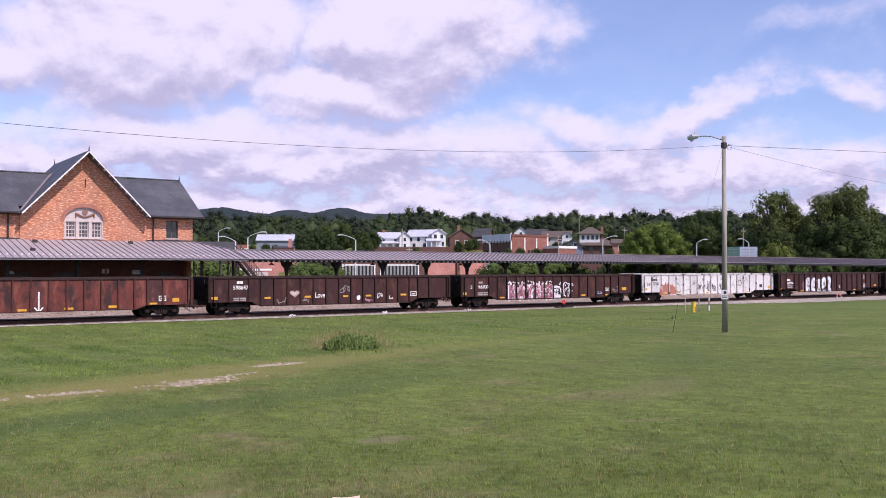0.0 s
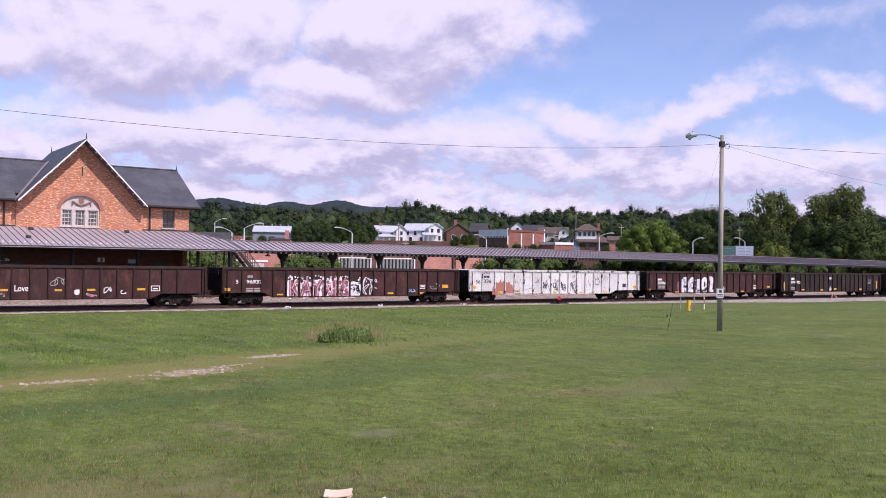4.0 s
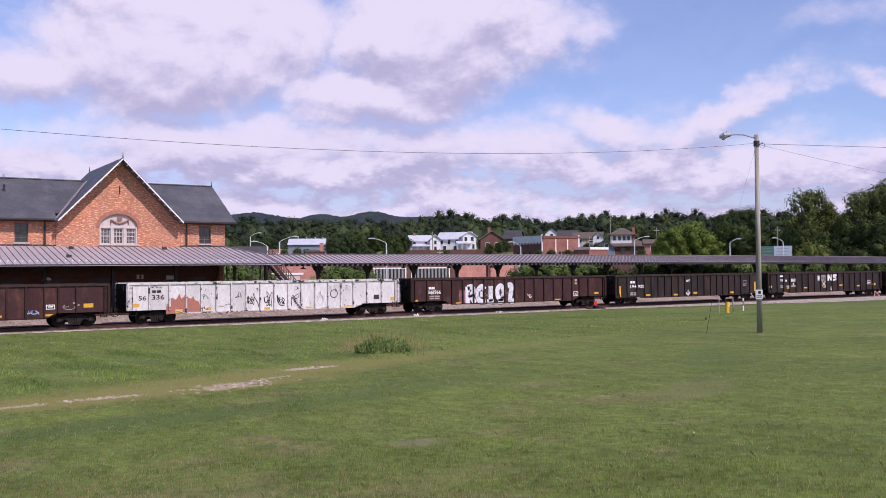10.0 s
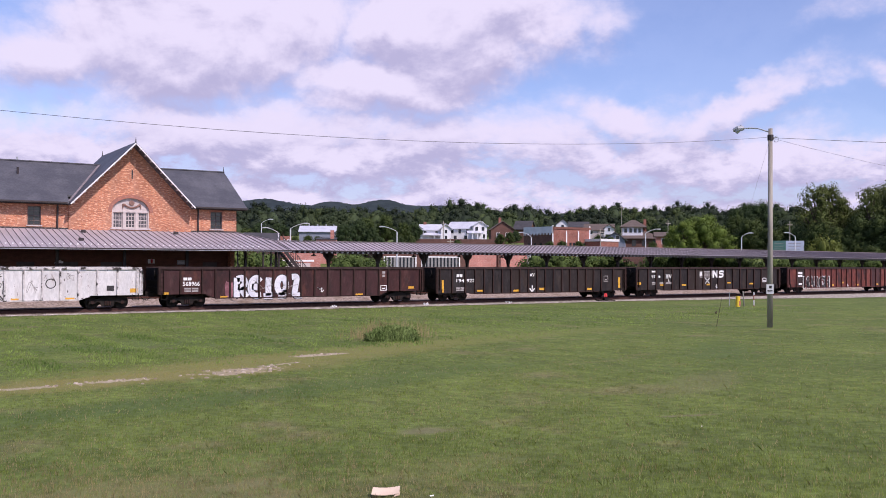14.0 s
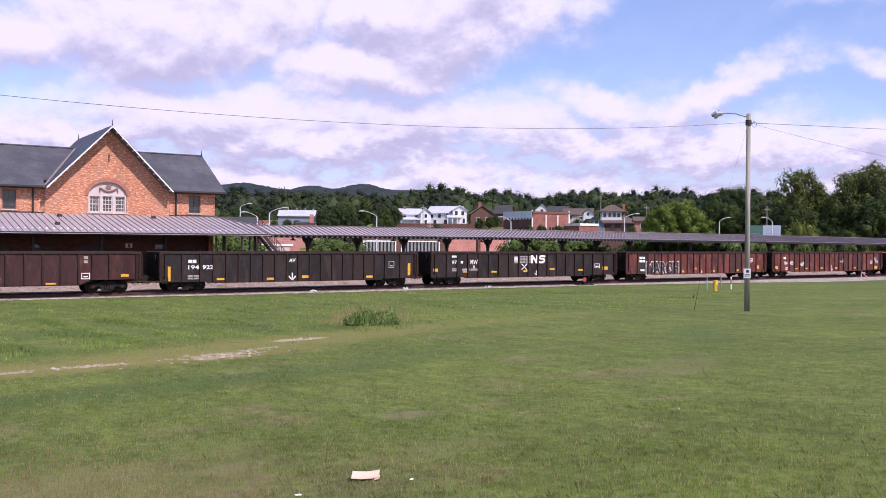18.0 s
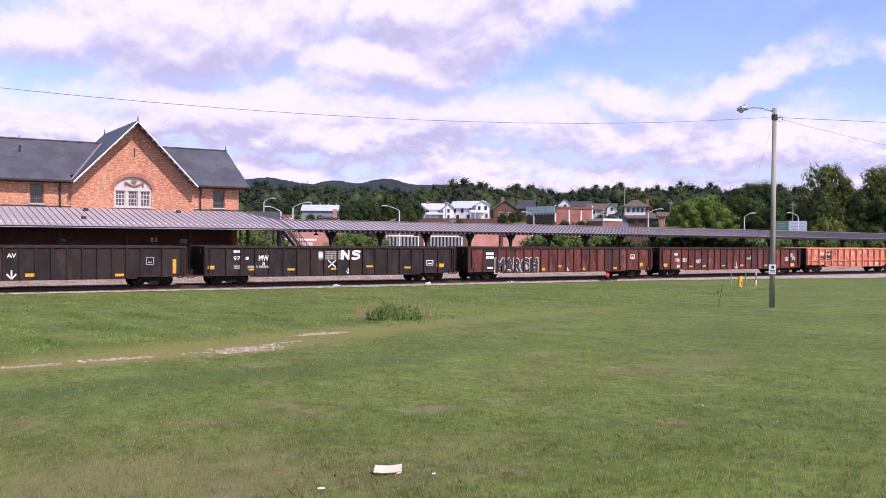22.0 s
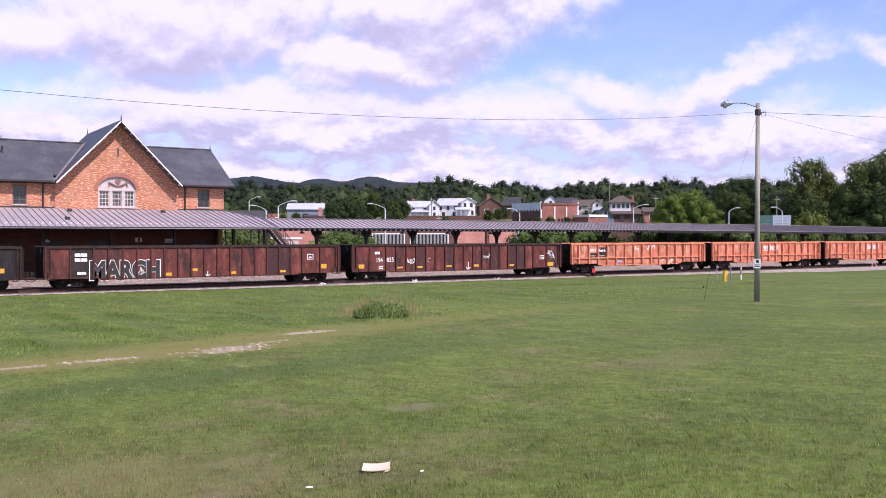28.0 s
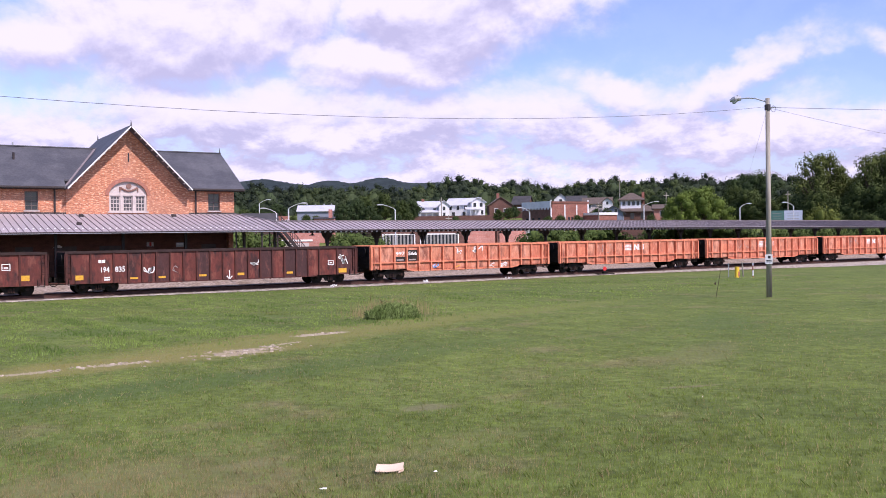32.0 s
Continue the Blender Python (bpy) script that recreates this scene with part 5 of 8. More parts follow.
def make_station():
    st = thing("station_building", "orange-red brick railway station with slate roof and gabled bay", "station building")
    X0, X1 = -34.0, 25.4
    # upper wall with its window openings
    wins = [(-16.0, -15.1), (-8.0, -7.1), (-0.5, 0.4), (9.95, 10.85), (23.28, 24.23)]
    x = X0
    for a, b in wins:
        for p, q in ((x, min(a, 12.75)), (21.65, a)):
            if q > p and q - p > 0.01 and not (p == 21.65 and x < 10):
                part("wall", Solid().box(p, q, 71.0, 71.35, 4.4, 7.12), M_BRICK, st)
        part("wall", Solid().box(a, b, 71.0, 71.35, 4.4, 5.38), M_BRICK, st)
        part("wall", Solid().box(a, b, 71.0, 71.35, 6.75, 7.12), M_BRICK, st)
        part("window_sill", Solid().box(a - 0.08, b + 0.08, 70.9, 71.2, 5.30, 5.38), M_TRIM, st)
        part("lintel", Solid().box(a - 0.1, b + 0.1, 70.985, 71.1, 6.75, 6.9), M_ARCH, st)
        sash(st, a, b, 5.38, 6.75, 71.15, M_SASH, 2, 4)
        x = b
    part("wall", Solid().box(x, X1, 71.0, 71.35, 4.4, 7.12), M_BRICK, st)
    part("wall", Solid().box(X1 - 0.35, X1, 71.35, 81.0, -0.3, 7.12), M_BRICK, st)
    part("wall", Solid().box(X0, X1, 80.7, 81.0, -0.3, 7.12), M_BRICK, st)
    part("wall", Solid().box(X0, X0 + 0.35, 71.35, 80.7, -0.3, 7.12), M_BRICK, st)
    part("end_gable", Solid().prism([(71.0, 7.12), (81.0, 7.12), (76.0, 10.2)], "x", X1 - 0.35, X1), M_BRICK, st)
    # gabled bay
    cx, w0, w1 = 17.2, 15.72, 18.48

    def slope(v):
        return 11.5 - abs(v - cx) * 0.978
    part("gable_wall", Solid().prism([(12.7, 4.4), (w0, 4.4), (w0, slope(w0)), (12.7, slope(12.7))], "y", 70.88, 71.25), M_BRICK, st)
    part("gable_wall", Solid().prism([(w1, 4.4), (21.7, 4.4), (21.7, slope(21.7)), (w1, slope(w1))], "y", 70.88, 71.25), M_BRICK, st)
    part("gable_wall", Solid().box(w0, w1, 70.88, 71.25, 4.4, 5.22), M_BRICK, st)
    arch = arch_points(w0, w1, 6.58, 1.02)
    part("gable_wall", Solid().prism(arch + [(w1, slope(w1)), (cx, slope(cx)), (w0, slope(w0))], "y", 70.88, 71.25), M_BRICK, st)
    inner, outer = arch_points(w0, w1, 6.55, 1.02, 18), arch_points(w0 - 0.28, w1 + 0.28, 6.5, 1.36, 18)
    for i in range(18):
        part("arch_stone", Solid().prism([inner[i], outer[i], outer[i + 1], inner[i + 1]], "y", 70.84, 70.95), M_ARCH, st)
    win = part("arched_window", Solid().prism(arch_points(w0, w1, 6.58, 1.0) [::-1], "y", 71.05, 71.15), M_TRIM, st, "cream arched window with garland relief")
    part("sill", Solid().box(w0 - 0.1, w1 + 0.1, 70.78, 71.1, 5.2, 5.32), M_TRIM, win)
    part("transom", Solid().box(w0, w1, 70.95, 71.12, 6.5, 6.62), M_TRIM, win)
    step = (w1 - w0) / 3
    for i in range(4):
        xx = w0 + step * i
        part("mullion", Solid().box(max(w0, xx - 0.10), min(w1, xx + 0.10), 70.95, 71.14, 5.32, 6.5), M_TRIM, win)
    for i in range(3):
        sash(win.parent, w0 + step * i + 0.1, w0 + step * (i + 1) - 0.1, 5.32, 6.5, 71.1, M_TRIM, 3, 4, glass=M_PANE)
    swag = Solid()
    pts = [(cx - 0.62 + 1.24 * i / 12, 7.12 - 0.26 * math.sin(math.pi * i / 12)) for i in range(13)]
    for p, q in zip(pts, pts[1:]):
        swag.tube((p[0], 71.0, p[1]), (q[0], 71.0, q[1]), 0.075, n=6)
    for sx in (-1, 1):
        swag.tube((cx + sx * 0.62, 71.0, 7.14), (cx + sx * 0.66, 71.0, 6.78), 0.08, 0.03, 6)
    swag.tube((cx, 70.98, 7.22), (cx, 71.04, 7.22), 0.2, n=12)
    part("garland", swag, M_GARLAND, win, "terracotta garland relief")
    part("slit_window", Solid().box(17.13, 17.22, 70.86, 70.9, 9.05, 9.70), M_GLASS, st)
    # roofs
    for a, b, y0 in ((X0, 12.64, 70.3), (12.64, 21.7, 71.3), (21.7, X1 + 0.65, 70.3), (X0, X1 + 0.65, 81.7)):
        z0 = 10.42 - abs(76.0 - y0) * 0.5825
        part("roof", slab(a, b, y0, 76.0, z0, z0, 10.42, 10.42, 0.15), M_SLATE, st)
    part("ridge_cap", Solid().beam((X0, 76, 10.44), (X1 + 0.65, 76, 10.44), 0.25, 0.08), M_SLATE, st)
    part("gutter", Solid().box(X0, 12.5, 70.18, 70.32, 6.98, 7.09), M_ROOF_DARK, st)
    part("gutter", Solid().box(21.9, X1 + 0.65, 70.18, 70.32, 6.98, 7.09), M_ROOF_DARK, st)
    # eave undersides, with their shade in the colour
    part("soffit", Solid().box(X0, 12.6, 70.34, 71.0, 6.9, 6.96), M_SOFFIT_SHADE, st)
    part("soffit", Solid().box(21.75, X1 + 0.6, 70.34, 71.0, 6.9, 6.96), M_SOFFIT_SHADE, st)
    for e in (-1, 1):
        xe = 17.17 + e * 4.55
        s = Solid().add([(xe, 69.8, 7.05), (17.17, 69.8, 11.72), (17.17, 81.2, 11.72), (xe, 81.2, 7.05), (xe, 69.8, 6.88), (17.17, 69.8, 11.52), (17.17, 81.2, 11.52), (xe, 81.2, 6.88)],
                        [(0, 1, 2, 3), (7, 6, 5, 4), (0, 4, 5, 1), (3, 2, 6, 7), (0, 3, 7, 4), (1, 5, 6, 2)])
        part("gable_roof", s, M_SLATE, st)
        part("barge_board", Solid().beam((xe - e * 0.02, 69.77, 6.93), (17.17, 69.77, 11.62), 0.06, 0.085), M_WHITE, st)
        for i in range(11):
            k = (i + 0.6) / 11.4
            bx, bz = xe + (17.17 - xe) * k, 6.93 + 4.69 * k
            part("rafter_end", Solid().box(bx - 0.03, bx + 0.03, 69.78, 70.1, bz - 0.19, bz - 0.09), M_TRIM, st)
        part("valley", Solid().beam((xe - e * 0.3 + e * 0.3, 70.35, 7.15), (17.17 + e * 1.28, 76.0, 10.48), 0.16, 0.03), M_SEAM, st)
    for x, y, z in ((17.17, 69.85, 11.7), (17.17, 81.1, 11.7), (X1 + 0.6, 76.0, 10.45)):
        part("finial", Solid().tube((x, y, z), (x, y, z + 0.42), 0.05, 0.012, 6), M_ROOF_DARK, st)
    for x in (11.94, 22.26):
        part("downspout", Solid().tube((x, 70.9, 5.0), (x, 70.9, 7.0), 0.07, n=8), M_ROOF_DARK, st)
    part("roof_vent", Solid().tube((9.68, 74, 9.1), (9.68, 74, 9.75), 0.08, n=8), M_ROOF_DARK, st)
    part("ridge_vent", Solid().tube((9.9, 76, 10.45), (9.9, 76, 10.7), 0.06, n=8), M_GREY, st)
    # lower roof over the platform
    s = Solid().add([(X0, 64.0, 3.74), (27.18, 64.0, 3.74), (27.18, 67.0, 4.45), (25.4, 71.0, 5.14), (X0, 71.0, 5.14)], [(0, 1, 2, 3, 4)])
    s.add([(X0, 64.0, 3.70), (27.18, 64.0, 3.70), (27.18, 67.0, 4.41), (25.4, 71.0, 5.10), (X0, 71.0, 5.10)], [(4, 3, 2, 1, 0)])
    part("platform_roof", s, M_ROOF, st, "standing-seam metal roof")
    part("roof_end", Solid().add([(27.18, 67.0, 4.45), (27.18, 70.0, 3.74), (27.0, 74.0, 3.9), (25.4, 71.0, 5.14)], [(0, 1, 2, 3)]), M_ROOF, st)
    seam = Solid().beam((0, 64.0, 3.77), (0, 71.0, 5.17), 0.028, 0.05).mesh("seam", M_SEAM)
    guard = Solid().box(-0.045, 0.045, 64.9, 65.0, 3.95, 4.03).mesh("snow_guard", M_WHITE)
    for i in range(74):
        x = 25.2 - i * 0.44
        part("seam", seam, None, st).location = (x, 0, 0)
        part("snow_guard", guard, None, st).location = (x - 0.22, 0, 0)
    for k in range(4):
        x = 25.4 + 0.44 * (k + 0.6)
        f = min(1.0, (x - 25.4) / 1.78)
        part("seam", Solid().beam((x, 64.0, 3.77), (x, 71.0 - 4.0 * f, 5.17 - 0.69 * f), 0.035, 0.06), M_SEAM, st)
    part("hip_cap", Solid().beam((25.4, 71.0, 5.17), (27.18, 67.0, 4.48), 0.16, 0.05), M_SEAM, st)
    part("flashing", Solid().box(X0, X1, 70.97, 71.0, 5.1, 5.24), M_ROOF_DARK, st)
    part("gutter", Solid().box(X0, 27.2, 63.88, 64.0, 3.66, 3.75), M_ROOF_DARK, st)
    part("gutter_lip", Solid().box(X0, 27.2, 63.87, 63.9, 3.63, 3.66), M_GREY, st)
    # underside of the platform roof, shade included in its colour
    part("soffit", slab(X0, 27.1, 64.06, 71.0, 3.64, 3.64, 4.9, 4.9, 0.04), M_SOFFIT_SHADE, st)
    for x, y in ((12.75, 66.6), (13.5, 69.8), (20.2, 69.8)):
        z = 3.74 + (y - 64) * 0.2
        part("roof_hood", Solid().prism([(x - 0.16, z - 0.05), (x + 0.16, z - 0.05), (x + 0.16, z + 0.16), (x - 0.12, z + 0.2)], "y", y - 0.15, y + 0.2), M_ROOF_DARK, st)
    # ground floor, the shade of the roof put into its brick colour
    doors = [(9.4, 10.6), (12.0, 13.6), (15.2, 16.8), (20.0, 20.0), (23.0, 24.2)]
    x = X0
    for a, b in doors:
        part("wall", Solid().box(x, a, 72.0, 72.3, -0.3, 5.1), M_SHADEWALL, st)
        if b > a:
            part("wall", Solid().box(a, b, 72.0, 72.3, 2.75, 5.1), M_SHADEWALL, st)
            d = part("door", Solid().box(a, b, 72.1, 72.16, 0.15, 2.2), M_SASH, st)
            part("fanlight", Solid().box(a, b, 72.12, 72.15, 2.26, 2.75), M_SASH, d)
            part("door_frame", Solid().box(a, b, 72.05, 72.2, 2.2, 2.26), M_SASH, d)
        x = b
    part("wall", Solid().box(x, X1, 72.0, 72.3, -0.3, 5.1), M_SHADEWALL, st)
    part("inner_floor", Solid().box(X0 + .35, X1 - .35, 72.3, 80.7, -0.3, 0.15), M_CONCRETE, st)
    for x in [11.3 + 4.48 * i for i in range(-5, 4)]:
        part("column", Solid().box(x - 0.09, x + 0.09, 67.0, 67.18, 0.1, 4.3), M_ROOF_DARK, st)
    # plain white wedge for a pale spot on the wall; does not glow
    wl = thing("wall_lamp", "white slanted wedge on the wall under the station roof", "lamp", (12.2, 71.97, 2.75))
    part("hood", Solid().prism([(-0.32, -0.10), (0.30, -0.10), (0.32, 0.02), (0.10, 0.13)], "y", -0.25, -0.03), M_WHITE, wl)
    part("bracket", Solid().box(-0.05, 0.05, -0.03, 0.03, -0.08, 0.08), M_ROOF_DARK, wl)
    sg = thing("wall_sign", "white and red notice board on the shaded station wall", "sign", (18.95, 71.97, 2.82))
    part("board", Solid().box(-0.26, 0.26, -0.03, 0.0, -0.17, 0.17), M_WHITE, sg)
    part("red_field", Solid().box(-0.06, 0.1, -0.036, -0.03, -0.15, 0.15), M_RED_PAINT, sg)
    sg = thing("wall_sign", "white lined notice board on the shaded station wall", "sign", (21.26, 71.97, 2.74))
    part("board", Solid().box(-0.31, 0.31, -0.03, 0.0, -0.17, 0.17), M_GREY, sg)
    for z in (-0.1, 0.0, 0.1):
        part("text_bar", Solid().box(-0.26, 0.26, -0.036, -0.03, z - 0.022, z + 0.022), M_WHITE, sg)


make_station()


def make_stairs():
    """Open steel stairs behind the canopy."""
    s = thing("steel_stairs", "dark steel stairs with railings behind the canopy", "stairs")
    x0, x1, y, z0, z1 = 33.4, 30.2, 73.0, 0.2, 4.0
    for yy in (y, y + 1.2):
        part("stringer", Solid().beam((x0, yy, z0), (x1, yy, z1), 0.06, 0.28), M_ROOF_DARK, s)
        part("handrail", Solid().beam((x0, yy, z0 + 1.0), (x1, yy, z1 + 1.0), 0.05, 0.05), M_ROOF_DARK, s)
    n = 20
    for i in range(n):
        k = (i + 0.5) / n
        x, z = x0 + (x1 - x0) * k, z0 + (z1 - z0) * k
        part("tread", Solid().box(x - 0.14, x + 0.14, y + 0.03, y + 1.17, z - 0.02, z + 0.02), M_ROOF_DARK, s)
        part("baluster", Solid().box(x - 0.02, x + 0.02, y - 0.02, y + 0.02, z + 0.1, z + 1.0), M_ROOF_DARK, s)
    part("landing", Solid().box(28.6, 30.2, y, y + 1.2, 3.9, 4.0), M_ROOF_DARK, s)
    for x in (28.7, 30.1):
        part("leg", Solid().box(x - 0.06, x + 0.06, y + 0.5, y + 0.62, -0.3, 3.9), M_ROOF_DARK, s)


make_stairs()

# ---------------------------------------------------------------- trees
def leaf_mat(name, a, b, rough=0.85):
    return paint(name, a, b, scale=0.5, mix=(0.38, 0.62), rough=rough, fine=0.15, fine_scale=2, island=0.14)


M_LEAF_MID = leaf_mat("leaves_mid", (0.058, 0.080, 0.021), (0.036, 0.055, 0.017))
M_SHRUB = leaf_mat("leaves_shrub", (0.085, 0.125, 0.032), (0.055, 0.085, 0.024))
M_LEAF_DARK = leaf_mat("leaves_dark", (0.040, 0.062, 0.022), (0.029, 0.047, 0.018))
M_LEAF_LIGHT = leaf_mat("leaves_light", (0.120, 0.168, 0.030), (0.086, 0.128, 0.026))
M_LEAF_YELLOW = leaf_mat("leaves_yellow", (0.140, 0.160, 0.032), (0.100, 0.125, 0.028))
M_WOODS = paint("far_woods", (0.044, 0.062, 0.026), (0.028, 0.042, 0.020), scale=0.09, mix=(0.40, 0.60), rough=0.8, fine=0.2, fine_scale=0.3, island=0.2)
M_WOODS_DARK = paint("far_woods_dark", (0.027, 0.038, 0.020), (0.018, 0.027, 0.016), scale=0.09, mix=(0.40, 0.60), rough=0.8, fine=0.2, fine_scale=0.3, island=0.2)
M_WOODS_LIGHT = paint("far_woods_light", (0.064, 0.084, 0.030), (0.045, 0.064, 0.025), scale=0.09, mix=(0.40, 0.60), rough=0.8, fine=0.2, fine_scale=0.3, island=0.2)
M_LEAF_TALL = leaf_mat("leaves_tall", (0.100, 0.122, 0.033), (0.060, 0.080, 0.025))
# The ridge's bluish tone has the haze of distance painted in.
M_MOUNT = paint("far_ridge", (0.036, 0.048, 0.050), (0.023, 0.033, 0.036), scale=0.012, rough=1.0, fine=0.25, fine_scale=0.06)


def leaves(s, rng, centre, radii, count, size, inner=0.55, bulge=0.6):
    """Leaf sprays over a lumpy crown: small tilted blades that face outwards."""
    cx, cy, cz = centre
    for _ in range(count):
        d = Vector((rng.gauss(0, 1), rng.gauss(0, 1), rng.gauss(0, 1))).normalized()
        r = rng.uniform(inner, 1.08)
        p = Vector((cx + d.x * radii[0] * r, cy + d.y * radii[1] * r, cz + d.z * radii[2] * r))
        n = (d + Vector((rng.uniform(-1, 1), rng.uniform(-1, 1), rng.uniform(-0.6, 1))) * 0.7).normalized()
        a = n.orthogonal().normalized()
        a = (Matrix.Rotation(rng.uniform(0, 6.28), 3, n) @ a)
        b = n.cross(a)
        q = size * rng.uniform(0.6, 1.3)
        s.add([p - a * q * 0.5, p + b * q * 0.35 - a * q * 0.1, p + a * q * 0.55, p - b * q * 0.35 + a * q * 0.05], [(3, 2, 1, 0)])
        # shaded with the bulge of the crown, so that it reads as one mass
        s.soft += [(0, 0, 0)] * (len(s.v) - 4 - len(s.soft)) + [tuple((d * bulge + n * (1.15 - bulge)).normalized())] * 4


def lump(s, centre, radii, rng, n=7):
    """A rough dark inner mass that stops the light in a crown."""
    cx, cy, cz = centre
    k = len(s.v)
    rows = 5
    s.soft += [(0, 0, 0)] * (k - len(s.soft))
    s.v += [(cx + radii[0] * math.cos(2 * math.pi * i / n) * math.sin(math.pi * (j + 0.5) / rows) * rng.uniform(0.75, 1.0), cy + radii[1] * math.sin(2 * math.pi * i / n) * math.sin(math.pi * (j + 0.5) / rows) * rng.uniform(0.75, 1.0), cz + radii[2] * math.cos(math.pi * (j + 0.5) / rows)) for j in range(rows) for i in range(n)]
    s.f += [(k + (j + 1) * n + i, k + (j + 1) * n + (i + 1) % n, k + j * n + (i + 1) % n, k + j * n + i) for j in range(rows - 1) for i in range(n)]


def make_tree(name, label, height, width, mat, seed, lobes=26, count=350, size=0.27, open_=0.16, low=0.28, group=""):
    """A tapered trunk with limbs and a crown of many sprays, standing at the origin."""
    rng = random.Random(seed)
    t = thing(name, label, "tree", group=group)
    wood = Solid()
    top = height * 0.62
    wood.tube((0, 0, -0.6), (0.02 * height * rng.uniform(-1, 1), 0, top), 0.022 * height + 0.06, 0.05, 8)
    crown = Solid()
    for i in range(lobes):
        k = (i + 0.5) / lobes
        zz = height * (low + (0.86 - low) * k)
        spread = width * 0.5 * math.sin(math.pi * (0.22 + 0.70 * k)) * rng.uniform(0.30, 0.86)
        ang = i * 2.4 + rng.uniform(-0.5, 0.5)
        c = (math.cos(ang) * spread, math.sin(ang) * spread, zz)
        r = width * rng.uniform(0.11, 0.21)
        rad = (r, r, r * rng.uniform(0.75, 1.1))
        z0 = max(height * 0.15, zz - height * 0.25)
        wood.tube((0, 0, min(z0, top)), c, 0.008 * height + 0.02, 0.03, 5)
        leaves(crown, rng, c, rad, count, size)
        lump(crown, c, tuple(q * (0.60 - open_ * 0.8) for q in rad), rng)
    part("trunk", wood, M_BARK, t)
    part("crown", crown, mat, t)
    return t


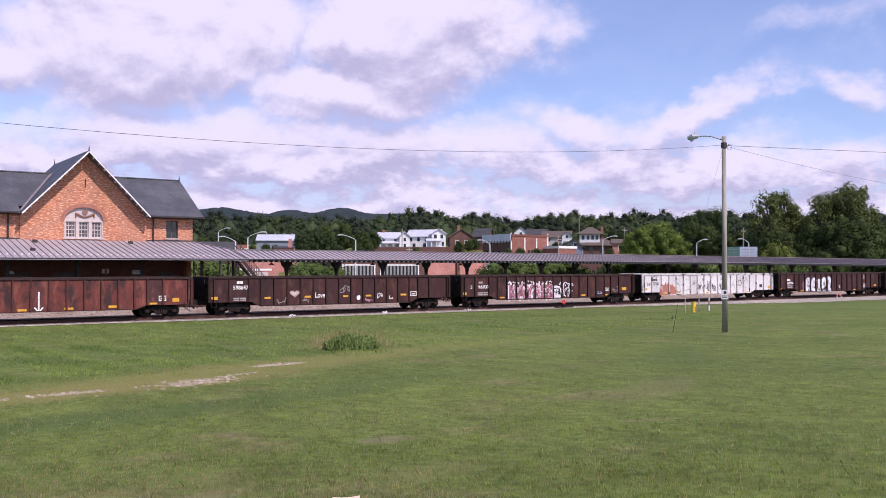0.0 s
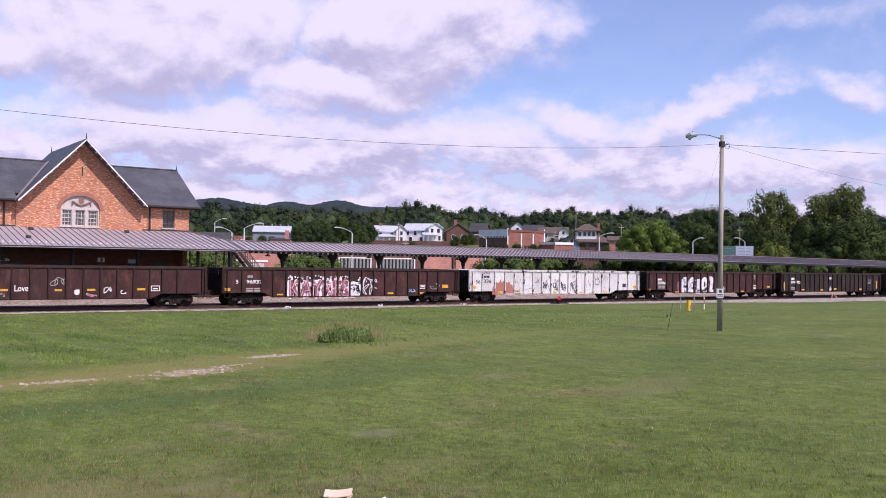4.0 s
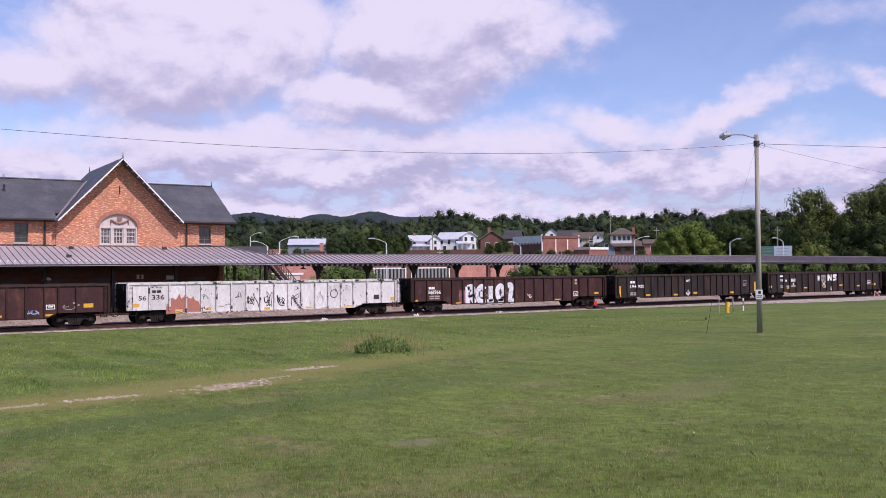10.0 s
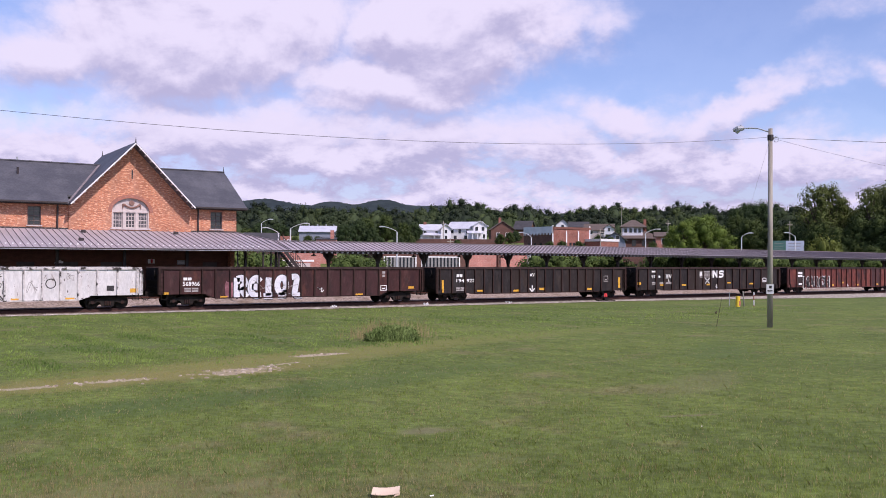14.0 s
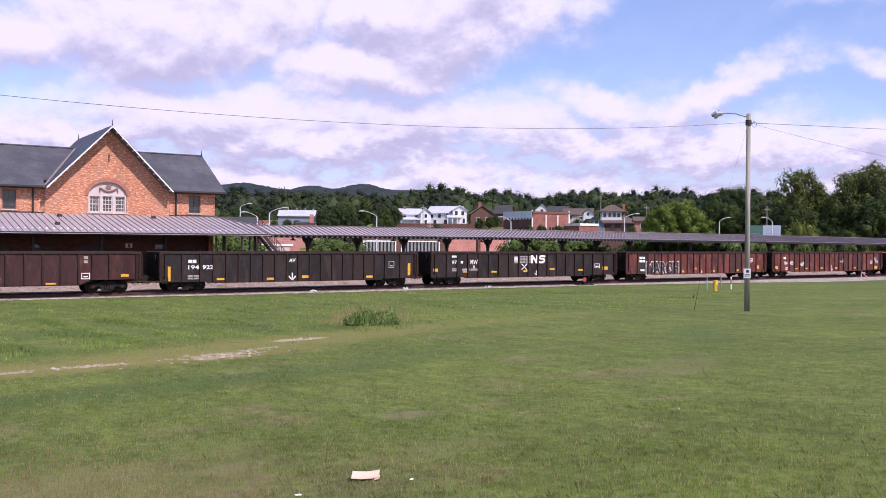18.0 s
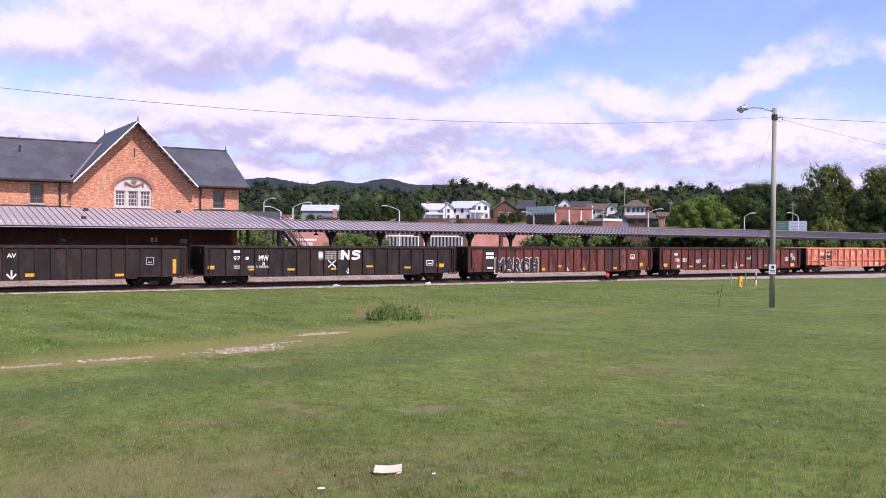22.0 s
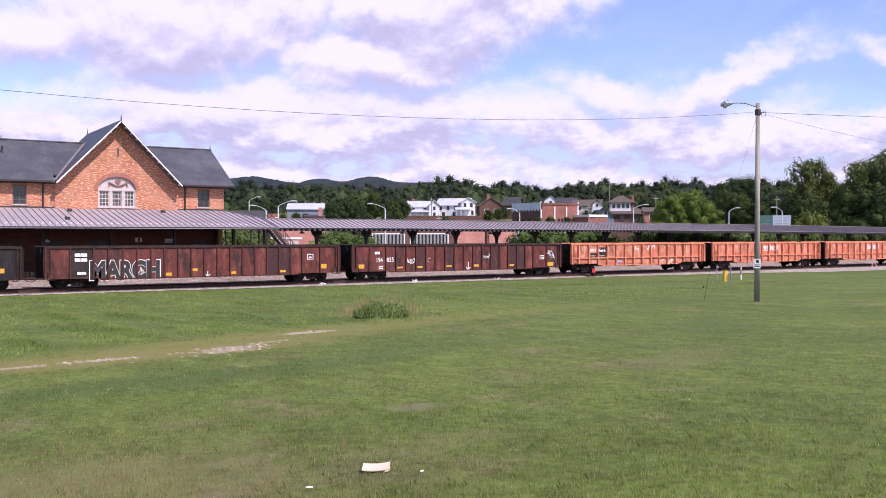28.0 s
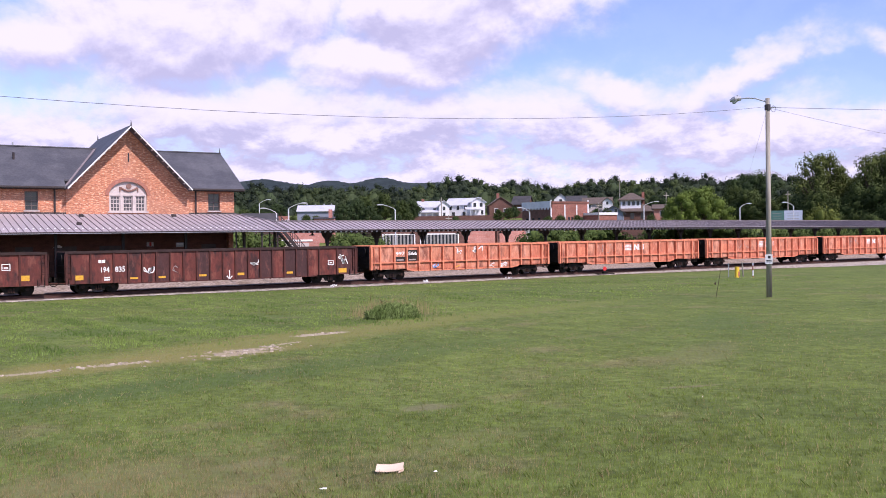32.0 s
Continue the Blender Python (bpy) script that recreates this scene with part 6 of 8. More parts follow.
def make_woods():
    """All the trees behind the station, the nearest as trees of their own."""
    rng = random.Random(7)
    lab = {"mid": "leafy green broadleaf tree behind the station", "dark": "dark green broadleaf tree on the hillside", "light": "bright yellow-green leafy tree behind the platform", "tall": "tall airy green tree with gaps in its crown", "shrub": "low green shrub behind the platform"}
    g = "trees behind the station"
    kinds = {"mid": [make_tree("tree", lab["mid"], 10, 8, M_LEAF_MID, 11 + i, group=g) for i in range(2)],
             "dark": [make_tree("tree", lab["dark"], 10, 8.5, M_LEAF_DARK, 21 + i, group=g) for i in range(2)],
             "light": [make_tree("tree", lab["light"], 10, 7.5, M_LEAF_LIGHT, 31 + i, lobes=24, group=g, low=0.2) for i in range(2)],
             "tall": [make_tree("tree", lab["tall"], 10, 5.0, M_LEAF_TALL, 41 + i, lobes=34, count=150, size=0.20, open_=0.45, group=g) for i in range(3)],
             "shrub": [make_tree("shrub", lab["shrub"], 3, 4.5, M_SHRUB, 51 + i, lobes=15, count=230, size=0.16, low=0.3, group="shrubs behind the platform") for i in range(2)]}
    used = set()

    def put(kind, x, y, h, i=0, wide=1.0):
        proto = kinds[kind][i % len(kinds[kind])]
        base = 3.0 if kind == "shrub" else 10.0
        z = ground_z(x, y)
        sc = max(0.35, (h - z) / base)
        if proto not in used:
            used.add(proto)
            ob = proto
        else:
            ob = copy_thing(proto, pose(x, y, z))
        ob.matrix_world = pose(x, y, z, 0, 0, rng.uniform(0, 360)) @ Matrix.Diagonal((sc * wide, sc * wide, sc, 1))
    spots = [
        # kind, x and y, height
        ("light", 109.9, 102.0, 10.3), ("light", 113.7, 100.9, 11.2), ("light", 118.2, 101.8, 9.2), ("light", 114.5, 108.9, 8.6), ("mid", 122.2, 110.8, 11.3),
        ("mid", 145.8, 121.8, 13.0), ("mid", 143.9, 116.3, 12.0), ("dark", 168.1, 134.0, 17.0), ("mid", 141.9, 110.7, 9.8), ("mid", 147.7, 111.3, 10.6), ("dark", 178.1, 145.6, 17.5),
        ("tall", 140.3, 99.5, 17.3), ("tall", 144.8, 100.0, 17.6), ("tall", 147.5, 99.6, 15.4), ("tall", 143.3, 91.5, 16.6), ("tall", 147.7, 92.0, 17.4), ("tall", 145.5, 87.9, 18.3), ("tall", 148.1, 87.4, 18.0), ("tall", 154.2, 88.9, 14.5), ("tall", 149.1, 97.2, 13.4), ("tall", 146.1, 105.1, 13.5), ("tall", 151.6, 100.8, 13.2),
        ("mid", 137.6, 96.5, 10.5), ("mid", 139.3, 90.3, 11.0), ("mid", 139.4, 86.4, 11.5), ("mid", 140.0, 83.4, 11.8), ("mid", 146.0, 83.0, 10.5), ("mid", 148.9, 81.9, 11.5), ("mid", 150.5, 79.0, 12.5), ("mid", 156.1, 79.1, 12.0), ("mid", 137.6, 92.9, 9.5), ("dark", 139.1, 101.2, 10.0), ("dark", 154.4, 101.8, 12.5),
        ("mid", 153.1, 73.9, 13.0), ("dark", 167.4, 89.9, 14.0), ("mid", 130.6, 88.9, 6.5), ("mid", 130.7, 83.3, 6.0), ("mid", 134.1, 77.8, 6.4),
        # among the houses
        ("dark", 84.1, 170.4, 10.5), ("dark", 91.2, 178.0, 12.0), ("dark", 91.5, 172.2, 10.0), ("mid", 99.0, 179.5, 13.5), ("mid", 99.7, 173.3, 11.5), ("dark", 109.5, 185.0, 12.0), ("dark", 79.3, 156.0, 8.0), ("dark", 85.0, 156.4, 7.5), ("mid", 106.7, 203.7, 14.0), ("dark", 91.5, 160.8, 7.0), ("mid", 96.3, 163.8, 8.0),
        ("mid", 75.3, 169.0, 5.8), ("mid", 75.8, 165.5, 5.2), ("mid", 71.0, 165.4, 5.0), ("dark", 70.1, 176.6, 9.0), ("dark", 71.6, 186.7, 11.0), ("dark", 82.3, 198.6, 11.0), ("mid", 66.0, 178.2, 9.5), ("dark", 86.8, 213.0, 12.0),
        ("mid", 128.2, 172.6, 6.5), ("light", 95.1, 128.7, 4.4), ("mid", 141.6, 187.6, 9.0), ("light", 162.1, 203.3, 10.6), ("mid", 153.8, 197.1, 9.6), ("mid", 120.5, 165.9, 8.2), ("dark", 133.3, 177.5, 8.4), ("dark", 151.5, 173.0, 8.0), ("dark", 165.6, 173.7, 9.6), ("mid", 129.1, 139.4, 5.4), ("dark", 134.0, 148.4, 8.0), ("dark", 138.9, 150.7, 7.4), ("mid", 119.8, 134.3, 4.2), ("mid", 108.6, 125.6, 3.4), ("mid", 106.3, 127.5, 3.2), ("mid", 104.1, 128.1, 2.9),
        ("dark", 171.3, 168.1, 13.0), ("dark", 165.6, 159.6, 12.0), ("mid", 124.4, 123.1, 3.6), ("mid", 93.4, 142.0, 3.4), ("dark", 148.3, 207.4, 11.0), ("dark", 141.8, 229.8, 14.0), ("dark", 151.4, 235.5, 15.0), ("dark", 162.8, 240.0, 16.5),
    ]
    for i, (kind, x, y, h) in enumerate(spots):
        put(kind, x, y, h + (0.9 if kind == "tall" else 0), i, rng.uniform(0.9, 1.15) * (0.85 if kind == "tall" else 1))
    # shrubs along the far side of the platform
    for i, (a, r, h) in enumerate([(19.83, 84, 3.6), (20.39, 86, 3.9), (20.92, 85, 3.2), (21.59, 92, 3.6), (26.43, 90, 3.7), (27.12, 88, 3.5), (27.75, 92, 3.3), (38.39, 96, 3.6), (39.10, 95, 4.0), (39.98, 97, 3.8), (40.78, 96, 3.6), (41.73, 98, 3.7), (42.60, 98, 4.1), (43.22, 100, 3.4), (45.63, 102, 3.9), (46.21, 104, 4.2), (47.00, 104, 3.8), (47.74, 106, 4.0), (48.48, 108, 4.2), (49.24, 110, 3.9), (49.91, 112, 3.8), (51.06, 116, 3.4), (52.36, 120, 3.9), (53.64, 124, 3.6), (54.74, 128, 3.9), (55.83, 132, 3.6), (56.91, 136, 4.1), (57.96, 138, 3.8), (59.01, 140, 4.0), (60.03, 144, 4.2), (61.04, 148, 4.0), (62.17, 150, 4.4)]):
        put("shrub", r * math.sin(radians(a)), r * math.cos(radians(a)), h, i)
    yl = make_tree("shrub", "yellow-green leafy bush beside the signboards", 4.5, 7.0, M_LEAF_YELLOW, 77, lobes=20, count=230, size=0.22, low=0.2)
    yl.matrix_world = pose(123.0, 85.8, 0.0, 0, 0, 20) @ Matrix.Diagonal((0.95, 0.95, 1.5, 1))


make_woods()


def make_far_woods():
    """The wooded hillside beyond the town: three kinds of crown, each kind one mass."""
    rng = random.Random(3)
    kinds = [Solid(), Solid(), Solid()]
    crest = [(18.36, 376), (20.32, 378), (25.74, 382), (29.92, 386), (32.03, 382), (33.48, 366), (34.33, 372), (35.21, 377), (36.63, 374), (37.55, 374), (38.22, 384), (39.27, 381), (39.98, 392), (40.68, 384), (42.08, 377), (42.77, 374), (43.99, 380), (46.04, 377), (47.74, 371), (48.74, 378), (50.73, 376), (52.36, 372), (53.32, 379), (55.83, 380), (60.61, 376), (64.50, 378), (69.58, 378)]
    for r, step, drop, size in ((430, 0.40, 0.0, 0.9), (405, 0.50, 0.004, 0.9), (370, 0.62, 0.011, 0.9), (325, 0.85, 0.019, 0.85), (275, 1.1, 0.027, 0.8)):
        a = 5.0
        while a < 72:
            off = math.cos(radians(a - 35))
            top = 3.16 + r * off * ((476.0 - smooth_between(a, crest)) / 1619 - drop)
            x, y = r * math.sin(radians(a)), r * math.cos(radians(a))
            rad = rng.uniform(4.4, 8.0) * r / 400
            top += rng.uniform(-1.3, 1.5) * r / 400
            grove = noise.noise((a * 0.35, r * 0.02, 1.0)) + rng.gauss(0, 0.28)
            s = kinds[0 if grove < 0.02 else 1 if grove < 0.38 else 2]
            for k in range(9):
                turn, level = rng.uniform(0, 6.28), (k + rng.random()) / 9
                reach = rad * 0.85 * math.sin(math.pi * (0.14 + 0.72 * level)) * rng.uniform(0.35, 1.0)
                q = rad * rng.uniform(0.26, 0.46)
                c = (x + math.cos(turn) * reach, y + math.sin(turn) * reach, top - q - rad * 1.7 * (1 - level) * rng.uniform(0.8, 1.1))
                leaves(s, rng, c, (q * 1.15, q * 1.15, q), 88, size * 0.68, 0.45, 0.6)
                lump(s, c, (q * 0.55, q * 0.55, q * 0.5), rng, 6)
            lump(s, (x, y, top - rad * 1.8), (rad * 0.95, rad * 0.95, rad * 1.3), rng)
            a += step * rng.uniform(0.6, 1.4) * 400 / r
    for s, mat, lab in zip(kinds, (M_WOODS_DARK, M_WOODS, M_WOODS_LIGHT), ("dark green crowns of the wooded hillside behind the town", "green crowns of the wooded hillside behind the town", "lighter yellow-green crowns in the wooded hillside")):
        tagged(part("far_woods", s, mat), lab, "woods", kind="stuff")


make_far_woods()


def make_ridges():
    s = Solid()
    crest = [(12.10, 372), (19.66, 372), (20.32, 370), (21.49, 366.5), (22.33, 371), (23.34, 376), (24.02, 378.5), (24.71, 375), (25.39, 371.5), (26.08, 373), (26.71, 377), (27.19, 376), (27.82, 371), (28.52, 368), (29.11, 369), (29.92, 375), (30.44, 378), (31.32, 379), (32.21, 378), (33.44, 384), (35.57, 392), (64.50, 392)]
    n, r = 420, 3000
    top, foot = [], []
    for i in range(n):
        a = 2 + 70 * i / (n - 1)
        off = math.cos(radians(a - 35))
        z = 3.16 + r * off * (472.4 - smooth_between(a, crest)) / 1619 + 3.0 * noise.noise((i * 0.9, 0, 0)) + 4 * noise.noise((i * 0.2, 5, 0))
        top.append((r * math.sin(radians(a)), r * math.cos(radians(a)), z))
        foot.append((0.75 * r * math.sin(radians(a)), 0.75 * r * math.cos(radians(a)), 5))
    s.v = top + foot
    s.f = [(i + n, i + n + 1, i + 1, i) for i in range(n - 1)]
    tagged(part("backdrop", s, M_MOUNT, smooth=True), "distant wooded mountain ridge, blue-green haze put into its colour", "mountains", kind="structure")


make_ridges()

# ---------------------------------------------------------------- the town behind
M_SHINGLE = paint("grey_shingle", (0.072, 0.069, 0.074), (0.052, 0.051, 0.055), scale=1, rough=0.85, fine=0.2, fine_scale=4)
M_SHINGLE_BROWN = paint("brown_shingle", (0.135, 0.105, 0.09), (0.105, 0.08, 0.07), scale=1, rough=0.85, fine=0.2, fine_scale=4)
M_TIN = paint("tin_roof", (0.62, 0.62, 0.66), (0.52, 0.52, 0.57), scale=0.6, rough=0.5, metal=0.2)
M_SIDING = paint("white_siding", (0.74, 0.73, 0.75), (0.66, 0.65, 0.68), rough=0.6, fine=0.06, stretch=(1, 1, 6))
M_SIDING_BLUE = paint("blue_siding", (0.21, 0.23, 0.29), (0.17, 0.19, 0.24), rough=0.6, stretch=(1, 1, 6))
M_BAR = paint("weathered_bar", (0.27, 0.265, 0.26), (0.2, 0.195, 0.19), rough=0.7)


def town_window(parent, x, z, w, h, y, frame=None):
    win = part("window", Solid().box(x - w / 2 - 0.08, x + w / 2 + 0.08, y - 0.06, y, z - h / 2 - 0.08, z + h / 2 + 0.08), frame or M_WHITE, parent)
    part("pane", Solid().box(x - w / 2, x + w / 2, y - 0.075, y - 0.055, z - h / 2, z + h / 2), M_GLASS, win)


def gable_house(name, label, at, turn, w, d, wall_h, roof_h, wall, roof, windows=(), chimney=None, porch=None, along=True, category="house", base_drop=3.0):
    """A house with a pitched roof; the front is its own y = 0 side, the ridge runs along x (or along y)."""
    h = thing(name, label, category, at, turn=turn)
    part("wall", Solid().box(-w / 2, w / 2, 0, d, -base_drop, wall_h), wall, h)
    o = 0.4
    if along:
        part("gable_wall", Solid().prism([(0, wall_h), (d, wall_h), (d / 2, wall_h + roof_h * 0.97)], "x", -w / 2, w / 2), wall, h)
        for y0 in (-o, d + o):
            part("roof", slab(-w / 2 - o, w / 2 + o, y0, d / 2, wall_h - 0.1, wall_h - 0.1, wall_h + roof_h, wall_h + roof_h, 0.15), roof, h)
    else:
        part("gable_wall", Solid().prism([(-w / 2, wall_h), (w / 2, wall_h), (0, wall_h + roof_h * 0.97)], "y", 0, d), wall, h)
        for e in (-1, 1):
            xe = e * (w / 2 + o)
            z = wall_h - 0.1
            top = [(xe, -o, z), (0, -o, wall_h + roof_h), (0, d + o, wall_h + roof_h), (xe, d + o, z)]
            part("roof", Solid().add(top + [(a, b, c - 0.15) for a, b, c in top], [(0, 1, 2, 3), (7, 6, 5, 4), (0, 4, 5, 1), (3, 2, 6, 7), (0, 3, 7, 4), (1, 5, 6, 2)]), roof, h)
    for x, z, ww, hh in windows:
        town_window(h, x, z, ww, hh, 0.0)
    if chimney:
        part("chimney", Solid().box(chimney[0] - 0.35, chimney[0] + 0.35, d / 2 - 0.3, d / 2 + 0.3, wall_h, wall_h + roof_h + chimney[1]), M_BRICK_TOWN, h)
    if porch:
        x0, x1, pz = porch
        part("porch_roof", slab(x0, x1, -1.9, 0.0, pz, pz, pz + 0.6, pz + 0.6, 0.12), roof, h)
        part("porch_floor", Solid().box(x0, x1, -1.8, 0.0, -base_drop, 0.3), M_CONCRETE, h)
        for i in range(4):
            x = x0 + 0.15 + (x1 - x0 - 0.3) * i / 3
            part("porch_post", Solid().box(x - 0.08, x + 0.08, -1.75, -1.6, 0.3, pz), M_WHITE, h)
    return h


def hip_roof(x0, x1, y0, y1, z0, z1):
    """A roof that slopes up from all four eaves to a short ridge."""
    ym, cut = (y0 + y1) / 2, min((y1 - y0) / 2, (x1 - x0) * 0.42)
    pts = [(x0, y0, z0), (x1, y0, z0), (x1, y1, z0), (x0, y1, z0), (x0 + cut, ym, z1), (x1 - cut, ym, z1)]
    pts += [(x, y, z0 - 0.18) for x, y, _ in pts[:4]]
    return Solid().add(pts, [(0, 1, 5, 4), (1, 2, 5), (2, 3, 4, 5), (3, 0, 4), (6, 7, 1, 0), (7, 8, 2, 1), (8, 9, 3, 2), (9, 6, 0, 3), (9, 8, 7, 6)])


def make_town():
    two = [(-0.30, 4.2, 0.9, 1.3), (0.30, 4.2, 0.9, 1.3), (-0.30, 1.4, 0.9, 1.4), (0.30, 1.4, 0.9, 1.4)]

    def spread(w, rows=two):
        return [(x * w, z, a, b) for x, z, a, b in rows]
    # two white houses on the rise
    gable_house("house", "white two-storey house with pale metal roof and porch", (120.8, 195.7, 7.47), -28, 5.2, 7, 3.0, 1.5, M_SIDING, M_TIN, spread(5.2, [(-0.3, 2.1, 0.7, 1.0), (0.25, 2.1, 0.7, 1.0)]), (-1.4, 0.5), (-2.6, 2.4, 1.6))
    gable_house("house", "white gabled house wing with small windows", (123.4, 192.9, 7.46), -28, 2.6, 7, 3.2, 1.3, M_SIDING, M_TIN, [(0, 2.5, 0.6, 0.9), (0, 1.0, 0.6, 0.9)], along=False)
    gable_house("house", "large white house with pale metal roof", (130.8, 196.4, 7.88), -52, 8.2, 6.5, 3.2, 1.8, M_SIDING, M_TIN, spread(8.2, [(-0.35, 2.4, 0.7, 1.1), (-0.1, 2.4, 0.7, 1.1), (0.15, 2.4, 0.7, 1.1), (-0.25, 0.7, 0.8, 1.2), (0.1, 0.7, 0.8, 1.2)]))
    gable_house("house", "white gabled house front with porch", (131.1, 189.0, 7.76), -30, 3.4, 6, 3.8, 1.2, M_SIDING, M_TIN, [(0.7, 3.0, 0.7, 1.0), (0.9, 1.1, 0.7, 1.1), (-0.9, 3.0, 0.7, 1.0)], along=False, porch=(-3.4, 0.6, 1.9))
    hedge = thing("retaining_wall", "dark retaining wall with hedge below the white houses", "wall", (122.9, 184.9, 6.64), turn=-35)
    part("wall", Solid().box(-12, 12, 0, 1.2, -4, 1.3), M_BRICK_DARK, hedge)
    gable_house("house", "brown brick house with chimney among trees", (141.6, 193.8, 7.96), -30, 6, 7, 3.0, 2.2, M_BRICK_DARK, M_SHINGLE_BROWN, [(-1.2, 1.5, 0.8, 1.1), (1.2, 1.5, 0.8, 1.1)], (-0.4, 1.0), along=False)
    gable_house("house", "dark brick house with steep grey gable", (148.6, 194.8, 8.06), -52, 4.2, 6, 3.2, 2.3, M_BRICK_DARK, M_SHINGLE, [(-1, 1.8, 0.7, 1.0), (1, 1.8, 0.7, 1.0)])
    gable_house("house", "small white gabled house in the trees", (176.3, 211.1, 12.03), -40, 4.0, 6, 1.4, 1.9, M_SIDING, M_SHINGLE, [(0, 1.0, 0.8, 0.9)], along=False)
    gable_house("house", "house with dark grey hipped roof", (176.6, 204.2, 11.85), -40, 5.5, 6, 0.9, 1.6, M_SIDING_BLUE, M_SHINGLE)
    gable_house("house", "tan house with brown roof and white gable", (167.5, 185.6, 9.66), -46, 7.5, 7, 1.6, 1.7, M_TRIM, M_SHINGLE_BROWN, [(-2, 0.8, 0.9, 0.9), (1, 0.8, 0.9, 0.9)])
    gable_house("house", "small house front with white gable", (165.5, 179.3, 10.09), -46, 2.4, 4, 1.4, 1.1, M_SIDING, M_SHINGLE_BROWN, [(0, 1.0, 0.6, 0.8)], along=False)
    gable_house("house", "grey house with white gable window", (136.5, 146.1, 5.66), -46, 4.2, 6, 1.9, 1.6, M_SIDING_BLUE, M_SHINGLE, [(0.6, 2.3, 0.7, 0.8)], along=False)
    # large house with a dormer
    h = thing("house", "dark brick house with hipped brown roofs and white upper floor", "house", (143.8, 146.1, 5.71), turn=-44)
    part("wall", Solid().box(-4.7, 4.7, 0, 8, -3, 2.3), M_BRICK_DARK, h)
    for x in (-3.4, -1.2, 1.0, 3.2):
        town_window(h, x, 1.2, 0.8, 1.3, 0.0, M_BRICK_DARK)
    part("roof", hip_roof(-5.2, 5.2, -0.6, 8.6, 2.25, 4.1), M_SHINGLE_BROWN, h)
    up = part("upper_floor", Solid().box(-3.7, 0.7, 0.9, 6.0, 2.6, 4.85), M_SIDING, h, "white upper floor")
    for x in (-3.0, -1.9, -0.9, 0.05):
        town_window(up, x, 3.95, 0.6, 0.95, 0.9, M_WHITE)
    part("upper_roof", hip_roof(-4.3, 1.6, 0.3, 6.8, 4.8, 6.35), M_SHINGLE_BROWN, up)
    part("chimney", Solid().box(0.9, 1.5, 3.4, 4.0, 3.0, 6.5), M_BRICK_TOWN, h)
    gable_house("shop", "small orange brick building beside the hipped house", (136.7, 132.0, 5.51), -44, 3.2, 5, 2.6, 0.8, M_BRICK_PINK, M_SHINGLE_BROWN, [(0, 1.5, 0.8, 1.0)], category="building")
    # brick warehouse with a grey parapet, square to the railway
    wh = thing("warehouse", "red brick warehouse with grey parapet and white pilasters", "building", (107.5, 131.7, 0))
    top = 8.96
    part("wall", Solid().box(0, 9.2, 0, 8.4, -1, top), M_BRICK_TOWN, wh)
    # unlit side of the same building, its shade painted as darker brick
    part("side_wall", Solid().box(-0.08, 0.0, 0, 8.4, -1, top - 0.95), M_BRICK_DARK, wh)
    part("parapet", Solid().box(-0.12, 0.25, -0.1, 8.5, top - 0.95, top + 0.3), M_TIN, wh)
    for i in range(9):
        part("corbel", Solid().box(-0.13, -0.06, 0.3 + 0.93 * i, 0.75 + 0.93 * i, top - 1.25, top - 0.95), M_TIN, wh)
    part("cornice", Solid().box(0.25, 9.3, -0.12, 0.3, top - 0.15, top + 0.25), M_SHADEWALL, wh)
    for x in (0.12, 3.4, 6.3, 9.1):
        part("pilaster", Solid().box(x - 0.12, x + 0.12, -0.1, 0.0, -1, top + (0.5 if x > 9 or x < 1 else -0.4)), M_WHITE, wh)
    for x in (2.0, 2.7, 4.4, 5.2, 7.0, 7.7):
        town_window(wh, x, top - 3.6, 0.4, 1.8, 0.0, M_BRICK_DARK)
    for y in (1.5, 3.2, 5.0, 6.8):
        part("side_window", Solid().box(-0.12, -0.07, y - 0.35, y + 0.35, top - 4.2, top - 2.8), M_GLASS, wh)
    an = thing("annex", "low brick annex with white fascia beside the warehouse", "building", (115.5, 127.5, 0))
    part("wall", Solid().box(0, 4.6, 0, 6, -1, 6.58), M_BRICK_TOWN, an)
    part("fascia", Solid().box(-0.1, 4.7, -0.15, 6, 6.58, 7.05), M_WHITE, an)
    # buildings above the canopy near the station
    tb = thing("metal_building", "long building with pale metal roof and bluish wall", "building", (89.5, 195.5, 7.39), turn=-28)
    part("wall", Solid().box(-4.2, 4.2, 0, 8, -3, 1.9), M_SIDING_BLUE, tb)
    part("roof", slab(-4.4, 4.4, -0.4, 4.5, 1.9, 1.9, 3.4, 3.4, 0.12), M_TIN, tb)
    for x in (-2.2, -0.2, 1.8, 3.6):
        part("roof_vent", Solid().tube((x, 4.3, 3.3), (x, 4.3, 3.75), 0.14, n=8), M_GREY, tb)
    bb = thing("brick_building", "orange brick building with tall chimney", "building", (63.7, 135.8, 5.20), turn=-28)
    part("wall", Solid().box(-1.6, 1.6, 0, 5, -3, 1.0), M_BRICK_PINK, bb)
    part("roof", slab(-1.7, 1.7, -0.2, 5, 1.05, 1.05, 1.4, 1.4, 0.1), M_SHINGLE, bb)
    part("chimney", Solid().box(0.7, 1.3, 0.4, 1.0, 1.0, 2.5), M_BRICK_PINK, bb)
    part("window", Solid().box(-0.3, 0.3, -0.04, 0, -0.1, 0.5), M_GLASS, bb)
    lb = thing("brick_building", "low red brick building with pale windows", "building", (57.0, 138.8, 5.18), turn=-20)
    part("wall", Solid().box(-2.0, 1.8, 0, 6, -3, 1.5), M_BRICK_TOWN, lb)
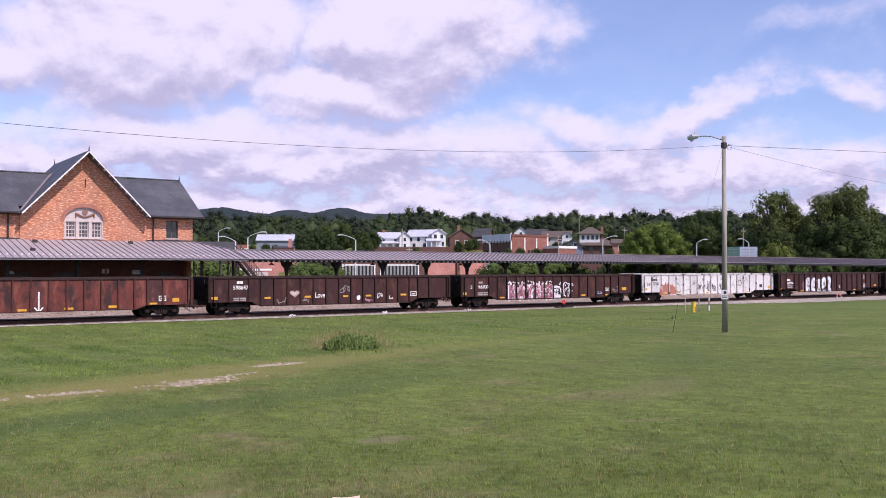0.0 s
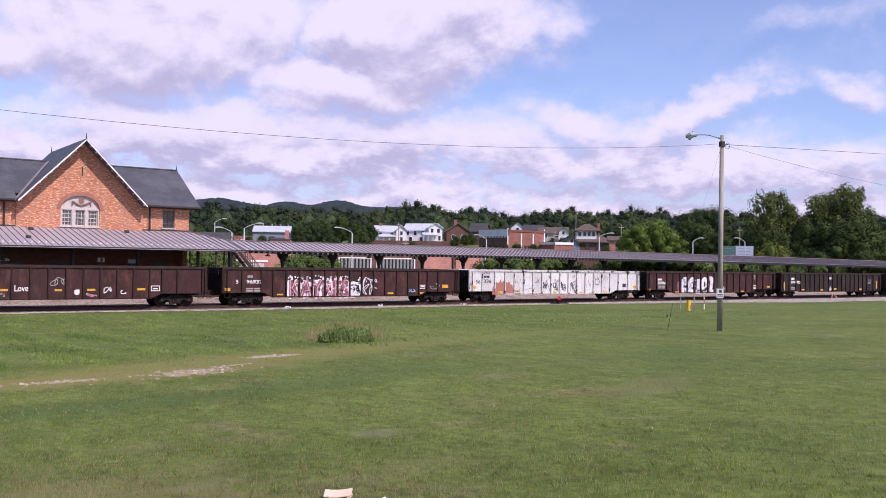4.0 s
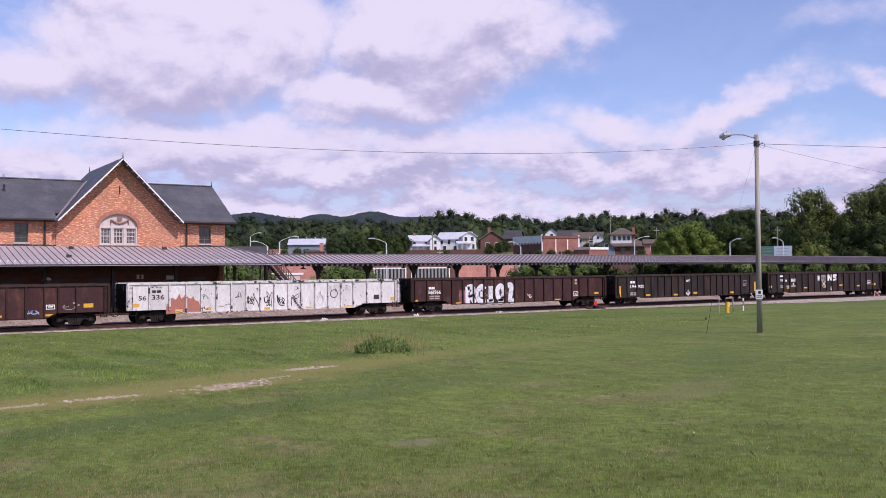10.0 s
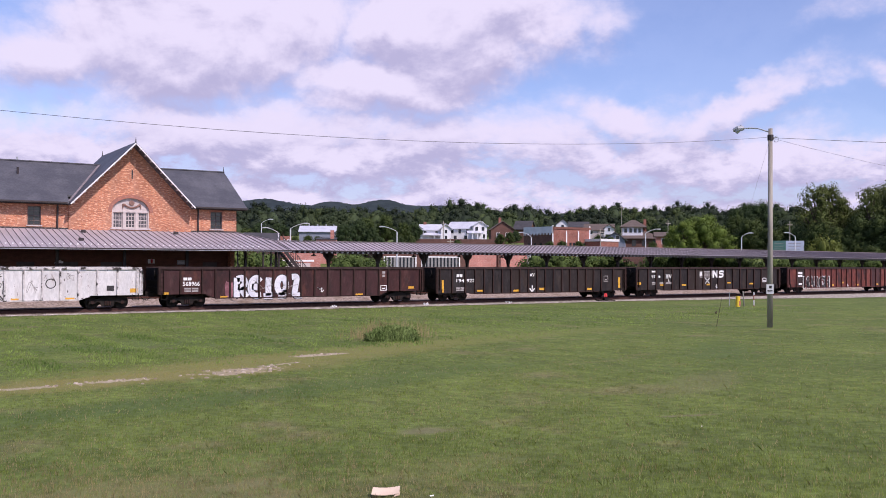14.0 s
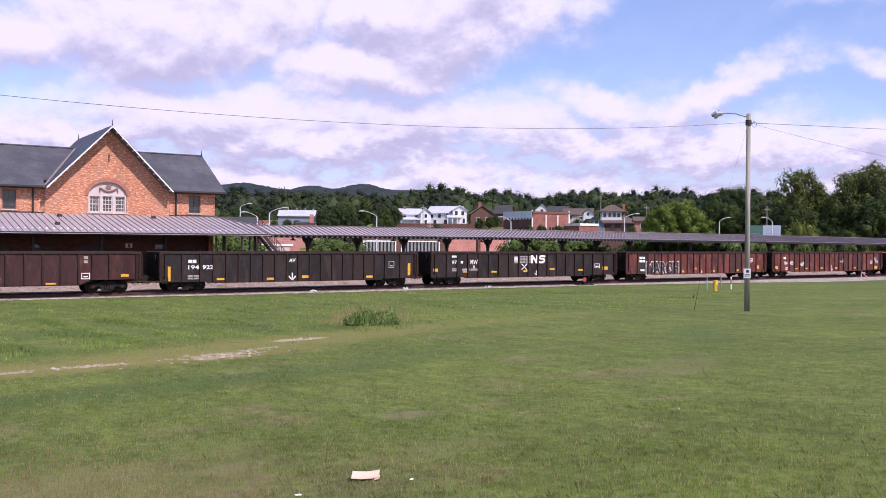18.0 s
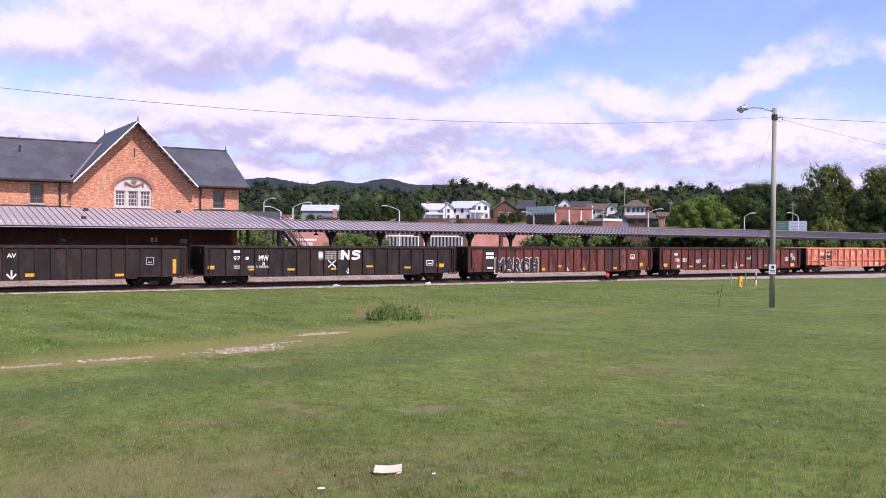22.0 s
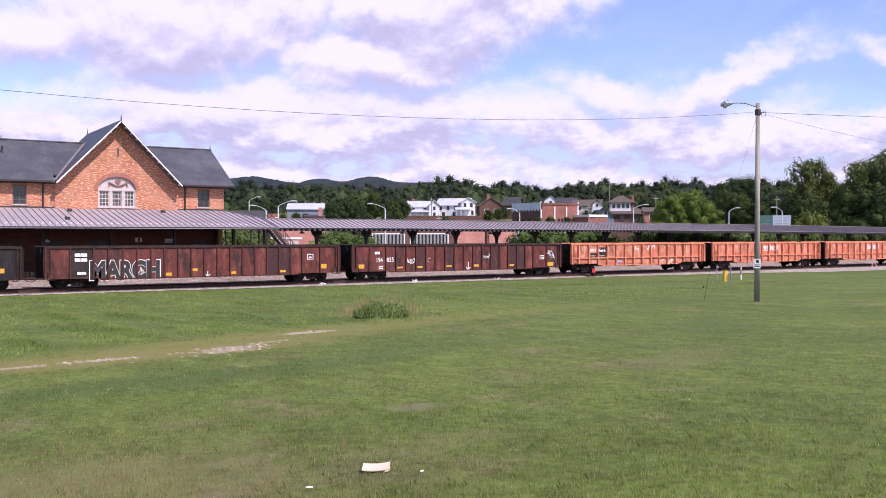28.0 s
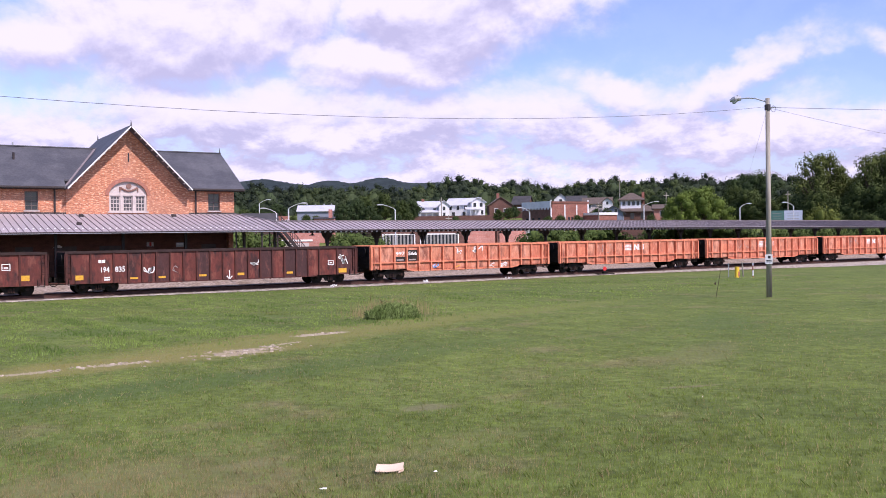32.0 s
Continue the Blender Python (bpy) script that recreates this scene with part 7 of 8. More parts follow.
    for x in (-0.2, 0.7, 1.3):
        town_window(lb, x, 0.6, 0.25, 0.5, 0.0)
    gable_house("house", "house with dark grey shingled roof behind the station", (48.9, 125.8, 5.14), -20, 4.5, 6, 0.2, 1.5, M_SHADEWALL, M_SHINGLE)
    # garage seen under the canopy
    g = thing("garage", "long brick garage with white framed barred windows", "building", (51.9, 95.0, 0))
    part("wall", Solid().box(0, 12.0, 0, 10, -0.6, 4.3), M_BRICK_DARK, g)
    part("side_wing", Solid().box(12.0, 22.0, 0.3, 10, -0.6, 4.3), M_BRICK_PINK, g)
    for x0, x1 in ((0.1, 4.6), (5.3, 10.9)):
        fr = part("window_frame", Solid().box(x0, x1, -0.12, 0, 3.3, 3.44).box(x0, x0 + 0.15, -0.12, 0, 0, 3.3).box(x1 - 0.15, x1, -0.12, 0, 0, 3.3), M_WHITE, g)
        part("pane", Solid().box(x0 + 0.22, x1 - 0.22, -0.04, -0.01, 0.6, 3.3), M_GLASS, fr)
        k = int((x1 - x0) / 0.5)
        for i in range(1, k):
            x = x0 + (x1 - x0) * i / k
            part("bar", Solid().box(x - 0.13, x + 0.13, -0.09, -0.045, 0.6, 3.3), M_BAR, fr)
    for x in (12.0, 17.0, 21.9):
        part("pilaster", Solid().box(x - 0.2, x + 0.2, -0.05, 0.3, -0.6, 4.3), M_BRICK_DARK if x == 17.0 else M_WHITE, g)
    s2 = thing("brick_shop", "low pink brick shop with white band", "building", (37.2, 90.0, 0))
    part("wall", Solid().box(0, 4.4, 0, 8, -0.6, 3.9), M_BRICK_PINK, s2)
    part("band", Solid().box(-0.05, 3.6, -0.06, 0, 2.75, 2.95), M_WHITE, s2)
    part("shop_window", Solid().box(0.4, 3.2, -0.05, 0, 1.2, 2.6), M_TRIM, s2)
    tall = thing("brick_building", "dark brick building behind the platform end", "building", (89.3, 91.7, 0), turn=-44)
    part("wall", Solid().box(-1.7, 1.7, 0, 5, -1, 3.6), M_BRICK_DARK, tall)
    part("window", Solid().box(-0.4, 0.4, -0.05, 0, 1.5, 2.6), M_GLASS, tall)
    # signboards
    for px_at, w, mat, lab, bar in (((125.5, 96.0, 4.78), 2.1, M_SIGN_GREEN, "green roadside signboard with pale writing", M_MARK_DIM), ((126.9, 94.1, 4.77), 2.9, M_SIGN_PALE, "pale white roadside signboard with faint lines", M_MARK_DIM)):
        s = thing("signboard", lab, "signboard", px_at, turn=-54)
        part("board", Solid().box(-w / 2, w / 2, 0, 0.12, -0.1, 1.65), mat, s)
        for i in range(3):
            part("text_bar", Solid().box(-w * 0.32, w * 0.32, -0.012, 0.0, 0.28 + 0.45 * i, 0.34 + 0.45 * i), bar, s)
        for x in (-w / 2 + 0.2, w / 2 - 0.2):
            part("post", Solid().box(x - 0.08, x + 0.08, 0.02, 0.14, -6, -0.1), M_GREY, s)


M_SIGN_GREEN = paint("sign_green", (0.06, 0.16, 0.13), (0.09, 0.2, 0.17), rough=0.5)
M_SIGN_PALE = paint("sign_pale", (0.50, 0.55, 0.66), (0.45, 0.5, 0.6), rough=0.5)
make_town()


def make_street_lamp(x, y, z_top, arm, turn, label):
    """A pale lamp post with one long arm that rises to its head."""
    z0 = ground_z(x, y)
    l = thing("street_lamp", label, "street lamp", (x, y, z0), group="street lamps behind the station", turn=turn)
    h = z_top - z0
    part("post", Solid().tube((0, 0, -0.3), (0, 0, h - 0.6), 0.085, 0.07, 8), M_LAMP, l)
    pts = [(0, 0, h - 0.62), (arm * 0.1, 0, h - 0.46), (arm * 0.55, 0, h - 0.16), (arm, 0, h)]
    a = Solid()
    for p, q in zip(pts, pts[1:]):
        a.tube(p, q, 0.034, n=6)
    part("arm", a, M_LAMP, l)
    s = 1 if arm > 0 else -1
    part("head", Solid().prism([(arm - s * 0.1, h - 0.04), (arm + s * 0.55, h - 0.06), (arm + s * 0.6, h + 0.01), (arm + s * 0.3, h + 0.08), (arm - s * 0.1, h + 0.05)], "y", -0.12, 0.12), M_LAMP, l)


M_LAMP = paint("pale_lamp_paint", (0.62, 0.63, 0.65), (0.54, 0.55, 0.57), rough=0.5, metal=0.1)
for x, y, z, arm in ((39.7, 97.2, 6.54, -1.3), (39.0, 92.1, 6.87, 1.5), (51.8, 91.4, 6.80, -1.5), (70.7, 90.7, 6.52, -1.0), (65.3, 75.8, 4.17, -0.6), (91.8, 92.1, 7.46, 1.5), (104.2, 85.9, 7.05, 1.0), (112.5, 83.3, 7.21, -1.0), (50.6, 130.5, 8.90, 1.2)):
    make_street_lamp(x, y, z, arm, -38, "pale grey street lamp with one long arm")
for x, y, z in ((136.1, 101.9, 10.08), (161.7, 170.6, 17.00), (114.2, 126.0, 8.83), (130.0, 124.5, 10.84), (120.7, 189.9, 12.52), (89.6, 138.6, 6.87)):
    z0 = ground_z(x, y)
    p = thing("utility_pole", "thin distant wooden utility pole behind the station", "utility pole", (x, y, z0), group="distant utility poles")
    part("pole", Solid().tube((0, 0, -0.5), (0, 0, z - z0), 0.13, 0.09, 6), M_POLE, p)
    part("crossarm", Solid().box(-0.7, 0.7, -0.06, 0.06, z - z0 - 0.7, z - z0 - 0.55), M_POLE, p)


def make_parked_car(x, y, turn, paint_mat, label):
    c = thing("parked_car", label, "car", (x, y, ground_z(x, y)), turn=turn)
    side = [(-2.1, 0.35), (2.1, 0.35), (2.2, 0.6), (2.1, 0.85), (1.2, 0.95), (0.65, 1.42), (-1.0, 1.45), (-1.7, 0.98), (-2.15, 0.9)]
    part("body", Solid().prism(side, "y", -0.85, 0.85), paint_mat, c)
    for s in (-1, 1):
        part("side_window", Solid().prism([(-1.35, 0.98), (0.95, 0.98), (0.55, 1.34), (-0.95, 1.36)], "y", min(s * 0.845, s * 0.862), max(s * 0.845, s * 0.862)), M_GLASS, c)
        for xx in (-1.35, 1.35):
            t = part("wheel", Solid().tube((xx, s * 0.7, 0.33), (xx, s * 0.88, 0.33), 0.33, n=14), M_BLACK, c)
            part("rim", Solid().tube((xx, s * 0.88, 0.33), (xx, s * 0.895, 0.33), 0.2, n=12), M_GREY, t)


make_parked_car(40.3, 76.0, -10, M_GREY, "grey-green parked car behind the platform")
make_parked_car(75.4, 77.3, -30, M_WHITE, "white parked car behind the platform end")

# ---------------------------------------------------------------- the grass bank
M_BLADE = leafy(grass_paint("grass_blades", island=0.36, gain=1.0), 1.5)
M_BLADE_DRY = leafy(paint("dry_blades", (0.27, 0.225, 0.115), (0.20, 0.165, 0.085), scale=0.5, rough=0.9, island=0.2), 1.35)
M_BLADE_LUSH = leafy(paint("lush_blades", (0.150, 0.205, 0.056), (0.070, 0.112, 0.030), scale=0.8, mix=(0.42, 0.60), stretch=(1, 0.22, 1), rough=0.8, island=0.3, third=(0.165, 0.175, 0.062), third_scale=0.33, third_mix=(0.54, 0.72)), 1.65)
M_WEED = leafy(paint("weed_leaves", (0.17, 0.215, 0.075), (0.14, 0.185, 0.06), scale=0.3, rough=0.8, island=0.2), 1.5)
M_CARD = paint("cardboard", (0.72, 0.56, 0.42), (0.66, 0.50, 0.37), scale=6, rough=0.85, fine=0.05)


def blades(name, label, mat, spots, height, width, lean=0.5, per=3, seed=1, category="grass"):
    """Upright grass blades, three or more to a tuft, as one mesh."""
    rng = np.random.default_rng(seed)
    n = len(spots)
    base = np.repeat(np.array(spots), per, axis=0)
    base[:, :2] += rng.normal(0, 0.02, (n * per, 2)) * np.repeat(np.sqrt(height), per)[:, None] * 4
    h = np.repeat(height, per) * rng.uniform(0.5, 1.25, n * per)
    w = np.repeat(width, per) * rng.uniform(0.6, 1.3, n * per)
    a = rng.uniform(-1.35, 1.35, n * per) - 0.55      # broad sides turned to the light
    l = rng.uniform(0, lean, n * per) * h
    side = np.stack([np.cos(a), np.sin(a), np.zeros_like(a)], 1) * w[:, None] / 2
    way = rng.uniform(0, 2 * np.pi, n * per)
    l = l * np.where(np.cos(way) * 0.55 + np.sin(way) * 0.8 < 0.1, 0.25, 1.0)      # most lean with the wind
    tip = base + np.stack([np.cos(way) * l, np.sin(way) * l, h], 1)
    mid = base + np.stack([np.cos(way) * l * 0.3, np.sin(way) * l * 0.3, h * 0.55], 1)
    # each blade turns its broad side towards the light
    def lit(s):
        n_ = np.cross(s, tip - base)
        n_ /= np.linalg.norm(n_, axis=1)[:, None] + 1e-9
        p, q = n_ @ np.array([-0.55, -0.8, 0.2]), n_ @ np.array([0.12, -0.67, 0.73])
        flip = np.where(p < 0, -1.0, 1.0)
        return q * flip, flip
    other = np.stack([-side[:, 1], side[:, 0], side[:, 2]], 1)
    (q1, f1), (q2, f2) = lit(side), lit(other)
    side = np.where((q1 >= q2)[:, None], side * f1[:, None], other * f2[:, None])
    v = np.stack([base - side, base + side, mid + side * 0.75, tip, mid - side * 0.75], 1).reshape(-1, 3)
    me = bpy.data.meshes.new(name)
    k = n * per
    me.vertices.add(k * 5)
    me.vertices.foreach_set("co", v.astype(np.float32).ravel())
    me.loops.add(k * 5)
    me.loops.foreach_set("vertex_index", np.arange(k * 5, dtype=np.int32))
    me.polygons.add(k)
    me.polygons.foreach_set("loop_start", np.arange(k, dtype=np.int32) * 5)
    me.materials.append(mat)
    me.update(calc_edges=True)
    soft = np.tile(np.array([-0.1, -0.35, 1.0]), (k * 5, 1)) + np.repeat(np.stack([np.cos(way), np.sin(way), np.zeros_like(way)], 1) * 0.35, 5, axis=0)
    me.normals_split_custom_set_from_vertices(soft / np.linalg.norm(soft, axis=1)[:, None])
    return tagged(part(name, me, None), label, category, kind="stuff")


def in_worn(x, y, rng):
    for (cx, cy, half, wide, turn), _, strength in WORN[3:9]:
        c, s = math.cos(radians(turn)), math.sin(radians(turn))
        u, v = ((x - cx) * c + (y - cy) * s) / half, (-(x - cx) * s + (y - cy) * c) / wide
        if u * u + v * v < 0.8 and rng.random() < 0.6:
            return True
    return False


def make_grass():
    rng = random.Random(9)
    mown, hm, wm, dry, hd, wd, lush, hl, wl = [], [], [], [], [], [], [], [], []
    for _ in range(165000):
        a = radians(rng.uniform(4, 68) + rng.gauss(0, 2.5))
        r = 4.0 * (70 / 4.0) ** rng.random()
        if rng.random() > (r - 3.6) / 1.6:
            continue
        x, y = r * math.sin(a), r * math.cos(a)
        if y > 58.4 or in_worn(x, y, rng):
            continue
        z = ground_z(x, y) - 0.01
        patch = noise.noise((x * 0.35, y * 0.35, 2.0)) + 0.5 * noise.noise((x * 1.3, y * 1.3, 5.0))
        far = y > 25.6 + (x - 11) * 0.30 + 2.5 * patch + rng.gauss(0, 0.8)
        thick = 0.0036 * (1 + r / 22)
        q = rng.random()
        if far and q < 0.6:
            clump = noise.noise((x * 0.9, y * 0.2, 7.0))
            lush.append((x, y, z)), hl.append(rng.uniform(0.04, 0.085) * max(0.35, 1.0 + 1.6 * clump)), wl.append(thick * 2.6)
        elif q < 0.12 + 0.25 * max(0, -patch) + 0.5 * max(0.0, 1 - math.hypot(x - 1.6, (y - 8.0) * 0.7) / 4.5) and not far:
            dry.append((x, y, z)), hd.append(rng.uniform(0.03, 0.07)), wd.append(thick)
        else:
            tuft = 1.3 if patch > 0.35 and rng.random() < 0.5 else 1.0
            mown.append((x, y, z)), hm.append(rng.uniform(0.02, 0.055) * tuft), wm.append(thick * 1.1)
    blades("mown_grass", "short mown green grass on the bank", M_BLADE, mown, np.array(hm), np.array(wm), 1.0, 3, 1)
    blades("dry_grass", "dry straw-coloured grass among the green", M_BLADE_DRY, dry, np.array(hd), np.array(wd), 0.9, 2, 2)
    blades("tall_grass", "longer lush green grass beside the railway", M_BLADE_LUSH, lush, np.array(hl), np.array(wl), 1.1, 3, 3)
    # weeds standing out of the lawn
    weeds, hw_, ww_ = [], [], []
    for _ in range(260):
        a, r = radians(rng.uniform(6, 64)), 5 * (40 / 5) ** rng.random()
        x, y = r * math.sin(a), r * math.cos(a)
        for _ in range(7):
            px, py = x + rng.gauss(0, 0.05), y + rng.gauss(0, 0.05)
            weeds.append((px, py, ground_z(px, py) - 0.01)), hw_.append(rng.uniform(0.03, 0.065)), ww_.append(0.006 + r * 0.0004)
    blades("lawn_weeds", "scattered bright weed tufts in the lawn", M_WEED, weeds, np.array(hw_), np.array(ww_), 0.9, 4, 4)


make_grass()


def make_bush():
    rng = random.Random(15)
    spots, h, w = [], [], []
    while len(spots) < 4600:
        u, v, k = rng.uniform(-1, 1), rng.uniform(-1, 1), rng.random()
        lump = 0.72 + 0.28 * noise.noise((u * 2.2, v * 2.2, 4.0))
        if u * u + v * v + (k / lump) ** 2 > 1 or rng.random() < 0.35 * (u * u + v * v):
            continue
        x, y = 16.1 + u * 1.0 * 0.87 - v * 0.35, 28.7 - u * 1.0 * 0.5 - v * 0.5
        spots.append((x, y, ground_z(x, y) - 0.02 + 0.66 * k)), h.append(rng.uniform(0.07, 0.17)), w.append(rng.uniform(0.03, 0.055))
    blades("grass_clump", "rounded leafy clump of tall green weeds in the grass", M_CLUMP, spots, np.array(h), np.array(w), 2.0, 2, 6, "bush")
    spots, h, w = [], [], []
    for _ in range(420):
        x, y = 16.9 + rng.gauss(0, 0.75), 30.3 + rng.gauss(0, 0.5)
        spots.append((x, y, ground_z(x, y) - 0.02)), h.append(rng.uniform(0.38, 0.75)), w.append(0.012)
    blades("seed_heads", "pinkish dry seed heads behind the grass clump", M_BLADE_DRY, spots, np.array(h), np.array(w), 0.5, 2, 7)


M_CLUMP = leafy(paint("clump_blades", (0.098, 0.145, 0.044), (0.155, 0.205, 0.075), scale=3, rough=0.7, island=0.5), 1.4)
make_bush()


# ---------------------------------------------------------------- lamp pole and wires
def make_pole():
    x, y = 33.8, 26.31
    z = ground_z(x, y)
    p = thing("utility_pole", "weathered wooden utility pole with street lamp and small white sign", "utility pole", (x, y, z))
    top = 9.0 - z
    part("pole", Solid().tube((0, 0, -0.3), (0, 0, top), 0.122, 0.09, 14), M_POLE, p, smooth=True)
    d = Vector((-math.cos(radians(52)), math.sin(radians(52)), 0))
    arm, pts = Solid(), [(0.08, top - 0.14), (0.5, top + 0.02), (0.85, top + 0.06), (1.15, top + 0.05)]
    for (a, b), (c, e) in zip(pts, pts[1:]):
        arm.tube((d.x * a, d.y * a, b), (d.x * c, d.y * c, e), 0.03, n=8)
    part("lamp_arm", arm, M_GREY, p)
    head = part("lamp_head", Solid().tube((d.x * 1.1, d.y * 1.1, top + 0.06), (d.x * 1.35, d.y * 1.35, top + 0.05), 0.09, 0.14, 10).tube((d.x * 1.35, d.y * 1.35, top + 0.05), (d.x * 1.58, d.y * 1.58, top - 0.02), 0.14, 0.07, 10), M_GREY, p)
    part("lens", Solid().tube((d.x * 1.38, d.y * 1.38, top - 0.02), (d.x * 1.42, d.y * 1.42, top - 0.16), 0.14, 0.06, 10), M_LENS, head, "clouded lamp glass")
    part("photocell", Solid().tube((d.x * 1.25, d.y * 1.25, top + 0.14), (d.x * 1.25, d.y * 1.25, top + 0.22), 0.04, n=8), M_GREY, head)
    part("wire_clamp", Solid().tube((0, 0, top - 0.52), (0, 0, top - 0.28), 0.13, n=10), M_ROOF_DARK, p)
    part("insulator", Solid().tube((-d.x * 0.1, -d.y * 0.1, top - 0.42), (-d.x * 0.28, -d.y * 0.28, top - 0.40), 0.03, n=8), M_GREY, p)
    loop, prev = Solid(), None
    for i in range(9):
        q = 2 * math.pi * i / 8
        pt = (-d.x * (0.24 + 0.1 * math.cos(q)), -d.y * (0.24 + 0.1 * math.cos(q)), top - 0.48 + 0.14 * math.sin(q))
        if prev:
            loop.tube(prev, pt, 0.008, n=4)
        prev = pt
    part("cable_loop", loop, M_ROOF_DARK, p)
    # the sign faces the bank
    n = Vector((-math.sin(radians(52)), -math.cos(radians(52)), 0))
    t = Vector((n.y, -n.x, 0)) * -1
    c = n * 0.125

    def facing(u0, u1, z0, z1, depth):
        s = Solid()
        q = [c + n * dd + t * u + Vector((0, 0, zz)) for dd in (0.0, depth) for u, zz in ((u0, z0), (u1, z0), (u1, z1), (u0, z1))]
        return s.add(q, [(0, 1, 2, 3), (7, 6, 5, 4), (0, 4, 5, 1), (1, 5, 6, 2), (2, 6, 7, 3), (3, 7, 4, 0)])
    z1 = 1.92 - z
    sign = part("sign_plate", facing(-0.15, 0.15, z1 - 0.21, z1 + 0.21, 0.01), M_WHITE, p, "small white notice plate")
    part("sign_mark", facing(-0.04, 0.07, z1 + 0.03, z1 + 0.15, 0.016), M_MARK_BLACK, sign)
    for dz in (-0.06, -0.12):
        part("sign_bar", facing(-0.11, 0.11, z1 + dz - 0.015, z1 + dz + 0.015, 0.016), M_MARK_BLACK, sign)


M_LENS = paint("lamp_lens", (0.45, 0.47, 0.50), (0.38, 0.40, 0.43), rough=0.2)
make_pole()


def make_wire(label, points, r):
    s, n = Solid(), 5
    for x, y, z in points:
        s.v += [(x, y + r * math.cos(2 * math.pi * i / n), z + r * math.sin(2 * math.pi * i / n)) for i in range(n)]
    s.f = [(n * j + i, n * j + (i + 1) % n, n * j + n + (i + 1) % n, n * j + n + i) for j in range(len(points) - 1) for i in range(n)]
    tagged(part("overhead_wire", s, M_WIRE), label, "wire", group="overhead wires")


M_WIRE = paint("wire", (0.03, 0.03, 0.033), (0.045, 0.045, 0.048), rough=0.6)
make_wire("dark twisted overhead cable along the bank", [(x, 26.31, 6.92 + 0.00237 * (x - 7) ** 2) for x in [33.7 - 1.79 * i for i in range(31)]], 0.0065)
make_wire("dark overhead cable running on from the pole", [(33.9 + i * 4.0, 26.31, 8.60 + 0.05 * 4.0 * i - 0.02 * math.sin(math.pi * i / 12)) for i in range(13)], 0.010)
make_wire("thin slack service wire sloping from the pole", [(33.9 + i * 2.5, 26.31, 8.58 - 0.098 * 2.5 * i + 0.0018 * (2.5 * i) ** 2) for i in range(13)], 0.006)
far = (80.6, 65.7, 7.94)
make_wire("thin service wire from the pole over the railway", [tuple(a + (b - a) * i / 10 for a, b in zip((33.8, 26.31, 8.6), far)) for i in range(11)], 0.005)
pl = thing("utility_pole", "wooden utility pole carrying the overhead cable", "utility pole", (-19.8, 26.31, ground_z(-19.8, 26.31)))
part("pole", Solid().tube((0, 0, -0.3), (0, 0, 8.6), 0.15, 0.10, 12), M_POLE, pl)
pl = thing("utility_pole", "wooden utility pole at the far cable end", "utility pole", (82.0, 26.31, ground_z(82.0, 26.31)))
part("pole", Solid().tube((0, 0, -0.3), (0, 0, 11.0), 0.16, 0.10, 12), M_POLE, pl)


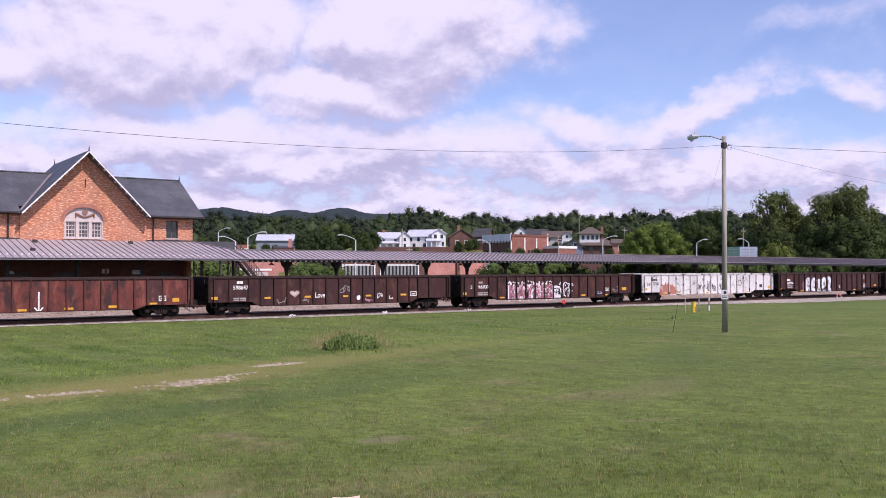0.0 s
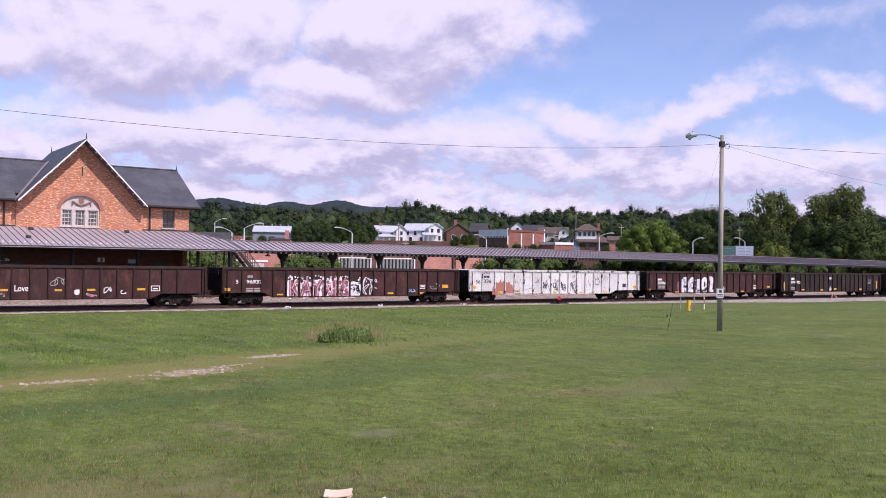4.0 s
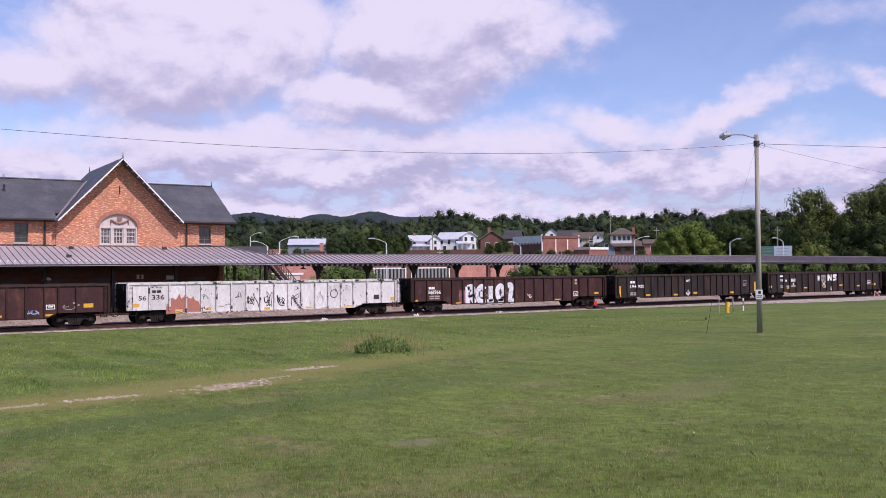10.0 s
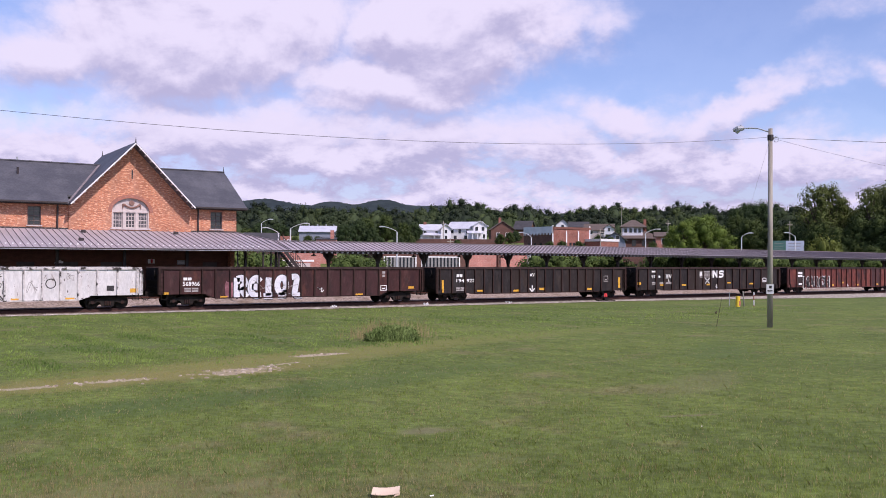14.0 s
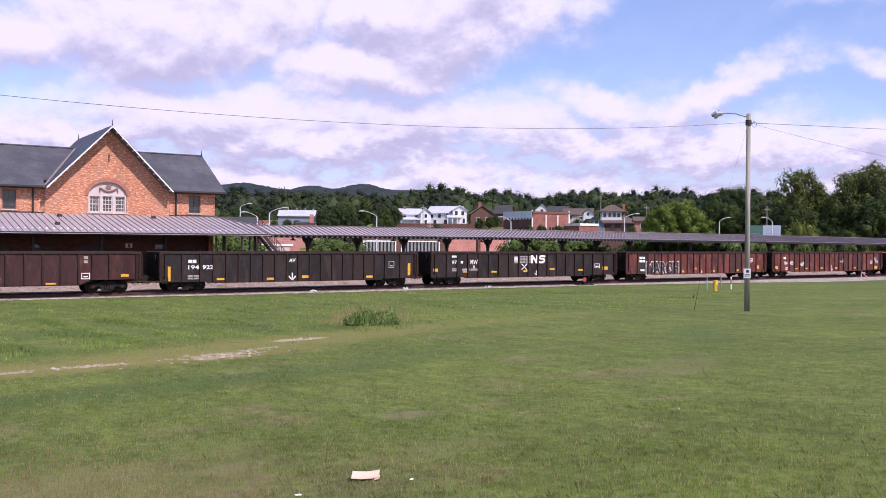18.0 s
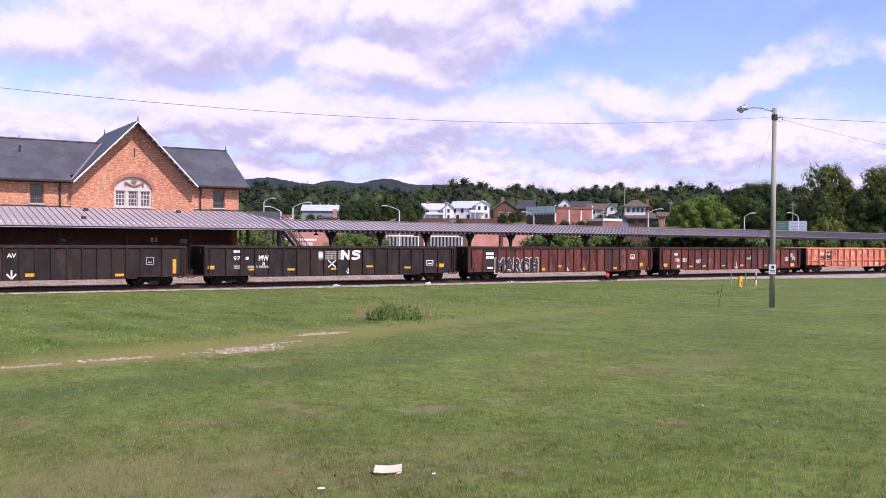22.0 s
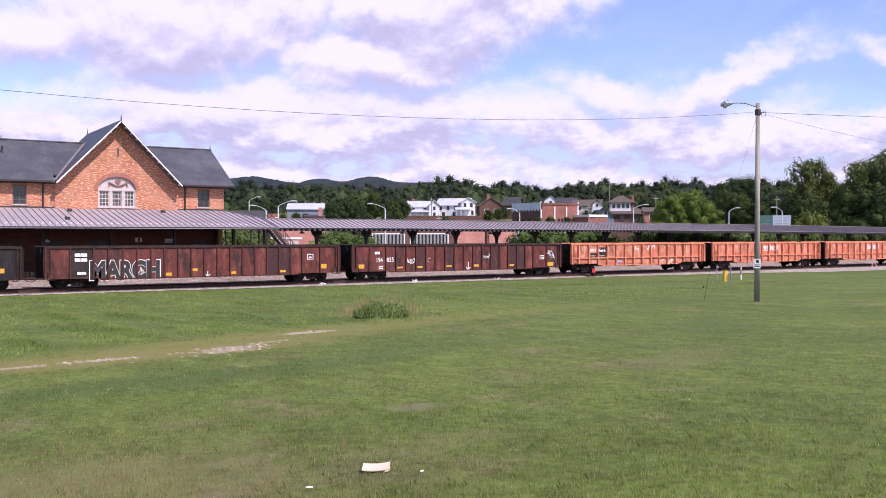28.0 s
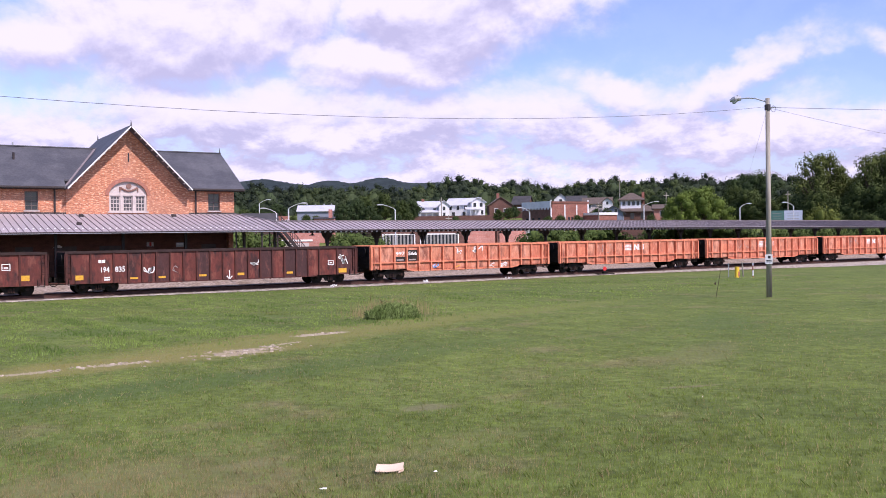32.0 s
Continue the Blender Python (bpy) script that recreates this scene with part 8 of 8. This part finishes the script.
# ---------------------------------------------------------------- small things on the bank and by the track
def make_markers():
    def stake(x, y, h, r, mat, label, lean=0.0, band=None):
        s = thing("marker_stake", label, "stake", (x, y, ground_z(x, y)), group="marker stakes by the track")
        part("shaft", Solid().tube((0, 0, -0.2), (lean, 0, h), r, n=6), mat, s)
        if band:
            part("band", Solid().tube((0, 0, 0.12), (0, 0, 0.5), r * 1.15, n=6), band, s)
            part("band", Solid().tube((0, 0, h - 0.22), (0, 0, h - 0.02), r * 1.15, n=6), band, s)
    stake(54.4, 45.94, 1.05, 0.035, M_GREY, "thin grey marker stake in the grass")
    stake(54.9, 45.0, 1.1, 0.05, M_POLE, "leaning weathered wooden stake in the grass", -0.12)
    stake(54.47, 43.8, 1.08, 0.045, M_RUSTPATCH, "white and red banded marker stake", 0.0, M_WHITE)
    y = thing("pipeline_marker", "bright yellow cylindrical marker post with dark band", "marker post", (53.82, 44.7, ground_z(53.82, 44.7)))
    part("post", Solid().tube((0, 0, -0.2), (0.03, 0, 0.74), 0.16, 0.16, 14), M_YELLOW, y)
    part("cap", Solid().tube((0.03, 0, 0.74), (0.035, 0, 0.79), 0.172, 0.16, 14), M_YELLOW, y)
    part("label_plate", Solid().box(-0.03, 0.12, -0.175, -0.14, 0.1, 0.45), M_RUSTPATCH, y)
    d = thing("dead_stem", "thin dry plant stem standing in the grass", "plant", (32.43, 28.14, ground_z(32.43, 28.14)))
    part("stem", Solid().tube((0, 0, -0.1), (0.25, 0, 0.8), 0.012, n=5).tube((0.25, 0, 0.8), (0.45, 0.02, 1.5), 0.010, 0.005, 5), M_BARK, d)
    part("seed_head", Solid().tube((-0.02, 0, 0.62), (0.02, 0, 0.72), 0.05, 0.02, 6), M_BARK, d)
    # switch stand with its red target
    s = thing("switch_stand", "railway switch stand with round red target", "switch stand", (53.72, 58.6, -0.42))
    part("base", Solid().box(-0.9, 0.9, -0.25, 0.25, 0.0, 0.14), M_TIE, s)
    part("stand", Solid().box(-0.2, 0.2, -0.15, 0.15, 0.14, 0.3).tube((0, 0, 0.3), (0, 0, 0.62), 0.03, n=6), M_GRIME_SHADE, s)
    part("target", Solid().tube((0.0, -0.02, 0.55), (0.0, 0.02, 0.55), 0.19, n=16), M_RED_PAINT, s)
    part("lever", Solid().beam((0.15, -0.1, 0.2), (0.95, -0.2, 0.12), 0.05, 0.05), M_GRIME_SHADE, s)
    part("throw_rod", Solid().beam((0, 0.15, 0.1), (0, 1.9, 0.16), 0.06, 0.05), M_GRIME_SHADE, s)
    # small folding barrier farther on
    b = thing("track_barrier", "small white and red folding barrier beside the track", "barrier", (94.6, 58.2, -0.42))
    part("frame", Solid().beam((-0.5, 0, 0.0), (-0.35, 0, 0.75), 0.07, 0.07).beam((-0.35, 0, 0.75), (0.75, 0, 0.05), 0.08, 0.08).beam((-0.5, 0, 0.03), (0.8, 0, 0.03), 0.07, 0.07), M_TRIM, b)
    part("red_bar", Solid().beam((-0.3, -0.05, 0.62), (0.2, -0.05, 0.32), 0.05, 0.1), M_RED_PAINT, b)
    # pale stones heaped on the ballast
    for cx, cy, w in ((28.3, 58.75, 0.5), (43.6, 58.7, 0.35), (35.9, 58.8, 0.25)):
        rng = random.Random(int(cx))
        h = thing("stone_heap", "small heap of pale broken stone on the ballast", "stones", (cx, cy, -0.36))
        for i in range(9):
            a = Vector((rng.gauss(0, w * 0.5), rng.gauss(0, 0.08), rng.uniform(0, 0.16)))
            pts = [a + Vector((rng.uniform(-1, 1), rng.uniform(-1, 1), rng.uniform(-1, 1))).normalized() * 0.09 for _ in range(6)]
            bm = bmesh.new()
            for p in pts:
                bm.verts.new(p)
            bmesh.ops.convex_hull(bm, input=bm.verts[:])
            me = bpy.data.meshes.new("stone")
            bm.to_mesh(me)
            bm.free()
            me.materials.append(M_WHITE)
            part("stone", me, None, h)
    # pale gravel spread along the far end of the bank
    g = Solid()
    edge = [(4, 58.95), (16, 58.8), (22, 58.35), (30, 58.05), (44, 58.0), (56, 57.9), (62, 57.4), (68, 56.7), (76, 55.4), (86, 53.2), (100, 51.0), (125, 49.0), (170, 47.0)]
    edge = [(a + (c - a) * i / 12, b + (d - b) * i / 12 + 0.10 * noise.noise(((a + (c - a) * i / 12) * 1.7, 0, 0))) for (a, b), (c, d) in zip(edge, edge[1:]) for i in range(12)]
    for x, yy in edge:
        for k in range(5):
            v = yy + (59.1 - yy) * k / 4
            g.v.append((x, v, ground_z(x, v) + 0.03 + 0.05 * k / 4))
    g.f = [(5 * i + k, 5 * i + 5 + k, 5 * i + 6 + k, 5 * i + 1 + k) for i in range(len(edge) - 1) for k in range(4)]
    tagged(part("gravel_strip", g, M_GRAVEL), "pale grey gravel strip beside the track", "gravel", kind="structure")


make_markers()


def make_litter():
    z = ground_z(4.05, 7.33)
    c = thing("cardboard_sheet", "curled sheet of pale brown cardboard lying on the grass", "cardboard", (4.05, 7.33, z + 0.022), turn=-29)
    s, n = Solid(), 8
    for i in range(n + 1):
        u = i / n
        x = -0.125 + 0.25 * u
        lift = 0.012 * (2 * u - 1) ** 2 + 0.010 * u
        for y, e in ((-0.075, 0.0), (0.075, 0.028)):
            for t in (0.0, 0.006):
                s.v.append((x + (0.012 if y > 0 else 0), y, lift + e + t))
    for i in range(n):
        a, b = 4 * i, 4 * i + 4
        s.f += [(a + 1, b + 1, b + 3, a + 3), (a, a + 2, b + 2, b), (a, b, b + 1, a + 1), (a + 2, a + 3, b + 3, b + 2)]
    s.f += [(0, 1, 3, 2), (4 * n, 4 * n + 2, 4 * n + 3, 4 * n + 1)]
    part("sheet", s, M_CARD, c)
    part("torn_flap", Solid().add([(0.08, -0.08, 0.0), (0.13, -0.084, 0.016), (0.135, -0.05, 0.036), (0.10, -0.05, 0.024), (0.08, -0.08, -0.006), (0.13, -0.084, 0.010), (0.135, -0.05, 0.030), (0.10, -0.05, 0.018)], [(0, 1, 2, 3), (7, 6, 5, 4), (0, 4, 5, 1), (1, 5, 6, 2), (2, 6, 7, 3), (3, 7, 4, 0)]), M_CARD, c)
    for x, y, q in ((3.22, 6.97, 0.022), (4.28, 6.9, 0.012), (9.62, 8.6, 0.015)):
        rng = random.Random(int(x * 100))
        t = thing("paper_scrap", "small crumpled white paper scrap on the grass", "litter", (x, y, ground_z(x, y) + 0.03))
        s = Solid()
        pts = [(rng.uniform(-1, 1) * q * 2, rng.uniform(-1, 1) * q * 1.5, rng.uniform(0, 1) * q) for _ in range(6)]
        s.add(pts, [(0, 1, 2), (1, 2, 3), (2, 3, 4), (3, 4, 5), (0, 2, 4)])
        part("scrap", s, M_WHITE, t)


make_litter()


def make_path_stones():
    """Pale stones bedded in the bare parts of the path."""
    rng, s = random.Random(31), Solid()
    for cx, cy, du, dv, turn, count in ((7.9, 21.4, 0.95, 0.34, 28, 80), (4.7, 20.8, 0.5, 0.10, 4, 14), (3.2, 20.55, 0.5, 0.10, 4, 8), (11.4, 24.6, 0.7, 0.15, 12, 14)):
        for _ in range(count):
            u, v = rng.gauss(0, du), rng.gauss(0, dv)
            c, n = math.cos(radians(turn)), math.sin(radians(turn))
            x, y = cx + u * c - v * n, cy + u * n + v * c
            q, z = rng.uniform(0.02, 0.055), ground_z(x, y)
            ring = [(x + q * 1.5 * math.cos(k * 1.2566 + 1) * rng.uniform(0.7, 1.2), y + q * math.sin(k * 1.2566 + 1) * rng.uniform(0.7, 1.2)) for k in range(5)]
            s.add([(a, b, z - 0.02) for a, b in ring] + [(x + (a - x) * 0.6, y + (b - y) * 0.6, z + q * 0.6) for a, b in ring], [(5, 6, 7, 8, 9)] + [(k, (k + 1) % 5, (k + 1) % 5 + 5, k + 5) for k in range(5)])
    tagged(part("path_stones", s, M_PATH_STONE), "pale flat stones in the worn bare path", "stones", kind="stuff")


M_PATH_STONE = paint("path_stone", (0.40, 0.34, 0.27), (0.26, 0.21, 0.15), rough=0.95, island=0.3)
make_path_stones()

# ---------------------------------------------------------------- what moves
RUN = [(0, -0.02), (2, -9.80), (4, -19.66), (6, -29.56), (8, -39.44), (10, -49.29), (12, -59.10), (14, -68.88), (16, -78.62), (18, -88.35), (20, -98.09), (22, -107.86), (24, -117.68), (26, -127.58), (28, -137.57), (30, -147.66), (32, -157.84), ]


def degrees_rolled(t):
    """How far a wheel of 0.42 m has turned while the train ran."""
    return -math.degrees(smooth_between(t, RUN) / 0.42)


def motions():
    for w in WAGONS:
        x = w.matrix_world.translation.x
        walk(w, [(t, pose(x + s, TRACK_Y, 0)) for t, s in RUN])
    turns = [(0.1 * i, -degrees_rolled(0.1 * i)) for i in range(321)]
    for ob, xw in WHEELS:
        walk(ob, [(t, pose(xw, 0, 0.42, 0, a, 0)) for t, a in turns])


motions()
